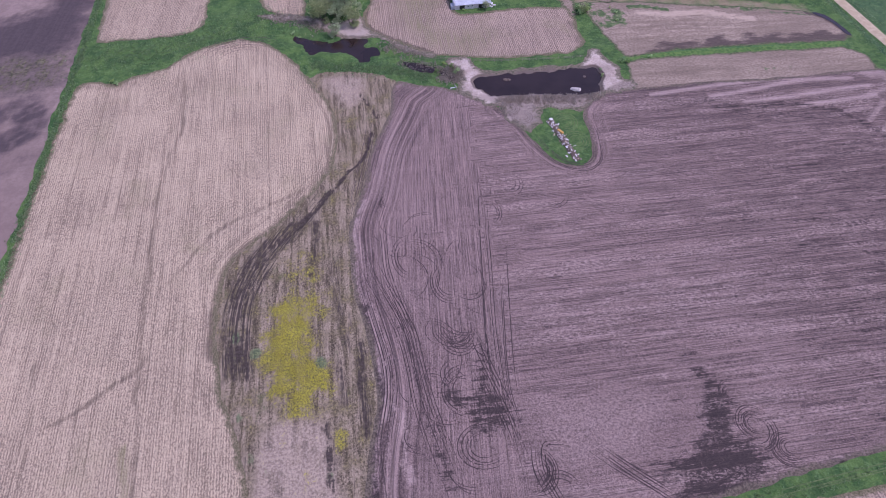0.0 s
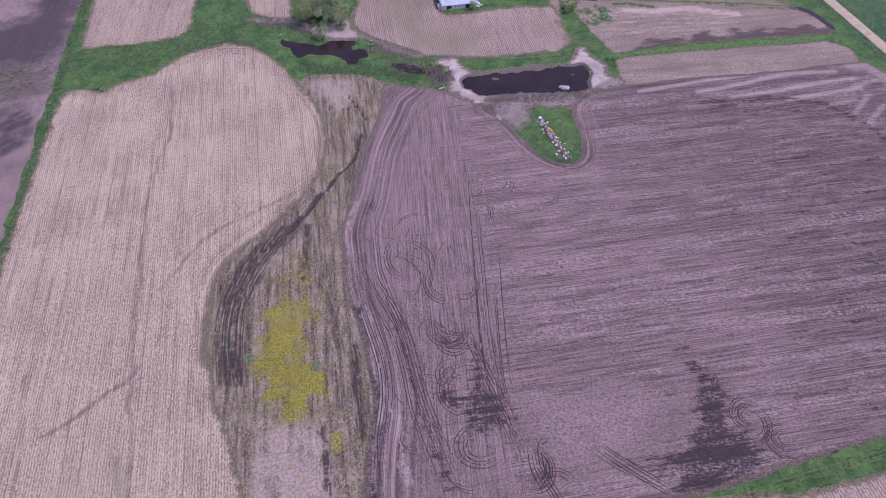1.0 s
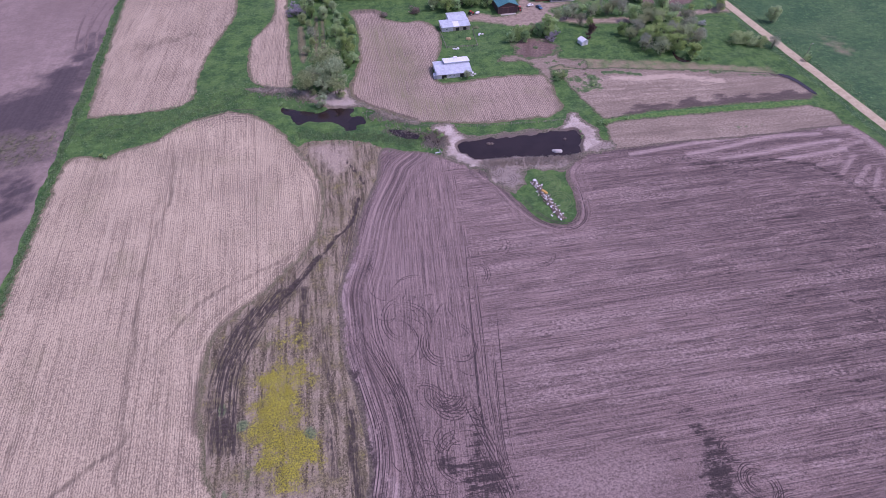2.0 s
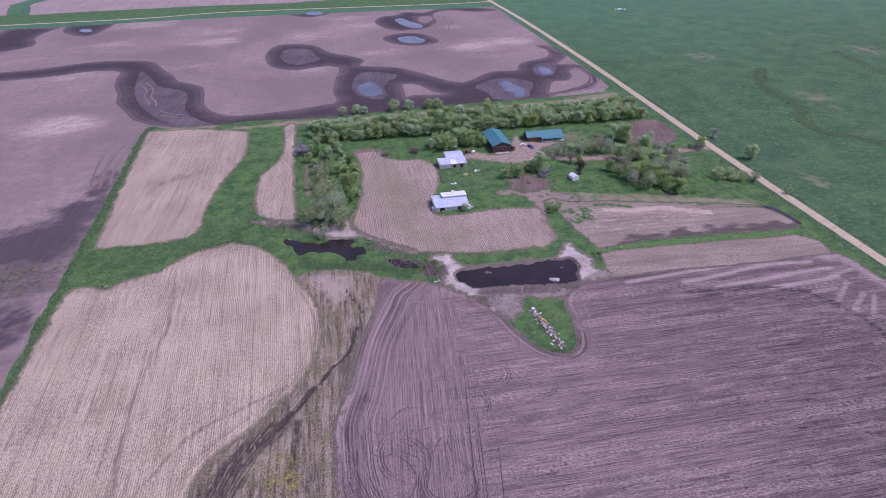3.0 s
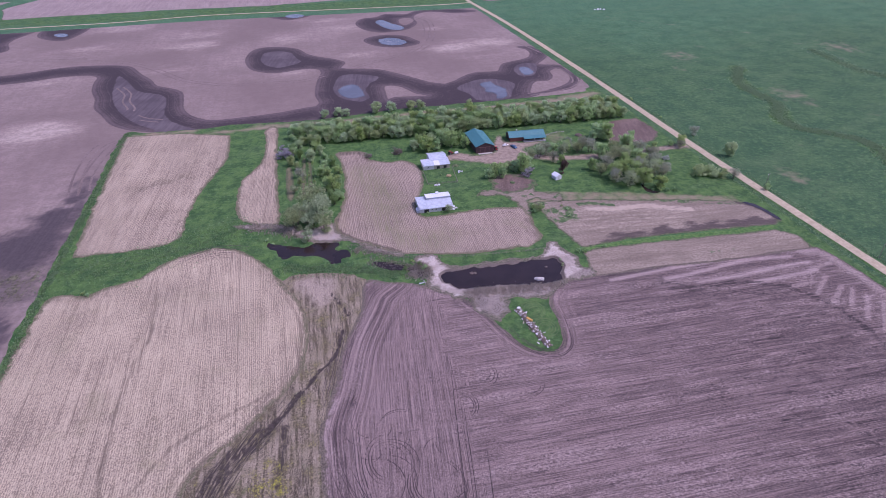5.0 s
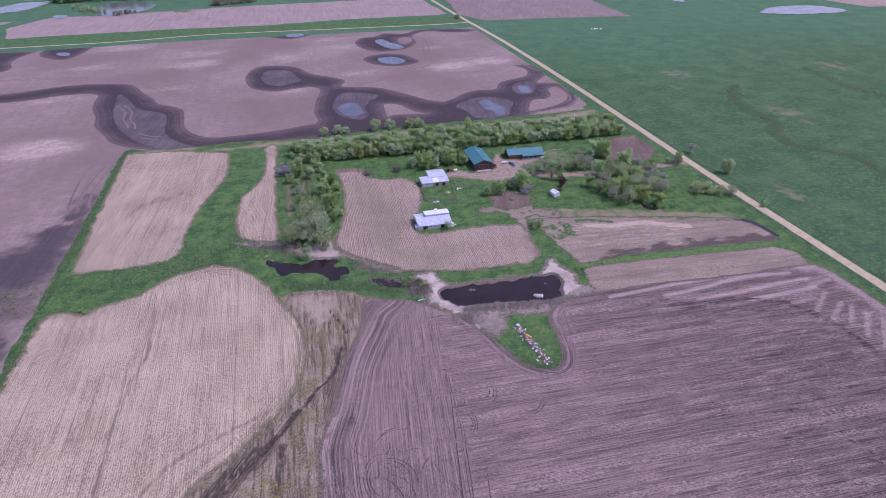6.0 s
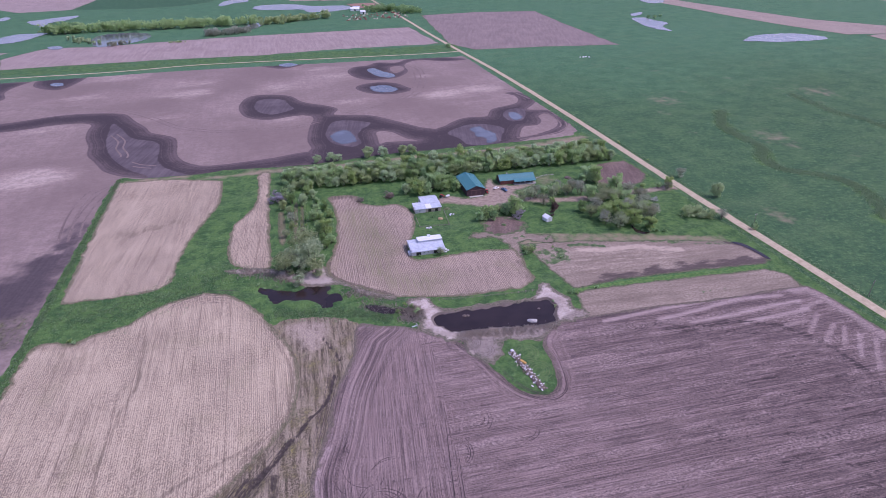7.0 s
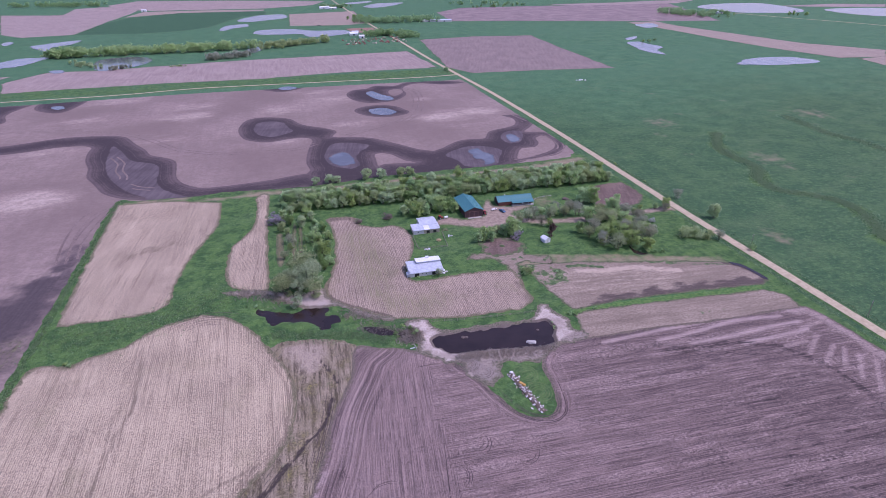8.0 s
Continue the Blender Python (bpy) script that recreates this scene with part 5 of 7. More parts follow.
# ======== roads ========
def road(name, pts, width, mat, label, step=8.0, z=0.22):
    """A crowned gravel carriageway with shoulders that slope down into the grass."""
    c = spline(pts, step)
    t = np.gradient(c, axis=0)
    n = np.c_[-t[:, 1], t[:, 0]] / np.hypot(*t.T)[:, None]
    prof = [(-0.5 * width - 1.6, -0.15), (-0.5 * width, z), (-0.2 * width, z + 0.06), (0, z + 0.08), (0.2 * width, z + 0.06), (0.5 * width, z), (0.5 * width + 1.6, -0.15)]
    verts, faces = [], []
    for i, (p, q) in enumerate(zip(c, n)):
        for j, (o, h) in enumerate(prof):
            wob = 0.35 * noise.noise(Vector((p[0] * 0.13, p[1] * 0.13, j * 5.0))) if j in (1, 5) else 0
            v = p + q * (o + wob)
            verts.append((v[0], v[1], h))
        if i:
            a, b = (i - 1) * 7, i * 7
            faces += [(a + j, b + j, b + j + 1, a + j + 1) for j in range(6)]
    ob = mesh_object(name, verts, faces, mat, smooth=True)
    ob.data.materials.append(M_GRASS)
    for k, f in enumerate(ob.data.polygons):
        if k % 6 in (0, 5):
            f.material_index = 1
    set_masks(ob, {"lush": np.ones(len(verts)) * 0.8, "dry": np.zeros(len(verts))})
    return tagged(ob, label, "road", kind="structure")


road("road", [(257, -300), (256.5, 0), (256, 200), (256, 330), (259, 500), (258, 700), (252, 850), (247, 1000), (244, 1200), (234, 1600), (230, 2200), (230, 3500)], 5.8, M_ROAD, "straight pale gravel county road")
road("far_road", [(1258, 1510), (1291, 1383), (1342, 1232), (1375, 1119), (1377, 1065)], 6.0, M_ROAD, "pale road crossing the far grassland", 20.0)
road("side_road", [(-1800, 826), (-800, 828), (-330, 832), (-205, 834), (-127, 846), (-70, 848), (80, 840), (199, 834), (252, 838)], 4.2, M_ROAD, "narrow gravel side road between grass verges")

# ======== trees ========
def limb(bm, a, b, ra, rb, sides=5):
    """One tapered stretch of trunk or bough."""
    a, b = Vector(a), Vector(b)
    q = (b - a).to_track_quat("Z", "Y").to_matrix()
    rings = []
    for c, r in ((a, ra), (b, rb)):
        rings.append([bm.verts.new(c + q @ Vector((r * math.cos(k * math.tau / sides), r * math.sin(k * math.tau / sides), 0))) for k in range(sides)])
    for k in range(sides):
        bm.faces.new((rings[0][k], rings[0][(k + 1) % sides], rings[1][(k + 1) % sides], rings[1][k]))


def leaf_cloud(rng, centers, spread, per, size, flat=0.75):
    """Leaf blades scattered round clump centres: verts and quads."""
    n = len(centers) * per
    c = np.repeat(centers, per, 0) + rng.normal(0, 1, (n, 3)) * np.repeat(np.broadcast_to(spread, (len(centers),)), per)[:, None] * (1, 1, flat)
    u = rng.normal(0, 1, (n, 3))
    u /= np.linalg.norm(u, axis=1)[:, None]
    w = np.cross(u, rng.normal(0, 1, (n, 3)))
    w /= np.linalg.norm(w, axis=1)[:, None] + 1e-9
    s = size * rng.uniform(0.6, 1.35, n)[:, None]
    a, b = u * s, w * s * 0.62
    v = np.stack([c - a, c + b, c + a, c - b], 1).reshape(-1, 3)
    f = np.arange(n * 4).reshape(-1, 4)
    return v, f


def tree(name, seed, h, r, leaf_mat, label, stems=1, lobes=20, clumps=200, per=15, leaf=0.3, low=0.1, spread=0.46):
    """A tree: an Empty at its foot, trunk with limbs, and a crown of leaf clumps gathered in uneven lobes."""
    rng = np.random.default_rng(seed)
    root = new(name)
    bm = bmesh.new()
    cz = h * (low + (1 - low) * 0.5)
    L = []
    for k in range(lobes):
        a = k * 2.4 + rng.uniform(-0.5, 0.5)
        e = rng.uniform(0.25, 0.72) * r
        L.append((e * math.cos(a), e * math.sin(a), rng.uniform(h * low + 0.07 * h, h * 0.88), rng.uniform(0.22, 0.46) * r))
    L.append((0, 0, h * 0.84, 0.42 * r))
    for k in range(stems):
        a = k * math.tau / max(stems, 1) + 0.4
        foot = Vector((0.12 * r * math.cos(a), 0.12 * r * math.sin(a), -0.15)) if stems > 1 else Vector((0, 0, -0.15))
        fork = Vector((foot.x * 2.2 + rng.uniform(-0.1, 0.1), foot.y * 2.2 + rng.uniform(-0.1, 0.1), h * (low + 0.1)))
        t = 0.028 * h / math.sqrt(stems)
        limb(bm, foot, fork, t * 1.25, t, 7)
        top = Vector((fork.x * 1.2, fork.y * 1.2, h * 0.8))
        limb(bm, fork, top, t, t * 0.25, 5)
        for x, y, z, q in L[k::stems]:
            m = fork.lerp(Vector((x, y, z)), 0.55) + Vector((0, 0, -0.04 * h))
            limb(bm, fork.lerp(top, rng.uniform(0, 0.3)), m, t * 0.55, t * 0.3, 4)
            limb(bm, m, (x, y, z), t * 0.3, t * 0.1, 4)
    part("trunk", bm, M_BARK, root)
    C, S = [], []
    for k in range(clumps):
        x, y, z, q = L[k % len(L)]
        d = rng.normal(0, 1, 3)
        d /= np.linalg.norm(d)
        d[2] *= 0.8
        d *= q * rng.uniform(0.55, 1.05)
        C.append((x + d[0], y + d[1], max(z + d[2], h * low * 0.7 + 0.2)))
        S.append(spread * rng.uniform(0.7, 1.3) * q / (0.45 * r) * r / 4.0)
    v, f = leaf_cloud(rng, np.array(C), np.array(S), per, leaf)
    v[:, 2] = np.maximum(v[:, 2], 0.05)
    mesh_object("crown", v.tolist(), f.tolist(), leaf_mat, root)
    return tagged(root, label, "tree")


M_LEAF = leaves("leaf_green", (0.25, 0.39, 0.12), (0.52, 0.67, 0.26))
M_LEAF_PALE = leaves("leaf_pale", (0.31, 0.425, 0.18), (0.56, 0.665, 0.33))
M_LEAF_DARK = leaves("leaf_dark", (0.17, 0.31, 0.1), (0.37, 0.54, 0.2))
M_TWIG = leaves("grey_twigs", (0.27, 0.29, 0.19), (0.44, 0.46, 0.31))
M_OLIVE = leaves("olive_buds", (0.28, 0.34, 0.16), (0.48, 0.54, 0.29))
M_LILAC = leaves("lilac_bloom", (0.26, 0.24, 0.27), (0.47, 0.42, 0.5))
M_BLOSSOM = leaves("white_blossom", (0.35, 0.38, 0.33), (0.7, 0.72, 0.68))
M_SCRUB = leaves("reddish_twigs", (0.2, 0.15, 0.13), (0.36, 0.27, 0.23))
M_RED = leaves("plum_leaf", (0.09, 0.05, 0.045), (0.22, 0.135, 0.12))

KINDS = {
    "green": [("tree", 11, 8.6, 3.6, M_LEAF, "leafy green shelterbelt tree", 1), ("tree", 12, 9.6, 3.9, M_LEAF, "leafy green shelterbelt tree", 2), ("tree", 13, 7.6, 3.4, M_LEAF, "leafy green shelterbelt tree", 1)],
    "pale": [("tree", 21, 8.8, 3.8, M_LEAF_PALE, "pale grey-green shelterbelt tree", 2), ("tree", 22, 7.9, 3.5, M_LEAF_PALE, "pale grey-green shelterbelt tree", 1)],
    "dark": [("tree", 31, 7.6, 3.0, M_LEAF_DARK, "dark green dense tree", 1), ("tree", 32, 8.6, 3.3, M_LEAF_DARK, "dark green dense tree", 1)],
}
SETS = {}
for kname, rows_ in KINDS.items():
    SETS[kname] = [tree(n, sd, h, r, m, lab, st) for n, sd, h, r, m, lab, st in rows_]
SETS["grey"] = [tree("tree", 41, 8.0, 3.8, M_TWIG, "grey tree just coming into bud", 2, 14, 110, 14, 0.22, 0.14, 0.62), tree("tree", 42, 7.4, 3.4, M_OLIVE, "olive tree just coming into leaf", 2, 14, 120, 14, 0.22, 0.1, 0.6)]
SETS["bush"] = [tree("bush", 51, 2.6, 1.9, M_LEAF, "low green bush in rough grass", 3, 6, 24, 22, 0.2, 0.05, 0.55), tree("bush", 52, 2.2, 1.7, M_LEAF_DARK, "low dark green bush in rough grass", 3, 6, 22, 22, 0.2, 0.05, 0.55)]
SETS["round"] = [tree("tree", 23, 7.4, 4.2, M_LEAF_PALE, "round pale green tree at the field edge", 3, 13, 150, 15, 0.3, 0.03, 0.5)]
SETS["scrub"] = [tree("bush", 58, 2.6, 3.0, M_SCRUB, "reddish leafless scrub on the grass", 5, 9, 46, 20, 0.22, 0.02, 0.6)]
SETS["sapling"] = [tree("tree", 57, 3.2, 1.5, M_LEAF_PALE, "young pale orchard tree in its row", 1, 6, 26, 18, 0.2, 0.2, 0.5)]
SETS["palebush"] = [tree("bush", 53, 4.4, 3.6, M_LEAF_PALE, "broad pale green bush", 4, 9, 60, 24, 0.26, 0.06, 0.5)]
SETS["lilac"] = [tree("lilac_bush", 54, 3.6, 2.6, M_LILAC, "lilac bush in purple bloom", 4, 7, 40, 24, 0.22, 0.05, 0.5)]
SETS["blossom"] = [tree("blossom_bush", 55, 3.0, 2.2, M_BLOSSOM, "small bush covered in white blossom", 3, 7, 34, 24, 0.2, 0.06, 0.5)]
SETS["plum"] = [tree("tree", 56, 5.6, 2.6, M_RED, "dark reddish plum tree beside the shed", 1, 7, 46, 24, 0.24, 0.15, 0.5)]
M_WILLOW = leaves("willow_leaf", (0.26, 0.35, 0.15), (0.48, 0.55, 0.3))
SETS["willow"] = [tree("willow_tree", 61, 13.0, 6.6, M_WILLOW, "large pale willow leaning over the pond", 4, 12, 130, 26, 0.34, 0.12, 0.55),
                  tree("willow_tree", 62, 9.5, 4.6, M_WILLOW, "pale willow beside the pond", 3, 9, 90, 26, 0.32, 0.08, 0.55)]
used_first = set()


def plant(kind, x, y, s=1.0, group="", label=""):
    """Stand a tree of that kind on the ground; the first use of a pattern takes the pattern itself."""
    fresh = [p for p in SETS[kind] if p.name not in used_first]
    s *= {"green": 1.2, "pale": 1.15, "dark": 1.15, "grey": 1.3, "willow": 1.22, "palebush": 1.25}.get(kind, 1.0)
    pat = fresh[0] if fresh else random.choice(SETS[kind])
    m = pose(x, y, ground_z(x, y) - 0.03, 0, 0, random.uniform(0, 360)) @ Matrix.Diagonal((s * random.uniform(0.92, 1.1), s * random.uniform(0.92, 1.1), s * random.uniform(0.88, 1.12), 1))
    if pat.name not in used_first:
        used_first.add(pat.name)
        ob = pat
        ob.matrix_basis = m
    else:
        ob = copy_thing(pat, m)
        ob.matrix_basis = m
    return tagged(ob, label, group=group)


random.seed(7)
# the long shelterbelt behind the farm
for row, y0 in enumerate((385.5, 392.5, 400, 407.5)):
    x = -8.0 + 3 * (row % 2) + (0 if row > 1 else 12)
    while x < 238:
        kind = random.choices(("green", "pale", "dark"), (5, 5, 2) if row else (3, 6, 2))[0]
        plant(kind, x + random.uniform(-1.2, 1.2), y0 + random.uniform(-1.6, 1.6) - 0.02 * x, random.uniform(0.8, 1.1) * (0.92 if row == 0 else 1.0), "shelterbelt")
        x += random.uniform(4.6, 6.4)
for x, y, s in ((17, 436, 0.8), (27.5, 437, 1.0), (33.5, 436, 0.8), (56.5, 437, 1.1), (68.5, 437, 1.05), (84, 437, 1.05), (91.5, 436.5, 1.0), (131, 434, 0.65)):
    plant("round", x, y, s, "trees behind the shelterbelt")
# the west belt and orchard
for x, y, k in ((10.1, 355.7, "green"), (14.7, 347.7, "dark"), (17, 335.6, "green"), (9.5, 342.8, "green"), (16.1, 322.6, "dark"), (12.3, 313.4, "green"), (14.4, 302, "green"), (10, 304.7, "dark"), (10, 328.3, "green"), (6.8, 334.4, "green"), (11.3, 296.7, "dark"), (9.1, 317, "green"),
                (-9, 370.5, "green"), (-10.7, 355.1, "pale"), (-4.3, 379.7, "pale"), (-7.6, 389.7, "dark"), (5.3, 371.1, "green"), (1.9, 359, "pale"), (-1.2, 386.8, "pale"), (-4.9, 363.7, "dark"), (7.8, 382.7, "green"), (8.6, 367.7, "pale")):
    plant(k, x, y, random.uniform(0.66, 0.86), "west tree belt")
for x, y, k in ((-7.3, 347.8, "pale"), (-6.4, 336.4, "grey"), (-6.5, 324.7, "pale"), (-10.3, 316.2, "grey")):
    plant(k, x, y, random.uniform(0.55, 0.7), "west tree belt")
for x, y, s in ((-1.7, 291.9, 1), (-7.8, 286.7, 0.8), (2.3, 280.7, 0.9), (-11, 276.1, 0.75), (2.9, 269.2, 0.85), (-3.4, 273.9, 0.9), (-5.8, 261, 0.6)):
    plant("willow", x, y, s, "willows at the pond")
plant("grey", -6, 279, 0.9, "willows at the pond")
for x0 in (-6.6, -3.6, -0.6, 2.4):
    for k in range(21):
        plant("bush" if (k + int(x0)) % 3 else "sapling", x0 + random.uniform(-0.3, 0.3), 297 + 2.9 * k + random.uniform(-0.5, 0.5), random.uniform(0.32, 0.55), "orchard rows")
for x, y, s in ((-14.5, 374, 1.6), (-12, 367, 1.5), (-16.5, 368, 1.3), (126.5, 315, 1.1), (129.5, 303.5, 1.3), (132.5, 306, 1.1)):
    plant("lilac", x, y, s, "lilacs")
# farmyard trees
for x, y, k, s in ((110, 308, "green", 0.85), (114, 305, "dark", 0.75), (116.5, 311, "green", 0.8), (106, 306, "green", 0.6), (129, 310, "green", 1.0), (133, 313, "green", 0.85), (121, 315, "grey", 0.7), (124, 311, "dark", 0.7),
                   (183, 326, "grey", 1.0), (178, 330, "grey", 1.05), (174, 327, "grey", 0.8), (198, 346, "green", 1.2), (203, 343, "green", 1.1), (193, 343, "green", 0.8), (168, 331, "green", 0.85), (172, 336, "grey", 0.7), (147, 327, "grey", 0.9), (152, 329, "grey", 0.85), (158, 330, "green", 0.8), (163, 326, "grey", 0.9), (141, 326, "grey", 0.75),
                   (74, 363, "green", 1.0), (79, 355, "green", 0.95), (70, 358, "pale", 0.8), (90, 362, "green", 1.1), (96, 358, "green", 1.0), (102, 362, "dark", 1.0), (105, 355, "green", 0.85), (85, 355, "green", 0.7), (83, 363, "pale", 1.0), (95, 366, "green", 0.9),
                   (71.5, 272.3, "grey", 0.5), (258.5, 250, "green", 0.45), (153, 318, "grey", 0.75), (158, 315, "green", 0.6)):
    plant(k, x, y, s, "farmyard trees")
plant("plum", 152, 300.5, 1.5, "farmyard trees")
for x, y, k, s in ((180, 298, "grey", 1.03), (197, 320, "grey", 1.15), (193, 300, "green", 1.03), (190, 283, "green", 1.09), (183, 274, "grey", 1.03), (201, 293, "green", 1.03), (193, 275, "green", 1.03), (202, 284, "grey", 1.15), (206, 320, "green", 1.15),
                   (212, 295, "grey", 0.98), (207, 279, "grey", 0.86), (200, 268, "green", 0.92), (180, 287, "green", 1.09), (185, 316, "green", 0.92), (211, 313, "grey", 1.03), (174, 293, "grey", 0.92), (187, 307, "grey", 0.98), (197, 307, "grey", 1.15),
                   (205, 304, "green", 0.92), (214, 303, "grey", 0.92), (177, 281, "grey", 0.92), (187, 291, "green", 1.03), (208, 288, "green", 0.92), (196, 288, "grey", 1.03), (193, 312, "grey", 0.92), (214, 285, "grey", 0.80), (172, 301, "green", 0.80), (202, 312, "green", 0.98)):
    plant(k, x, y, s, "farmstead grove")
plant("blossom", 225, 302, 1.25, "roadside bushes")
for x, y, k, s in ((266.5, 334, "grey", 0.75), (268.5, 297, "pale", 1.0), (248, 321, "green", 0.85), (245, 317, "grey", 0.6), (240, 321, "green", 0.5), (250, 268, "grey", 0.7), (221, 318, "green", 0.5), (228, 322, "green", 0.5), (216, 322, "green", 0.45)):
    plant(k, x, y, s, "roadside trees")
for x, y, s in ((233, 277, 1.15), (239, 275, 1.1), (244, 272, 0.9), (236, 280, 1.0)):
    plant("palebush", x, y, s, "roadside bushes")
for x, y, s in ((197.5, 265, 0.9), (202, 263.5, 1.0), (206.5, 262, 0.9), (194, 266, 0.7), (116.5, 259.5, 1.1), (121, 261, 1.3), (118.5, 263, 0.9), (134.5, 262, 0.6), (135.5, 257, 0.6), (133.5, 250, 0.6), (37.5, 225, 0.8), (45, 225.5, 0.9),
                (46.5, 222, 0.9), (42, 229, 0.7), (38.5, 221.5, 0.6), (111.5, 209, 0.5), (112, 213, 0.5), (123.5, 217, 0.9), (126, 216, 0.8), (-104, 239, 0.8), (-106, 240.5, 0.7), (261, 252, 1.2), (264, 255, 1.0), (60, 273, 0.5), (78.5, 318, 0.5), (68, 272.5, 0.5),
                (-26, 266, 0.7), (-30, 268, 0.6), (-23, 263.5, 0.5), (256 + 6, 412, 0.8), (263, 370, 0.8), (138, 218, 0.6)):
    plant("bush", x, y, s, "scattered bushes")
plant("palebush", 120, 262.5, 0.75, "scattered bushes")
plant("scrub", 38.6, 355.2, 0.95, "scattered bushes")
plant("scrub", 58.3, 355.9, 1.25, "scattered bushes")


def far_wood(name, pts, wide, h, count, mat, label, leaf=1.3):
    """A distant belt of trees: trunks and leaf clumps gathered tree by tree along a line."""
    rng = np.random.default_rng(len(label) + count)
    line = spline(pts, 6)
    C, S = [], []
    bm = bmesh.new()
    for k in range(count):
        p = line[rng.integers(0, len(line))] + rng.normal(0, wide, 2)
        hh = h * rng.uniform(0.65, 1.2)
        limb(bm, (p[0], p[1], -0.2), (p[0], p[1], hh * 0.6), 0.3, 0.12, 4)
        for j in range(11):
            a, e = rng.uniform(0, math.tau), rng.uniform(0.1, 0.38) * hh
            C.append((p[0] + e * math.cos(a), p[1] + e * math.sin(a), hh * rng.uniform(0.22, 0.92)))
            S.append(hh * 0.085)
    v, f = leaf_cloud(rng, np.array(C), np.array(S), 11, leaf)
    v[:, 2] = np.maximum(v[:, 2], 0.1)
    me = bpy.data.meshes.new("trunks")
    bm.to_mesh(me)
    bm.free()
    n = len(v)
    tv = np.array([q.co[:] for q in me.vertices]).reshape(-1, 3)
    tf = [[i + n for i in q.vertices] for q in me.polygons]
    ob = mesh_object(name, np.r_[v, tv].tolist(), f.tolist() + tf, mat)
    bpy.data.meshes.remove(me)
    ob.data.materials.append(M_BARK)
    for q in ob.data.polygons[len(f):]:
        q.material_index = 1
    return tagged(ob, label, "woods", kind="stuff")


far_wood("far_woods", [(-375, 1194), (-339, 1190), (-305, 1197), (-262, 1195), (-225, 1199), (-143, 1200), (-46, 1202)], 9, 15, 190, M_LEAF, "long belt of trees beside a slough", 1.3)
far_wood("far_woods", [(-377, 1202), (-355, 1195), (-339, 1190)], 6, 17, 16, M_LEAF_DARK, "tall trees at the end of a belt", 1.3)
far_wood("far_woods", [(-105, 1096), (-81, 1099), (-58, 1110)], 6, 10, 34, M_TWIG, "grey scrub trees beside a slough", 1.3)
far_wood("far_woods", [(-20, 1189), (13, 1208), (51, 1228), (100, 1251)], 6, 12, 56, M_LEAF_PALE, "straggling belt of pale trees", 1.3)
far_wood("far_woods", [(-320, 1125), (-301, 1086), (-281, 1071)], 7, 5, 26, M_LEAF_PALE, "low pale scrub by a slough", 1.3)
far_wood("far_woods", [(-247, 1039), (-235, 1050)], 4, 6, 14, M_TWIG, "low pale scrub by a slough", 1.3)
far_wood("far_woods", [(-169, 1038), (-148, 1040)], 4, 2, 12, M_LEAF, "low green scrub in a bare field", 0.8)
far_wood("far_woods", [(198, 1313), (229, 1326), (260, 1304), (269, 1262)], 12, 12, 70, M_LEAF_DARK, "trees round a distant farmstead", 1.3)
far_wood("far_woods", [(226, 1621), (249, 1580), (307, 1576), (374, 1569)], 22, 14, 120, M_LEAF_DARK, "wood beside the county road", 1.3)
far_wood("far_woods", [(221, 1710), (235, 1652)], 12, 10, 24, M_LEAF_DARK, "wood beside the county road", 1.3)
far_wood("far_woods", [(-843, 2486), (-765, 2457), (-680, 2440), (-579, 2416)], 20, 16, 80, M_LEAF_DARK, "distant tree belt near the horizon", 1.3)
far_wood("far_woods", [(1094, 1549), (1100, 1508), (1110, 1466), (1138, 1438)], 22, 15, 90, M_LEAF_DARK, "distant tree belt near a lake", 1.3)
far_wood("far_woods", [(1195, 1513), (1215, 1486), (1219, 1465)], 10, 10, 14, M_LEAF_DARK, "scattered trees near a lake", 1.3)
far_wood("far_woods", [(1374, 1390), (1380, 1369)], 8, 9, 8, M_LEAF_DARK, "scattered trees near a lake", 1.3)
far_wood("far_woods", [(164, 2111), (202, 2070), (235, 2084)], 14, 10, 40, M_LEAF_DARK, "trees round a distant farmstead", 1.3)
far_wood("far_woods", [(615, 2061), (684, 2049), (744, 2026), (803, 1976)], 10, 12, 22, M_LEAF_DARK, "distant row of trees near the horizon", 1.3)
far_wood("far_woods", [(696, 1046), (715, 1059), (716, 1040)], 6, 5, 8, M_LEAF_DARK, "bushes beside a slough", 0.8)
far_wood("far_woods", [(243, 872), (247, 880)], 2.5, 6, 5, M_LEAF_DARK, "clump of trees at the road junction", 0.6)
far_wood("far_woods", [(640, 1900), (800, 1960)], 14, 9, 24, M_LEAF_DARK, "distant tree belt near the horizon")


# ======== buildings ========
def box(bm, x0, x1, y0, y1, z0, z1):
    v = [bm.verts.new((x, y, z)) for z in (z0, z1) for x, y in ((x0, y0), (x1, y0), (x1, y1), (x0, y1))]
    for q in ((3, 2, 1, 0), (4, 5, 6, 7), (0, 1, 5, 4), (1, 2, 6, 5), (2, 3, 7, 6), (3, 0, 4, 7)):
        bm.faces.new([v[i] for i in q])


def boxes(*dims):
    bm = bmesh.new()
    for d in dims:
        box(bm, *d)
    return bm


def slab(bm, a, b, c, d, thick):
    """A roof slab between four corners (going round), with thickness downwards."""
    top = [bm.verts.new(p) for p in (a, b, c, d)]
    low = [bm.verts.new((p[0], p[1], p[2] - thick)) for p in (a, b, c, d)]
    bm.faces.new(top)
    bm.faces.new(low[::-1])
    for k in range(4):
        bm.faces.new((top[k], low[k], low[(k + 1) % 4], top[(k + 1) % 4]))


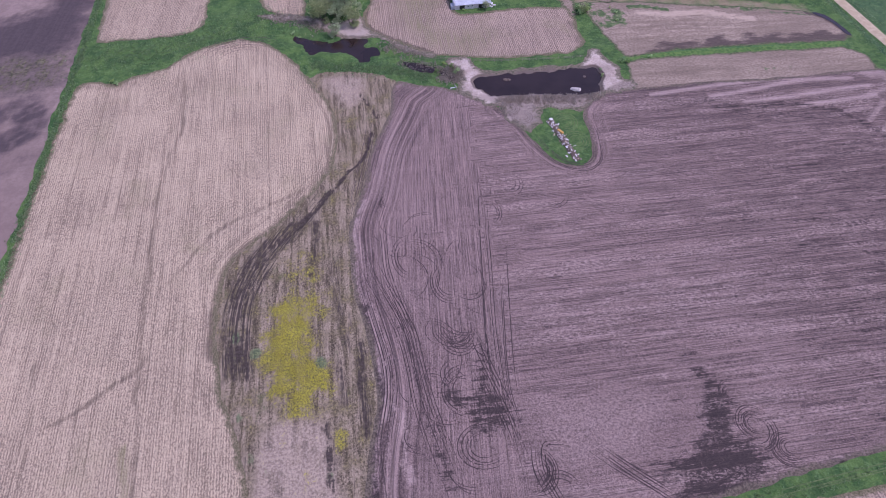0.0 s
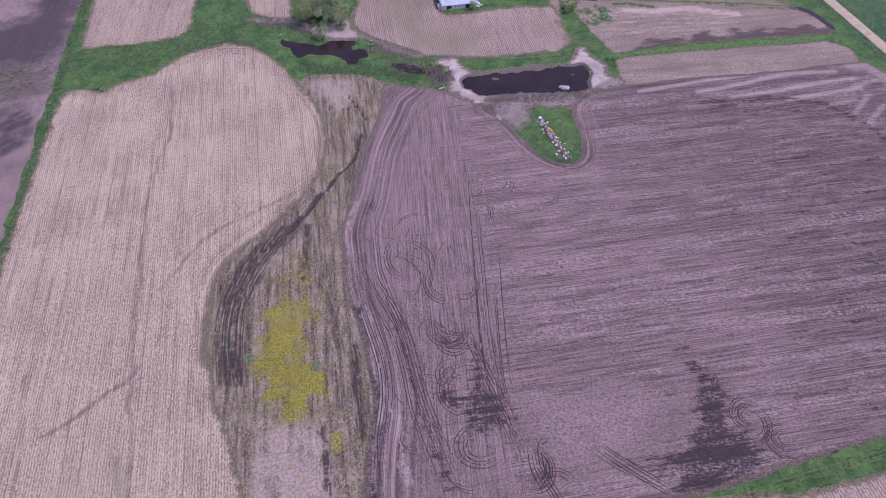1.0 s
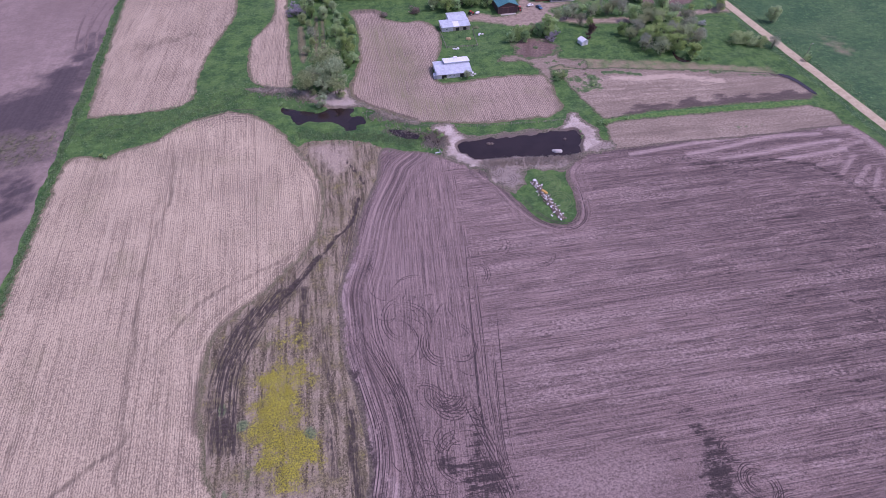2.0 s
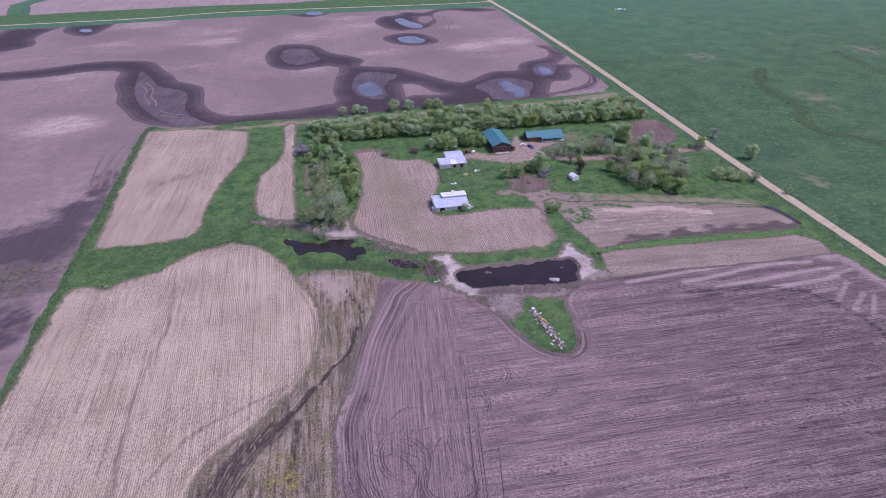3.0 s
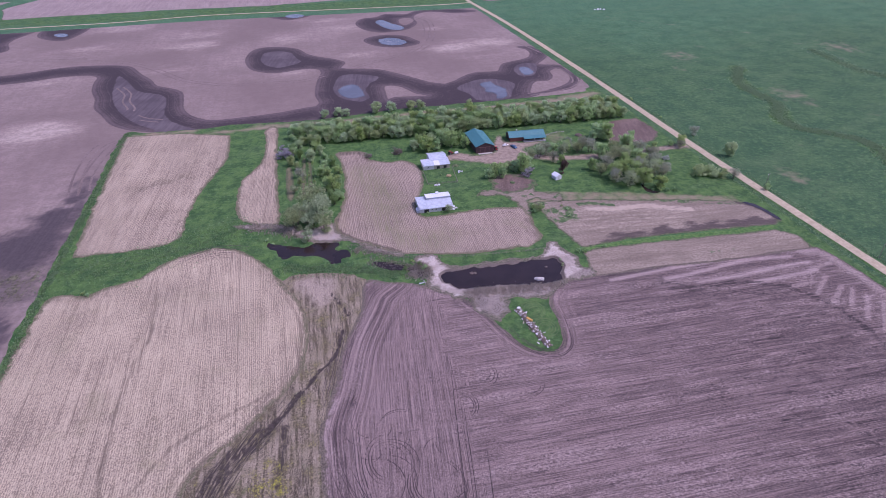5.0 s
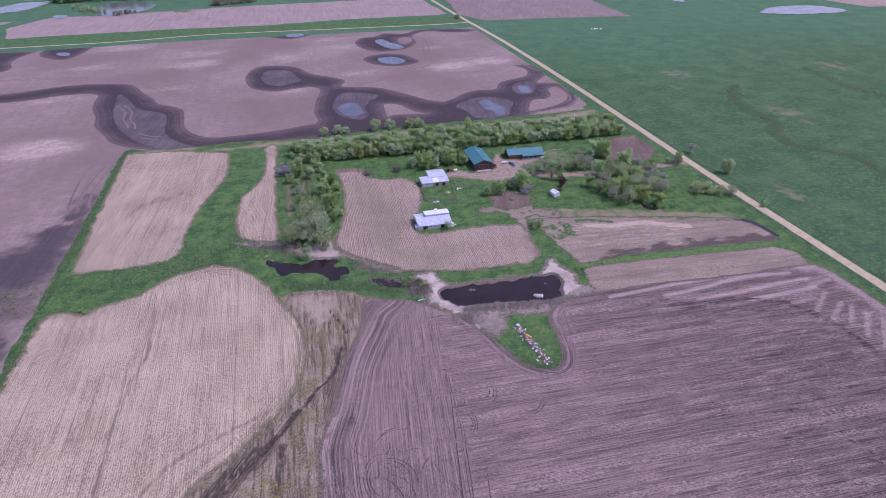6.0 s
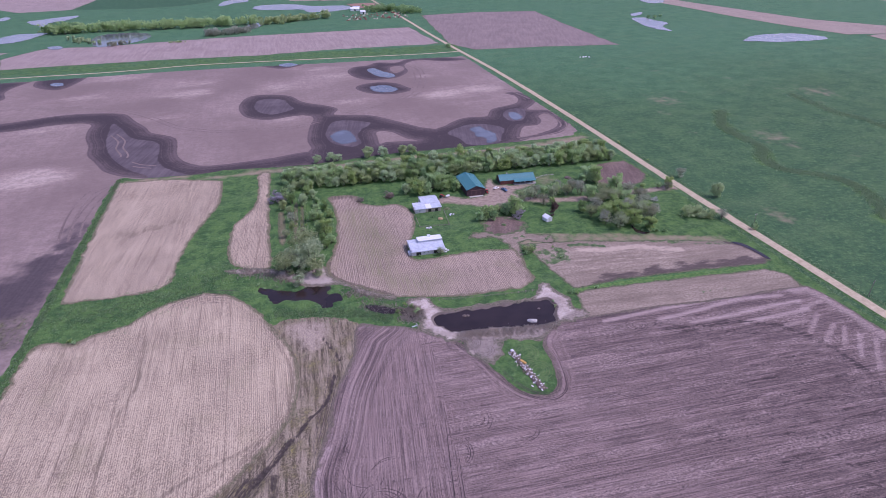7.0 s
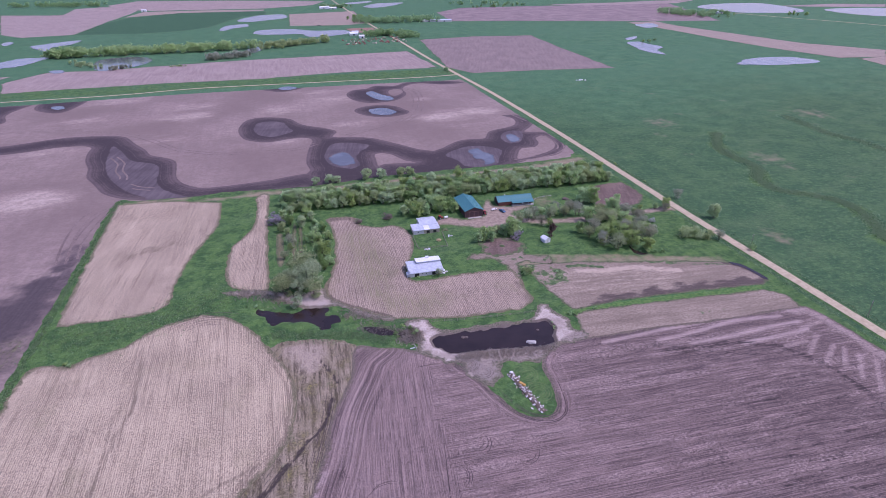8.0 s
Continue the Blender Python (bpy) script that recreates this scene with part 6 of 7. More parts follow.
def ribbed(a, b, c, d, pitch=0.9, rib=0.06):
    """Sheet-metal roof slope: slab with standing ribs running from edge ab to edge dc."""
    bm = bmesh.new()
    slab(bm, a, b, c, d, 0.1)
    a, b, c, d = (Vector(p) for p in (a, b, c, d))
    n = max(2, int((b - a).length / pitch))
    up = (b - a).cross(d - a).normalized() * rib
    if up.z < 0:
        up = -up
    for k in range(n + 1):
        u = k / n
        p, q, s = a.lerp(b, u), d.lerp(c, u), (b - a).normalized() * 0.03
        w = [bm.verts.new(x) for x in (p - s, p + s, q + s, q - s, p - s + up, p + s + up, q + s + up, q - s + up)]
        for f in ((4, 5, 6, 7), (0, 1, 5, 4), (1, 2, 6, 5), (2, 3, 7, 6), (3, 0, 4, 7)):
            bm.faces.new([w[i] for i in f])
    return bm


def gable_walls(x0, x1, y0, y1, eave, ridge, along="y"):
    """Four walls with thickness under a gable; the ridge runs along that axis."""
    bm = bmesh.new()
    t = 0.15
    if along == "y":
        box(bm, x0, x0 + t, y0, y1, -0.2, eave)
        box(bm, x1 - t, x1, y0, y1, -0.2, eave)
        xm = (x0 + x1) / 2
        for y in (y0, y1 - t):
            p = [(x0 + t, -0.2), (x1 - t, -0.2), (x1 - t, eave), (xm, ridge), (x0 + t, eave)]
            f, g = [bm.verts.new((a, y, b)) for a, b in p], [bm.verts.new((a, y + t, b)) for a, b in p]
            bm.faces.new(f), bm.faces.new(g[::-1])
            for k in range(5):
                bm.faces.new((f[k], g[k], g[(k + 1) % 5], f[(k + 1) % 5]))
    else:
        box(bm, x0, x1, y0, y0 + t, -0.2, eave)
        box(bm, x0, x1, y1 - t, y1, -0.2, eave)
        ym = (y0 + y1) / 2
        for x in (x0, x1 - t):
            p = [(y0 + t, -0.2), (y1 - t, -0.2), (y1 - t, eave), (ym, ridge), (y0 + t, eave)]
            f, g = [bm.verts.new((x, a, b)) for a, b in p], [bm.verts.new((x + t, a, b)) for a, b in p]
            bm.faces.new(f), bm.faces.new(g[::-1])
            for k in range(5):
                bm.faces.new((f[k], g[k], g[(k + 1) % 5], f[(k + 1) % 5]))
    return bm


M_TEAL = paint("teal_roof_metal", (0.055, 0.2, 0.21), 0.45, 0.0, 0.12)
M_MAROON = paint("maroon_siding", (0.075, 0.042, 0.045), 0.6, 0.0, 0.2)
M_BRICKRED = paint("brick_red_siding", (0.2, 0.075, 0.055), 0.7, 0.0, 0.25)
M_BROWNTRIM = paint("brown_trim", (0.2, 0.11, 0.09), 0.6, 0.0, 0.2)
M_TRIM = paint("white_trim", (0.7, 0.7, 0.7), 0.5, 0.0, 0.1)
M_TIN = paint("galvanised_sheet", (0.49, 0.535, 0.585), 0.45, 0.15, 0.16, 0.6)
M_TINB = paint("bright_sheet", (0.74, 0.76, 0.78), 0.4, 0.1, 0.12)
M_WHITEW = paint("weathered_white_boards", (0.55, 0.55, 0.54), 0.75, 0.0, 0.2)
M_BEIGE = paint("beige_boards", (0.42, 0.37, 0.28), 0.75, 0.0, 0.2)
M_DARK = paint("near_black", (0.03, 0.028, 0.028), 0.5, 0.0, 0.2)
M_GLASS = paint("window_glass", (0.05, 0.06, 0.07), 0.1, 0.0, 0.1)
M_WOOD = paint("grey_weathered_wood", (0.22, 0.19, 0.16), 0.85, 0.0, 0.3)
M_CONC = paint("concrete", (0.4, 0.38, 0.35), 0.85, 0.0, 0.15)


def place(root, x, y, turn=0.0):
    root.matrix_basis = pose(x, y, ground_z(x, y) + 0.05, 0, 0, turn)
    return root


def green_barn():
    b = new("barn")
    w, l, e, r, o = 12.6, 25.5, 4.6, 7.0, 0.45
    part("walls", gable_walls(0, w, 0, l, e, r, "y"), M_MAROON, b)
    k = (r - e) / (w / 2)
    roof = part("roof", ribbed((-o, -o, e - o * k + 0.15), (-o, l + o, e - o * k + 0.15), (w / 2, l + o, r + 0.15), (w / 2, -o, r + 0.15)), M_TEAL, b, "teal ribbed metal roof")
    part("roof", ribbed((w + o, -o, e - o * k + 0.15), (w + o, l + o, e - o * k + 0.15), (w / 2, l + o, r + 0.15), (w / 2, -o, r + 0.15)), M_TEAL, b, "teal ribbed metal roof")
    part("ridge_cap", boxes((w / 2 - 0.25, w / 2 + 0.25, -o, l + o, r + 0.13, r + 0.25)), M_TEAL, roof)
    for x in (w / 2 - 3.3, w / 2 + 0.08):
        d = part("sliding_door", boxes((x, x + 3.2, -0.14, -0.04, 0, 3.9)), M_MAROON, b)
        part("door_trim", boxes((x, x + 0.14, -0.19, -0.14, 0, 3.9), (x + 3.06, x + 3.2, -0.19, -0.14, 0, 3.9), (x + 0.14, x + 3.06, -0.19, -0.14, 3.76, 3.9), (x + 0.14, x + 3.06, -0.19, -0.14, 0, 0.14)), M_BROWNTRIM, d)
    part("door_rail", boxes((w / 2 - 4.2, w / 2 + 4.2, -0.2, -0.02, 3.95, 4.08)), M_BROWNTRIM, b)
    for x in (0.02, w - 0.16):
        part("corner_trim", boxes((x, x + 0.14, -0.05, -0.003, 0, e)), M_BROWNTRIM, b)
    part("concrete_apron", boxes((1.5, w - 1.5, -2.2, -0.25, -0.15, 0.06)), M_CONC, b)
    for y in (5, 12, 19):
        wd = part("window", boxes((w, w + 0.06, y, y + 1.4, 1.5, 2.5)), M_TRIM, b)
        part("pane", boxes((w + 0.06, w + 0.08, y + 0.1, y + 1.3, 1.6, 2.4)), M_GLASS, wd)
    return tagged(place(b, 109, 343.5, 0), "tall maroon pole barn with teal metal roof", "barn")


def green_house():
    h = new("farmhouse")
    w, l, e, r, o = 25.0, 9.5, 3.0, 5.4, 0.5
    part("walls", gable_walls(0, w, 0, l, e, r, "x"), M_MAROON, h)
    k = (r - e) / (l / 2)
    part("roof", ribbed((-o, -o, e - o * k + 0.15), (w + o, -o, e - o * k + 0.15), (w + o, l / 2, r + 0.15), (-o, l / 2, r + 0.15)), M_TEAL, h, "teal ribbed metal roof")
    part("roof", ribbed((-o, l + o, e - o * k + 0.15), (w + o, l + o, e - o * k + 0.15), (w + o, l / 2, r + 0.15), (-o, l / 2, r + 0.15)), M_TEAL, h, "teal ribbed metal roof")
    part("ridge_cap", boxes((-o, w + o, l / 2 - 0.25, l / 2 + 0.25, r + 0.13, r + 0.25)), M_TEAL, h)
    porch = part("porch_roof", ribbed((9.5, -3.2, 2.5), (w + o, -3.2, 2.5), (w + o, 0.3, 3.35), (9.5, 0.3, 3.35)), M_TEAL, h)
    for x in (9.8, 13.5, 17.3, 21.2, w):
        part("porch_post", boxes((x, x + 0.15, -3.0, -2.85, 0, 2.35)), M_TRIM, porch)
    part("porch_deck", boxes((9.5, w + 0.4, -3.2, -0.02, -0.1, 0.25)), M_CONC, h)
    part("garage_front", boxes((0.2, 9.2, -0.12, -0.01, 0, 2.9)), M_BRICKRED, h, "brick-red garage front")
    for x in (0.8, 5.2):
        g = part("garage_door", boxes((x, x + 3.6, -0.2, -0.121, 0, 2.4)), M_BRICKRED, h)
        for z in (0.6, 1.2, 1.8):
            part("groove", boxes((x, x + 3.6, -0.215, -0.2, z, z + 0.04)), M_DARK, g)
    for x in (11, 15, 19.5, 22.5):
        wd = part("window", boxes((x, x + 1.5, -0.07, -0.005, 1.0, 2.2)), M_TRIM, h)
        part("pane", boxes((x + 0.1, x + 1.4, -0.09, -0.07, 1.1, 2.1)), M_GLASS, wd)
    d = part("front_door", boxes((17.4, 18.4, -0.08, -0.005, 0.25, 2.3)), M_TRIM, h)
    part("chimney", boxes((6.0, 6.7, 5.6, 6.3, 4.4, 6.2)), M_CONC, h)
    return tagged(place(h, 137.5, 356.5, -3), "low maroon house with teal metal roof and porch", "house")


def tin_barn():
    b = new("cattle_barn")
    w, l = 18.6, 13.0
    part("walls", boxes((0, w, 0, 0.15, -0.2, 2.5), (0, 0.15, 0.15, l, -0.2, 3.3), (w - 0.15, w, 0.15, l, -0.2, 3.3), (0.15, w - 0.15, l - 0.15, l, -0.2, 3.0)), M_WHITEW, b, "weathered white boards")
    part("roof", ribbed((-0.4, -0.5, 2.55), (w + 0.4, -0.5, 2.55), (w + 0.4, 7.6, 3.95), (-0.4, 7.6, 3.95), 1.0), M_TIN, b, "grey galvanised sheet roof")
    part("roof", ribbed((-0.4, 7.6, 3.95), (5.2, 7.6, 3.95), (5.2, l + 0.4, 3.1), (-0.4, l + 0.4, 3.1), 1.0), M_TIN, b, "grey galvanised sheet roof")
    loft = part("clerestory", boxes((5.4, w + 0.1, 7.5, 7.65, 3.5, 4.9), (5.4, 5.55, 7.65, l, 3.3, 4.5), (w - 0.05, w + 0.1, 7.65, l, 3.3, 4.5), (5.55, w - 0.05, l, l + 0.15, 2.9, 4.2)), M_TIN, b)
    part("loft_roof", ribbed((5.1, 7.1, 5.05), (w + 0.5, 7.1, 5.05), (w + 0.5, l + 0.5, 4.35), (5.1, l + 0.5, 4.35), 1.0), M_TINB, loft)
    part("ventilator", boxes((11.5, 13.2, l - 1.2, l + 0.2, 4.5, 5.3)), M_TINB, loft)
    for x in (2.5, 12.4):
        # no openings cut: near-black panels stand in for the shade inside doorways
        part("doorway", boxes((x, x + 2.6, -0.04, -0.005, 0, 2.0)), M_DARK, b, "dark panel painted as a shaded doorway")
    for x in (6.5, 8.7, 16.2):
        wd = part("window", boxes((x, x + 0.9, -0.05, -0.005, 1.1, 1.9)), M_TRIM, b)
        part("pane", boxes((x + 0.1, x + 0.8, -0.07, -0.05, 1.2, 1.8)), M_GLASS, wd)
    part("lean_to", boxes((-1.6, -0.02, 0.5, 4.0, -0.1, 1.7)), M_TIN, b)
    return tagged(place(b, 55.8, 274.6, -1), "long low cattle barn with grey tin roof", "barn")


def sheep_barn():
    b = new("livestock_shed")
    part("walls", boxes((0, 17, 0, 0.15, -0.2, 2.7), (0, 0.15, 0.15, 7.5, -0.2, 3.3), (16.85, 17, 0.15, 7.5, -0.2, 3.3), (0.15, 16.85, 7.35, 7.5, -0.2, 3.3)), M_BEIGE, b, "beige weathered boards")
    part("white_front", boxes((0.02, 6.8, -0.05, -0.004, 0, 2.65)), M_WHITEW, b, "pale painted boards")
    part("roof", ribbed((-0.4, -0.5, 2.8), (7.2, -0.5, 2.8), (7.2, 7.7, 3.9), (-0.4, 7.7, 3.9), 1.0), M_TIN, b, "grey galvanised sheet roof")
    part("roof", ribbed((7.2, -0.5, 2.8), (10.8, -0.5, 2.8), (10.8, 5.2, 3.55), (7.2, 5.2, 3.55), 1.0), M_TINB, b, "bright new sheet patch")
    part("roof", ribbed((10.8, -0.5, 2.8), (17.4, -0.5, 2.8), (17.4, 7.7, 3.9), (10.8, 7.7, 3.9), 1.0), M_TIN, b, "grey galvanised sheet roof")
    rear = part("rear_wing", boxes((5.8, 16.5, 7.6, 16.0, -0.2, 3.8)), M_WHITEW, b)
    part("wing_roof", ribbed((5.4, 5.2, 3.75), (16.9, 5.2, 3.75), (16.9, 11.0, 5.0), (5.4, 11.0, 5.0), 1.0), M_TIN, rear)
    part("wing_roof", ribbed((5.4, 16.5, 3.95), (16.9, 16.5, 3.95), (16.9, 11.0, 5.0), (5.4, 11.0, 5.0), 1.0), M_TIN, rear)
    for x in (8.5, 13):
        # doorway shade given by near-black panels on the closed wall
        part("doorway", boxes((x, x + 2.0, -0.03, -0.005, 0, 1.9)), M_DARK, b, "dark panel painted as a shaded doorway")
    wd = part("window", boxes((2.5, 3.5, -0.09, -0.055, 1.1, 1.9)), M_TRIM, b)
    part("pane", boxes((2.6, 3.4, -0.11, -0.09, 1.2, 1.8)), M_GLASS, wd)
    return tagged(place(b, 69.6, 327.2, 0), "patched tin-roofed livestock shed with rear wing", "shed")


def little_shed():
    s = new("garden_shed")
    w, l, e, r = 4.0, 4.6, 2.2, 3.3
    part("walls", gable_walls(0, w, 0, l, e, r, "y"), M_TRIM, s)
    k = (r - e) / (w / 2)
    part("roof", ribbed((-0.3, -0.3, e - 0.3 * k + 0.1), (-0.3, l + 0.3, e - 0.3 * k + 0.1), (w / 2, l + 0.3, r + 0.1), (w / 2, -0.3, r + 0.1)), M_TINB, s)
    part("roof", ribbed((w + 0.3, -0.3, e - 0.3 * k + 0.1), (w + 0.3, l + 0.3, e - 0.3 * k + 0.1), (w / 2, l + 0.3, r + 0.1), (w / 2, -0.3, r + 0.1)), M_TINB, s)
    part("door", boxes((1.4, 2.6, -0.05, -0.005, 0, 1.9)), M_WHITEW, s)
    return tagged(place(s, 144.6, 293.2, 12), "small white garden shed on the lawn", "shed")


green_barn()
green_house()
tin_barn()
sheep_barn()
little_shed()


def far_house(x, y, w, l, e, r, wall, roof, label, turn=0):
    h = new("farm_building")
    part("walls", gable_walls(0, w, 0, l, e, r, "x"), wall, h)
    for s in (0, 1):
        y0, y1 = (-0.4, l / 2) if s == 0 else (l + 0.4, l / 2)
        part("roof", ribbed((-0.4, y0, e), (w + 0.4, y0, e), (w + 0.4, y1, r + 0.15), (-0.4, y1, r + 0.15), 2.0), roof, h)
    part("door", boxes((w * 0.4, w * 0.4 + 3, -0.08, -0.01, 0, e * 0.8)), M_DARK, h)
    return tagged(place(h, x, y, turn), label, "farm building", "distant farm buildings")


for q in ((159, 1338, 18, 12, 4, 7, M_TRIM, M_TINB), (173, 1288, 10, 14, 4, 6, M_TRIM, M_TINB), (169, 1376, 14, 9, 3, 5, M_WHITEW, M_TIN), (152, 2037, 30, 12, 5, 8, M_TRIM, M_TINB), (181, 2014, 22, 12, 4, 7, M_WHITEW, M_TINB), (-389, 2139, 14, 10, 4, 6, M_TRIM, M_TRIM), (1207, 1488, 26, 12, 4, 7, M_TRIM, M_TIN), (374, 1552, 34, 12, 4, 6, M_WHITEW, M_TIN), (410, 1540, 36, 12, 4, 6, M_WHITEW, M_TIN)):
    far_house(*q, "distant white farm building with metal roof")


def scrap_yard(name, x0, x1, y0, y1, count, mat, label, seed):
    """Old machinery and scrap standing about a far farmstead: low uneven wedges and boxes."""
    rng = random.Random(seed)
    bm = bmesh.new()
    for k in range(count):
        x, y, w, l, h = rng.uniform(x0, x1), rng.uniform(y0, y1), rng.uniform(1.5, 4), rng.uniform(2, 7), rng.uniform(1.0, 2.6)
        m = pose(x, y, 0.05, 0, 0, rng.uniform(0, 180))
        low = [bm.verts.new(m @ Vector((a * w / 2, b * l / 2, 0))) for a, b in ((-1, -1), (1, -1), (1, 1), (-1, 1))]
        top = [bm.verts.new(m @ Vector((a * w / 2 * 0.8, b * l / 2 * 0.7, h * (1 if b < 0 else 0.6)))) for a, b in ((-1, -1), (1, -1), (1, 1), (-1, 1))]
        bm.faces.new(top)
        for i in range(4):
            bm.faces.new((low[i], low[(i + 1) % 4], top[(i + 1) % 4], top[i]))
    me = bpy.data.meshes.new(name)
    bm.to_mesh(me)
    bm.free()
    me.materials.append(mat)
    return tagged(new(name, me), label, "scrap", kind="stuff")


scrap_yard("old_machinery", 133, 255, 1194, 1284, 44, M_BRICKRED, "rusty old machinery round a far farmstead", 3)
scrap_yard("scrap", 133, 255, 1194, 1284, 36, M_BEIGE, "pale scrap and old cars round a far farmstead", 4)


# ======== vehicles ========
M_BLUE = paint("blue_car_paint", (0.03, 0.12, 0.24), 0.3, 0.0, 0.08)
M_WHITECAR = paint("white_car_paint", (0.7, 0.68, 0.64), 0.3, 0.0, 0.08)
M_REDPAINT = paint("red_machine_paint", (0.35, 0.03, 0.03), 0.4, 0.0, 0.15)
M_TYRE = paint("tyre_rubber", (0.02, 0.02, 0.02), 0.85, 0.0, 0.1)
M_RIM = paint("rim_metal", (0.5, 0.5, 0.5), 0.35, 0.6, 0.1)


def prism(pts, y0, y1, bevel=0.06):
    """A side outline in x and z, pushed out along y, with softened edges."""
    bm = bmesh.new()
    a, b = [bm.verts.new((x, y0, z)) for x, z in pts], [bm.verts.new((x, y1, z)) for x, z in pts]
    n = len(pts)
    bm.faces.new(a), bm.faces.new(b[::-1])
    for k in range(n):
        bm.faces.new((a[k], b[k], b[(k + 1) % n], a[(k + 1) % n]))
    bmesh.ops.recalc_face_normals(bm, faces=bm.faces)
    if bevel:
        bmesh.ops.bevel(bm, geom=bm.edges[:], offset=bevel, segments=1, affect="EDGES")
    return bm


def wheel(parent, x, y, r, w):
    bm = bmesh.new()
    bmesh.ops.create_cone(bm, cap_ends=True, segments=16, radius1=r, radius2=r, depth=w, matrix=pose(x, y, r, 90, 0, 0))
    t = part("wheel", bm, M_TYRE, parent, "black tyre")
    bm = bmesh.new()
    bmesh.ops.create_cone(bm, cap_ends=True, segments=12, radius1=r * 0.55, radius2=r * 0.5, depth=w + 0.06, matrix=pose(x, y, r, 90, 0, 0))
    part("rim", bm, M_RIM, t)


def pickup(x, y, turn, mat, label):
    c = new("pickup_truck")
    part("body", prism([(-2.75, 0.45), (2.75, 0.45), (2.75, 0.95), (2.55, 1.08), (1.2, 1.15), (-2.75, 1.15)], -0.95, 0.95), mat, c)
    part("bed_floor", boxes((-2.65, -0.55, -0.8, 0.8, 1.15, 1.17)), M_DARK, c)
    part("cab", prism([(-0.5, 1.1), (1.35, 1.1), (0.75, 1.78), (-0.35, 1.8)], -0.82, 0.82), mat, c)
    part("windscreen", prism([(0.9, 1.2), (1.36, 1.18), (0.86, 1.7), (0.78, 1.7)], -0.7, 0.7, 0), M_GLASS, c)
    for s in (-0.84, 0.8):
        part("side_window", boxes((-0.3, 0.7, s, s + 0.04, 1.25, 1.65)), M_GLASS, c)
    for wx in (-1.75, 1.75):
        for wy in (-0.9, 0.9):
            wheel(c, wx, wy, 0.38, 0.26)
    for hy in (-0.75, 0.55):
        part("headlight", boxes((2.72, 2.78, hy, hy + 0.25, 0.75, 0.92)), M_TRIM, c)
    part("bumper", boxes((2.7, 2.88, -0.9, 0.9, 0.4, 0.6)), M_RIM, c)
    return tagged(place(c, x, y, turn), label, "pickup truck")


def car(x, y, turn, mat, label):
    c = new("car")
    part("body", prism([(-2.2, 0.35), (2.2, 0.35), (2.2, 0.75), (1.2, 0.92), (-2.2, 0.95)], -0.88, 0.88), mat, c)
    part("cabin", prism([(-1.6, 0.9), (1.1, 0.9), (0.5, 1.42), (-1.2, 1.44)], -0.76, 0.76), mat, c)
    part("windscreen", prism([(0.66, 0.98), (1.13, 0.96), (0.6, 1.36), (0.52, 1.36)], -0.66, 0.66, 0), M_GLASS, c)
    for s in (-0.79, 0.75):
        part("side_window", boxes((-1.1, 0.5, s, s + 0.04, 1.0, 1.34)), M_GLASS, c)
    for wx in (-1.4, 1.4):
        for wy in (-0.84, 0.84):
            wheel(c, wx, wy, 0.32, 0.2)
    return tagged(place(c, x, y, turn), label, "car")


def tractor(x, y, turn, label):
    c = new("tractor")
    part("hood", prism([(0.2, 0.7), (2.0, 0.7), (2.0, 1.35), (0.2, 1.5)], -0.35, 0.35), M_REDPAINT, c)
    part("cab", prism([(-1.1, 0.9), (0.25, 0.9), (0.15, 2.3), (-1.0, 2.35)], -0.6, 0.6), M_GLASS, c)
    part("cab_roof", boxes((-1.2, 0.35, -0.7, 0.7, 2.35, 2.5)), M_REDPAINT, c)
    part("axle", boxes((-0.8, -0.5, -0.9, 0.9, 0.6, 0.85)), M_DARK, c)
    for y0 in (-0.95, 0.95):
        wheel(c, -0.65, y0, 0.8, 0.4)
        wheel(c, 1.5, y0 * 0.8, 0.42, 0.28)
    return tagged(place(c, x, y, turn), label, "tractor")


pickup(136.8, 346.5, -75, M_BLUE, "blue pickup truck parked in the yard")
car(132.3, 350.6, 10, M_WHITECAR, "pale old car parked before the garage")
tractor(123.6, 345.6, -90, "red tractor beside the barn doors")
tractor(92.3, 346.4, 20, "small red tractor beside the livestock shed")


# ======== yard clutter ========
def tank(x, y, r, l, mat, label):
    t = new("storage_tank")
    bm = bmesh.new()
    bmesh.ops.create_cone(bm, cap_ends=True, segments=20, radius1=r, radius2=r, depth=l, matrix=pose(0, 0, r + 0.25, 0, 90, 0))
    bmesh.ops.bevel(bm, geom=[e for e in bm.edges if len(e.link_faces) == 2 and abs(e.calc_face_angle(0)) > 1.2], offset=0.12, segments=2, affect="EDGES")
    part("drum", bm, mat, t)
    for q in (-l * 0.3, l * 0.3):
        part("cradle", boxes((q - 0.1, q + 0.1, -r * 0.7, r * 0.7, 0, 0.4)), M_WOOD, t)
    return tagged(place(t, x, y, 15), label, "tank")


tank(96.2, 346.2, 0.75, 2.6, M_TRIM, "white fuel tank on a wooden cradle")


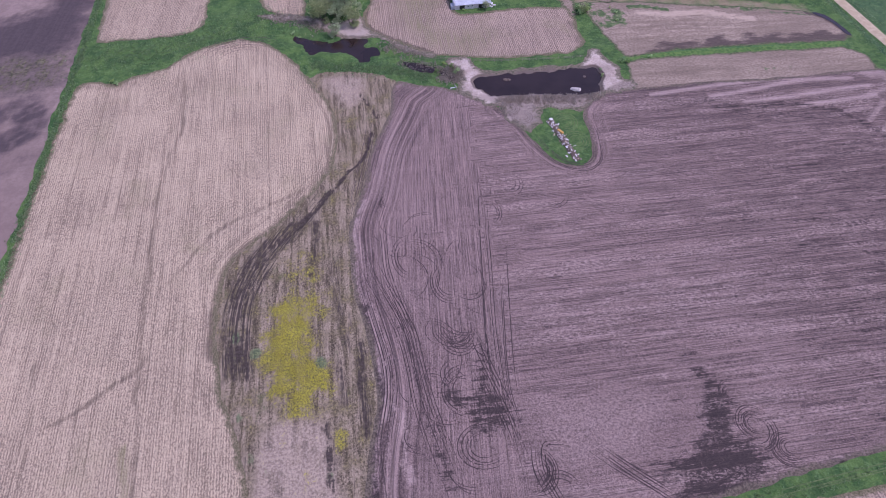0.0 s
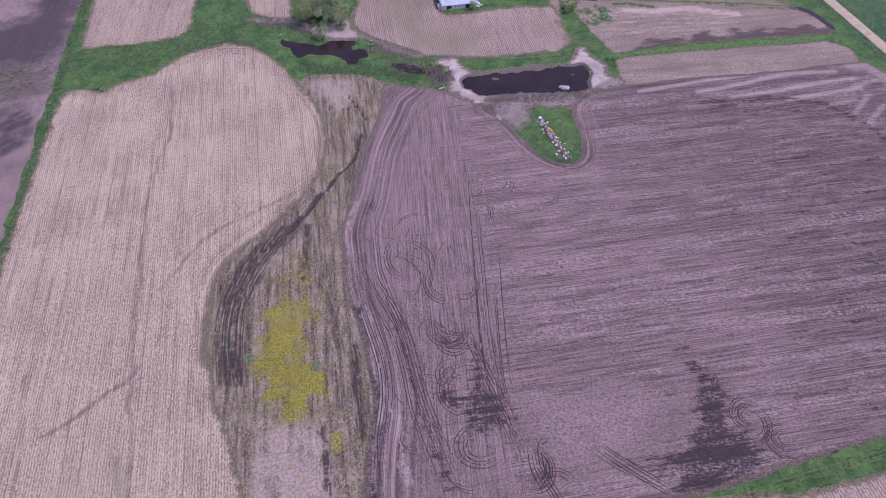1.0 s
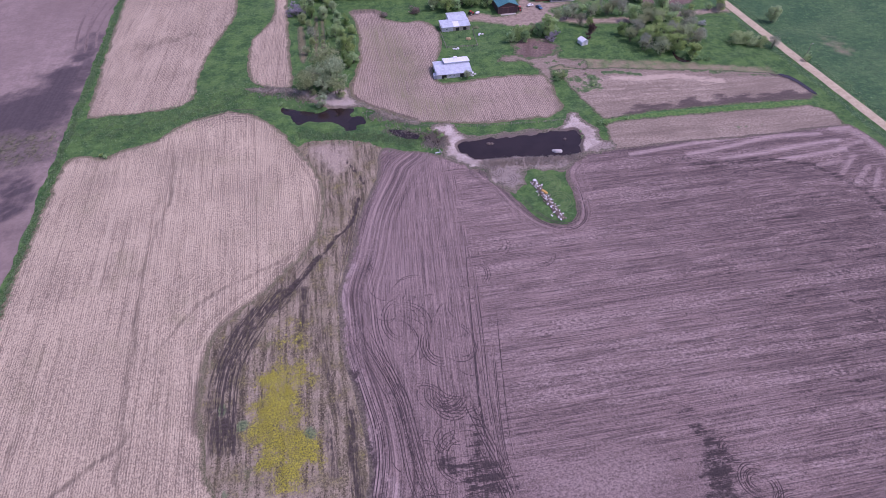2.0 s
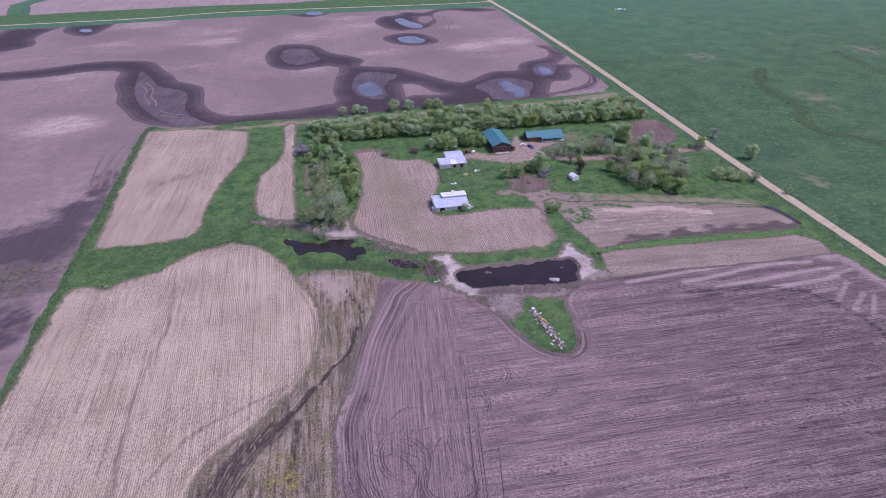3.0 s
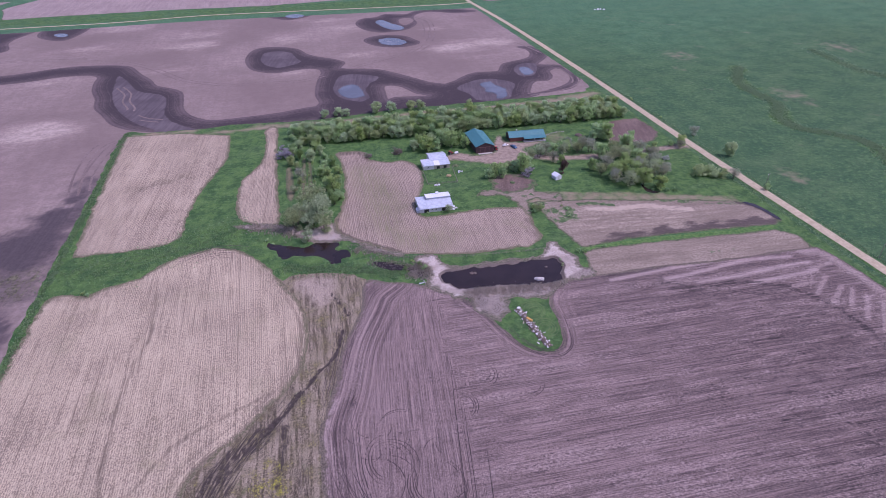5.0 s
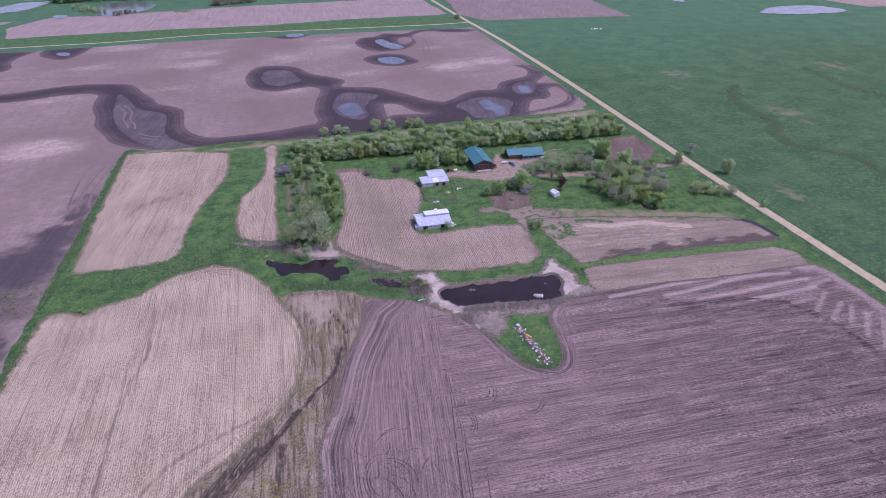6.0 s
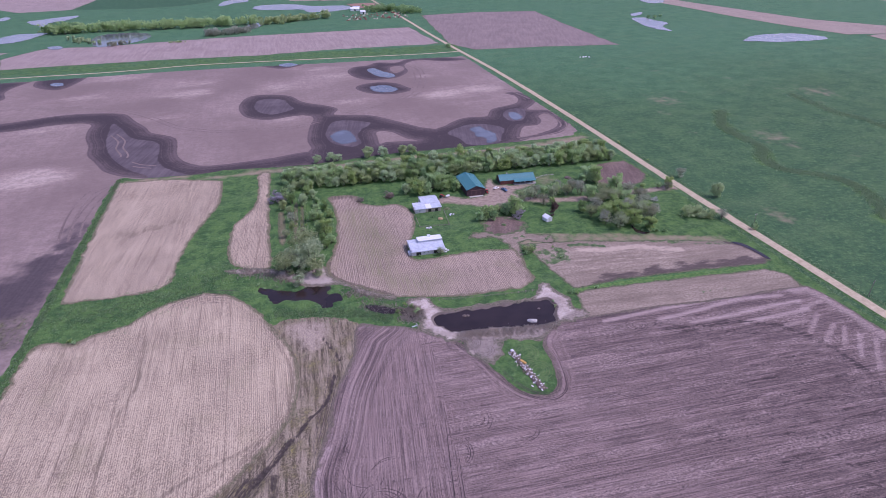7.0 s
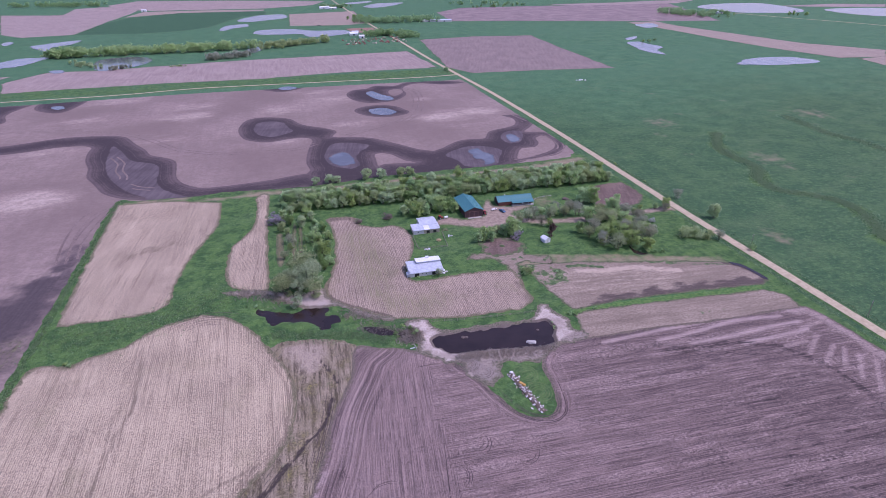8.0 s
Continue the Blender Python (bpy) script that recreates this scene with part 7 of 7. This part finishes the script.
def fence(pts, label, gap=3.0, rails=(0.45, 0.85, 1.2)):
    f = new("fence")
    line = []
    for (x0, y0), (x1, y1) in zip(pts[:-1], pts[1:]):
        n = max(1, round(math.hypot(x1 - x0, y1 - y0) / gap))
        line += [(x0 + (x1 - x0) * k / n, y0 + (y1 - y0) * k / n) for k in range(n)]
    line.append(pts[-1])
    rng = random.Random(len(line))
    for x, y in line:
        z = ground_z(x, y)
        bm = bmesh.new()
        lean = Vector((rng.uniform(-0.05, 0.05), rng.uniform(-0.05, 0.05), 0))
        limb(bm, Vector((x, y, z - 0.3)), Vector((x, y, z + 1.35)) + lean, 0.09, 0.08, 6)
        part("post", bm, M_WOOD, f)
    for (x0, y0), (x1, y1) in zip(line[:-1], line[1:]):
        for h in rails:
            bm = bmesh.new()
            limb(bm, (x0, y0, ground_z(x0, y0) + h), (x1, y1, ground_z(x1, y1) + h), 0.05, 0.05, 4)
            part("rail", bm, M_WOOD, f)
    return tagged(f, label, "fence")


fence([(68.5, 326.5), (68, 307), (86, 305.5), (88, 326.5)], "grey wooden paddock fence below the shed")
fence([(29.5, 236), (38.5, 233.5), (46, 232.5)], "short post fence above the creek", 2.2, (0.6, 1.1))
fence([(56, 229), (72, 226.5), (98.5, 224), (109.5, 223.5)], "post fence along the field edge above the pond", 3.4, (0.6, 1.1))


def utility_pole(x, y):
    p = new("utility_pole")
    bm = bmesh.new()
    limb(bm, (0, 0, -0.4), (0, 0, 9.0), 0.17, 0.11, 8)
    part("pole", bm, M_WOOD, p)
    part("crossarm", boxes((-1.1, 1.1, -0.06, 0.06, 8.3, 8.45)), M_WOOD, p)
    for q in (-1.0, 0, 1.0):
        bm = bmesh.new()
        limb(bm, (q, 0, 8.45), (q, 0, 8.7), 0.06, 0.05, 6)
        part("insulator", bm, M_TRIM, p)
    return tagged(place(p, x, y, 20), "grey wooden utility pole beside the road", "pole")


utility_pole(260.5, 253)
utility_pole(262, 175.3)


def heap(name, x, y, r, h, mat, label, seed, n=90):
    """A loose mound of straw or brush."""
    rng = np.random.default_rng(seed)
    bm = bmesh.new()
    bmesh.ops.create_icosphere(bm, subdivisions=3, radius=1.0)
    for v in bm.verts:
        k = 1 + 0.3 * noise.noise(v.co * 2.2 + Vector((seed, 0, 0)))
        v.co = Vector((v.co.x * r * k, v.co.y * r * k, max(v.co.z, -0.1) * h * k))
    me = bpy.data.meshes.new(name)
    bm.to_mesh(me)
    bm.free()
    me.materials.append(mat)
    ob = place(new(name, me), x, y)
    return tagged(ob, label, "heap")


M_STRAW = paint("old_straw", (0.36, 0.28, 0.15), 0.95, 0.0, 0.35, 3)
M_BRUSH = paint("brush_heap", (0.13, 0.1, 0.08), 0.95, 0.0, 0.4, 3)
heap("hay_pile", 83, 315.5, 1.6, 0.9, M_STRAW, "trampled pile of old hay in the paddock", 3)
heap("dirt_pile", 91, 329, 2.0, 0.7, M_YARD, "small dark heap of dirt and scrap in the yard", 5)
heap("brush_pile", 188.5, 355, 2.4, 1.2, M_BRUSH, "dark brush pile east of the house", 8)
heap("dirt_pile", 118, 297, 1.6, 0.6, M_YARD, "small heap of earth on the garden plot", 9)


def stone(name, x, y, s, mat, label, seed, group=""):
    bm = bmesh.new()
    bmesh.ops.create_icosphere(bm, subdivisions=2, radius=s)
    for v in bm.verts:
        v.co *= 1 + 0.35 * noise.noise(v.co * 2 / s + Vector((seed * 3.1, 0, 0)))
        v.co.z *= 0.65
    me = bpy.data.meshes.new(name)
    bm.to_mesh(me)
    bm.free()
    me.materials.append(mat)
    o = new(name, me)
    o.matrix_basis = pose(x, y, ground_z(x, y) + s * 0.25, 0, 0, seed * 47)
    return tagged(o, label, "stone", group)


edge = spline([(163, 357), (165.5, 360), (170, 363), (176, 364.5), (181, 364)], 1.4)
for k, q in enumerate(edge):
    stone("edging_stone", q[0], q[1], 0.45 + 0.12 * math.sin(k * 2.3), M_CONC, "pale field stone edging a flower bed", k, "stones edging the bed")
for k, (x, y) in enumerate(((96.5, 201.5), (97.6, 201.2), (95.6, 202.2), (67.5, 214), (69, 213.6), (103.5, 210))):
    o = stone("mud_islet", x, y, 1.5 - 0.15 * k, M_CONC if k < 3 else M_BRUSH, "mud islet breaking the pond's surface", k + 20, "islets in the pond")
    o.location.z = WATER_Z - 0.12

for k, (dx, dy) in enumerate(((0, 0), (4.5, 1.5), (8, -1.5), (3, 5), (-3.5, 2))):
    stone("field_stone", 400.2 + dx, 745.5 + dy, 1.7 - 0.15 * k, M_TRIM, "pale boulder in a pasture stone pile", k + 40, "stone pile in the pasture")

# culvert head by the creek's end
cv = new("culvert")
part("headwall", boxes((-1.2, 1.2, -0.12, 0.12, -0.8, 0.7)), M_CONC, cv)
bm = bmesh.new()
limb(bm, (0, -0.3, -0.3), (0, 2.6, -0.25), 0.4, 0.4, 14)
part("pipe", bm, M_TIN, cv, "corrugated steel pipe")
bm = bmesh.new()
limb(bm, (1.4, 0, -0.3), (1.4, 0, 1.7), 0.09, 0.08, 6)
part("marker_post", bm, M_WOOD, cv)
tagged(place(cv, 44.2, 211.8, 100), "concrete culvert head with a marker post", "culvert")


# ---- junk heap on the grassy island ----
def junk_pile():
    root = new("junk_pile")
    rng = random.Random(5)
    line = spline([(79, 181.6), (80.2, 174.6), (81.3, 167.3), (82, 162.2), (82.9, 157.6)], 0.5)
    bm = bmesh.new()
    for k, q in enumerate(line[::3]):
        m = bmesh.ops.create_icosphere(bm, subdivisions=2, radius=1.0)
        for v in m["verts"]:
            n = 1 + 0.35 * noise.noise(v.co * 2 + Vector((k, 0, 0)))
            v.co = Vector((q[0] + v.co.x * 1.5 * n, q[1] + v.co.y * 1.5 * n, max(v.co.z, -0.2) * 0.55 * n))
    part("mound", bm, M_BRUSH, root, "dark mound of earth and rotten wood")
    mats = [M_TRIM, M_TRIM, M_WHITEW, M_WHITEW, M_WOOD, M_WOOD, M_BEIGE, M_BRUSH, M_TINB]
    for k in range(150):
        q = line[rng.randrange(len(line))]
        x, y = q[0] + rng.gauss(0, 1.05), q[1] + rng.gauss(0, 0.7)
        z = max(0.12, 0.6 - 0.3 * math.hypot(x - q[0], y - q[1])) + rng.uniform(0, 0.25)
        l, w, t = rng.uniform(0.4, 1.5), rng.uniform(0.15, 0.6), rng.uniform(0.05, 0.25)
        bm = prism([(-l / 2, -t / 2), (l / 2, -t / 2), (l / 2 * rng.uniform(0.6, 1), t / 2), (-l / 2 * rng.uniform(0.6, 1), t / 2)], -w / 2, w / 2, 0)
        bmesh.ops.transform(bm, matrix=pose(x, y, z, rng.uniform(-25, 25), rng.uniform(-25, 25), rng.uniform(0, 360)), verts=bm.verts)
        part("scrap", bm, rng.choice(mats), root)
    bm = prism([(-1.6, 0), (1.6, 0), (1.5, 0.7), (-1.5, 0.7)], -0.5, 0.5, 0.08)
    bmesh.ops.transform(bm, matrix=pose(80.9, 174.3, 0.35, 0, 6, 115), verts=bm.verts)
    part("yellow_tank", bm, paint("faded_yellow_paint", (0.55, 0.33, 0.08), 0.6), root, "faded yellow metal box")
    bm = prism([(-0.7, 0), (0.7, 0), (0.6, 0.8), (-0.6, 0.8)], -0.6, 0.6, 0.08)
    bmesh.ops.transform(bm, matrix=pose(79.3, 182.6, 0.05, 0, 0, 20), verts=bm.verts)
    part("white_appliance", bm, M_TRIM, root, "white enamel appliance")
    return tagged(root, "long heap of white scrap, boards and junk", "junk pile")


junk_pile()
for k, (x, y) in enumerate(((72, 305.2), (73.2, 304.7), (74.4, 305.3), (91, 320), (92.4, 319.3), (90.2, 318.6), (74.8, 274.3), (76.6, 275.4), (75.8, 277))):
    bm = prism([(-0.8, 0), (0.8, 0), (0.7, 0.55), (-0.75, 0.5)], -0.4, 0.4, 0.06)
    o = part("scrap_box", bm, (M_TRIM, M_WHITEW, M_TINB)[k % 3], None)
    o.matrix_basis = pose(x, y, ground_z(x, y) + 0.06, 0, 0, k * 53)
    tagged(o, "pale scrap bin lying in the yard grass", "bin", "scrap round the sheds")


# ======== wheel tracks ========
def tracks():
    """Wheel ruts left by the turning tractor: sets of thin ribbons pressed in the loose soil."""
    verts, faces = [], []
    rng = random.Random(3)

    def ribbon(p, w):
        p = np.asarray(p, float)
        t = np.gradient(p, axis=0)
        n = np.c_[-t[:, 1], t[:, 0]] / (np.hypot(*t.T)[:, None] + 1e-9)
        z = height(p) + 0.14
        base = len(verts)
        for i in range(len(p)):
            ww = w * (0.6 + 0.6 * abs(noise.noise(Vector((p[i][0] * 0.4, p[i][1] * 0.4, w * 9)))) + 0.2) * min(1, 0.15 + 3.0 * min(i, len(p) - 1 - i) / len(p))
            for s in (-0.5, 0.5):
                v = p[i] + n[i] * s * ww
                verts.append((v[0], v[1], z[i]))
            if i and rng.random() > 0.06:
                a = base + 2 * i
                faces.append((a - 2, a - 1, a + 1, a))

    def arc(cx, cy, r, a0, a1, sx=1.0, w=0.27):
        a = np.radians(np.linspace(a0, a1, max(10, int(abs(a1 - a0) / 6))))
        ribbon(np.c_[cx + sx * r * np.sin(a), cy + r * np.cos(a)], w)

    for cx, cy, r0, r1, n, a0, a1, sx in (
            (10.6, 121, 6.5, 9.5, 3, 185, 350, 0.65), (22.2, 108.6, 5, 8.5, 4, 170, 340, 0.75), (20, 91, 2, 6.6, 6, 90, 300, 1.0), (21.5, 87.5, 1.6, 6, 6, 70, 310, 0.95), (18.3, 75.5, 2.4, 4.8, 3, 180, 370, 1.0), (20.3, 70, 4.6, 8.2, 4, 190, 380, 0.95), (21.8, 53, 3.4, 6.4, 4, 150, 380, 1.2),
            (34, 44, 3.0, 6.4, 6, 20, 215, 0.9), (38.5, 37, 4.2, 6, 3, -60, 80, 1.0), (30, 47, 8, 9.2, 2, 100, 170, 1.0), (96.2, 55.5, 1.6, 4.0, 5, 150, 400, 1.0), (98, 46, 1.8, 5.2, 6, 170, 420, 0.95), (97, 44, 4.0, 6.4, 4, 60, 200, 1.05), (104.5, 37.6, 1.6, 5.2, 7, 150, 395, 1.1),
            (141, 185, 2, 4.2, 3, 0, 360, 1.2), (63, 193, 1.4, 4.6, 5, 0, 360, 1.15), (68, 186.5, 2, 4, 3, 0, 300, 1.1), (41, 137, 5, 7, 3, 60, 170, 0.8), (52, 150, 4, 7, 3, 70, 190, 0.9), (67, 141, 5, 6.5, 2, 100, 200, 1.0), (-50, 250, 7, 17, 6, -75, 62, 1.35)):
        for k in range(n):
            j = rng.uniform(-12, 12)
            arc(cx + rng.uniform(-0.25, 0.25), cy + rng.uniform(-0.25, 0.25), r0 + (r1 - r0) * k / max(1, n - 1), a0 + j, a1 + j, sx)
    for k in range(34):
        cx, cy, r = rng.uniform(2, 33), rng.uniform(30, 150), rng.uniform(2.5, 9)
        a0 = rng.uniform(0, 360)
        for j in range(rng.choice((1, 2, 3))):
            arc(cx, cy, r + 0.9 * j, a0, a0 + rng.uniform(50, 170), rng.uniform(0.6, 1.2), rng.uniform(0.16, 0.28))
    lines = [[(-7.5, 138.5), (-5.5, 125.5), (-3.5, 115.5), (1.5, 101), (4.5, 90), (5.5, 80), (6, 67.5), (8, 54), (10.5, 41.5), (12, 28)],
             [(3, 150), (3, 131.5), (2.5, 119), (4, 107), (6.5, 94), (7.5, 81.5), (9, 66), (13, 45), (16, 28)],
             [(-6.5, 116), (-3.5, 97.5), (-1.5, 83.5), (-2, 72.5), (-5.5, 58), (-5.5, 44.5), (-6, 30)],
             [(44, 160), (38.5, 130.5), (34.5, 106.5), (31, 85.5), (29.5, 67), (29.5, 53.5), (29, 30)],
             [(45.5, 129.5), (38, 92.5), (34.5, 73), (34, 62.5), (36, 50.5), (38, 38)],
             [(67, 185), (70, 170), (76, 157.5), (84, 153), (91, 157), (94.5, 170), (95.5, 183), (101, 191)],
             [(6, 200), (2, 180), (-4, 158), (-8, 142), (-8.5, 126)], [(49.9, 48.9), (56.9, 41.3), (64.1, 35), (69, 30)], [(52.3, 48.2), (60, 39.5), (67, 32.5), (70, 29)], [(-4.2, 126.4), (0.1, 112.5), (4.5, 99.6), (7.2, 87.9), (7.8, 73.3), (12.3, 64.9)], [(22, 80), (25, 70), (27.5, 58), (29, 45)], [(25, 90), (28, 74), (31, 60), (33, 48)], [(40, 27), (37, 36), (35, 45), (38, 52), (48, 50)]]
    for q in lines:
        s = spline(q, 1.5)
        t = np.gradient(s, axis=0)
        n = np.c_[-t[:, 1], t[:, 0]] / np.hypot(*t.T)[:, None]
        for o in (-1.8, -1.1, 0, 0.8, 1.7):
            if rng.random() < 0.85:
                a, b = sorted((rng.uniform(0, 0.35), rng.uniform(0.65, 1)))
                ribbon((s + n * (o + rng.uniform(-0.2, 0.2)))[int(a * len(s)):int(b * len(s))], rng.uniform(0.2, 0.36))
    ob = mesh_object("wheel_tracks", verts, faces, M_RUT)
    set_masks(ob, {"green": np.full(len(verts), -2.0), "wet": np.zeros(len(verts)), "rim": np.full(len(verts), 20.0)})
    tagged(ob, "dark curved wheel tracks pressed into the tilled soil", "tracks", kind="stuff")


tracks()


def field_tracks():
    """Pairs of faint wheel lines crossing the worked field."""
    verts, faces = [], []
    for line in ([(-330, 660), (-277, 672), (-225, 666), (-198, 662), (-169, 644), (-147, 627), (-125, 601), (-101, 567), (-80, 550), (-55, 538), (-31, 537), (4, 534), (25, 546)],
                 [(-124, 436), (-133, 428), (-140, 412), (-140, 376), (-136, 345)], [(-125, 425), (-131, 412), (-134, 376), (-131, 350)],
                 [(152, 766), (161, 742), (154, 687), (137, 635), (117, 605), (78, 579), (56, 565)], [(159, 766), (168, 742), (161, 687), (143, 632), (121, 600)], [(232, 611), (237, 600), (244, 565)], [(245, 513), (243, 477), (230, 459), (209, 451), (187, 447)], [(-150, 556), (-140, 535), (-138, 516), (-131, 498), (-129, 485), (-118, 470), (-104, 462)]):
        s = spline(line, 4)
        t = np.gradient(s, axis=0)
        n = np.c_[-t[:, 1], t[:, 0]] / np.hypot(*t.T)[:, None]
        for o in (-2.6, 2.6):
            base = len(verts)
            for i, p in enumerate(s):
                for e in (-0.75, 0.75):
                    v = p + n[i] * (o + e)
                    verts.append((v[0], v[1], ground_z(*v) + 0.09))
                if i and noise.noise(Vector((p[0] * 0.03, p[1] * 0.03, o))) > -0.35:
                    a = base + 2 * i
                    faces.append((a - 2, a - 1, a + 1, a))
    ob = mesh_object("wheel_tracks", verts, faces, plain_soil("packed_soil", (0.16, 0.121, 0.108), (0.24, 0.185, 0.165)))
    set_masks(ob, {"green": np.full(len(verts), -2.0), "wet": np.zeros(len(verts)), "rim": np.full(len(verts), 20.0)})
    tagged(ob, "faint paired wheel lines across the worked field", "tracks", kind="stuff")


field_tracks()


def mown_rings():
    """Faint pale circles left by a mower on the grassy island."""
    verts, faces = [], []
    for cx, cy in ((85, 180.5), (86, 168.5)):
        for r in (1.4, 2.6, 3.8, 5.0):
            base = len(verts)
            for k in range(41):
                a = math.radians(-60 + k * 6.5)
                for q in (r, r + 0.28):
                    x, y = cx + q * 1.0 * math.sin(a), cy + q * 1.1 * math.cos(a)
                    verts.append((x, y, ground_z(x, y) + 0.03))
                if k:
                    faces.append((base + 2 * k - 2, base + 2 * k - 1, base + 2 * k + 1, base + 2 * k))
    for o in (1.2, 2.4, 3.0):
        s = spline([(60, 25.5), (83, 28.3), (110, 30), (160, 32.2), (246, 35)], 3.0)
        base = len(verts)
        for k, (x, y) in enumerate(s):
            for q in (0, 0.3):
                verts.append((x, y - o - q, ground_z(x, y) + 0.03))
            if k and noise.noise(Vector((x * 0.1, o * 5, 0))) > -0.2:
                faces.append((base + 2 * k - 2, base + 2 * k - 1, base + 2 * k + 1, base + 2 * k))
    ob = mesh_object("mown_rings", verts, faces, plain_soil("dry_clippings", (0.085, 0.14, 0.05), (0.14, 0.19, 0.08)))
    set_masks(ob, {"green": np.full(len(verts), 0.3), "wet": np.zeros(len(verts)), "rim": np.full(len(verts), 20.0)})
    tagged(ob, "faint pale mower lines in the grass", "grass", kind="stuff")


mown_rings()


# ======== rough grass ========
def tufts(name, spots, h, mat, label, blades=5):
    """Coarse grass and weeds: small bent blades in tufts."""
    rng = np.random.default_rng(len(spots))
    spots = np.asarray(spots, float)
    z = height(spots)
    n = len(spots) * blades
    c = np.repeat(np.c_[spots, z], blades, 0) + np.c_[rng.normal(0, 0.3, (n, 2)), np.zeros(n)]
    a = rng.uniform(0, math.tau, n)
    hh = h * rng.uniform(0.5, 1.3, n)
    d = np.c_[np.cos(a), np.sin(a), np.zeros(n)] * (0.16 + 0.25 * hh)[:, None]
    lean = np.c_[rng.normal(0, 0.25, (n, 2)) * hh[:, None], hh]
    v = np.stack([c - d * 0.6, c + d * 0.6, c + lean], 1).reshape(-1, 3)
    ob = mesh_object(name, v.tolist(), np.arange(3 * n).reshape(-1, 3).tolist(), mat)
    return tagged(ob, label, "grass", kind="stuff")


rng = np.random.default_rng(4)


def along(pts, wide, count):
    s = spline(pts, 1.0)
    return s[rng.integers(0, len(s), count)] + rng.normal(0, wide, (count, 2))


M_BLADE = leaves("grass_blades", (0.14, 0.23, 0.09), (0.26, 0.37, 0.15))
M_REED = leaves("dry_reeds", (0.3, 0.25, 0.2), (0.5, 0.42, 0.34))
M_YELLOW = leaves("yellow_flower_heads", (0.26, 0.26, 0.03), (0.46, 0.44, 0.04))
tufts("tall_grass", np.r_[along([(-124, 440), (-124, 340), (-124, 240), (-124, 150), (-124, 100)], 1.0, 2600), along([(-118, 262), (-95, 260), (-75, 268), (-55, 276), (-40, 284)], 6, 1200),
                          along([(-18, 238), (0, 234), (15, 230), (34, 221)], 2.5, 900), along([(250, 120), (250, 200), (250, 300)], 1.6, 600),
                          along([(262, 150), (262, 300), (262, 500)], 1.6, 800), along([(85, 26), (130, 28.5), (190, 31), (246, 33)], 1.2, 500)], 0.5, M_BLADE, "tall rough grass along field edges and ditches")
tufts("tall_grass", np.r_[along([(406, 469), (378, 432), (371, 405), (369, 374), (350, 347), (348, 327), (362, 313), (374, 292), (366, 267), (348, 239)], 3.0, 4200), along([(520, 504), (513, 466), (509, 435), (515, 407), (512, 380)], 4.0, 1200)], 0.8, M_BLADE, "rank grass along a pasture drain")
tufts("dead_reeds", np.r_[along([(62, 199), (75, 197.5), (90, 195), (104, 195)], 2.0, 900), along([(-35, 283), (-20, 276), (-12, 268)], 2.5, 400), along([(24, 234), (36, 228), (42, 224), (46, 219)], 2.0, 260), along([(40, 218), (43, 222), (45.5, 225), (47, 221), (45.5, 216.5)], 1.6, 650), along([(18, 248), (30, 240)], 2, 200)],
      0.7, M_REED, "dead grey reeds round the ponds")
P = np.c_[rng.uniform(-40, -16, 16000), rng.uniform(66, 114, 16000)]
keep = 0.9 * blob(P, YELLOW, 3.5)
keep *= np.array([0.5 + 0.9 * noise.noise(Vector((q[0] * 0.25, q[1] * 0.25, 0))) for q in P])
tufts("yellow_flowers", P[keep > rng.uniform(0, 0.8, len(P))], 0.14, M_YELLOW, "patch of yellow-flowering weeds in the waterway", 3)
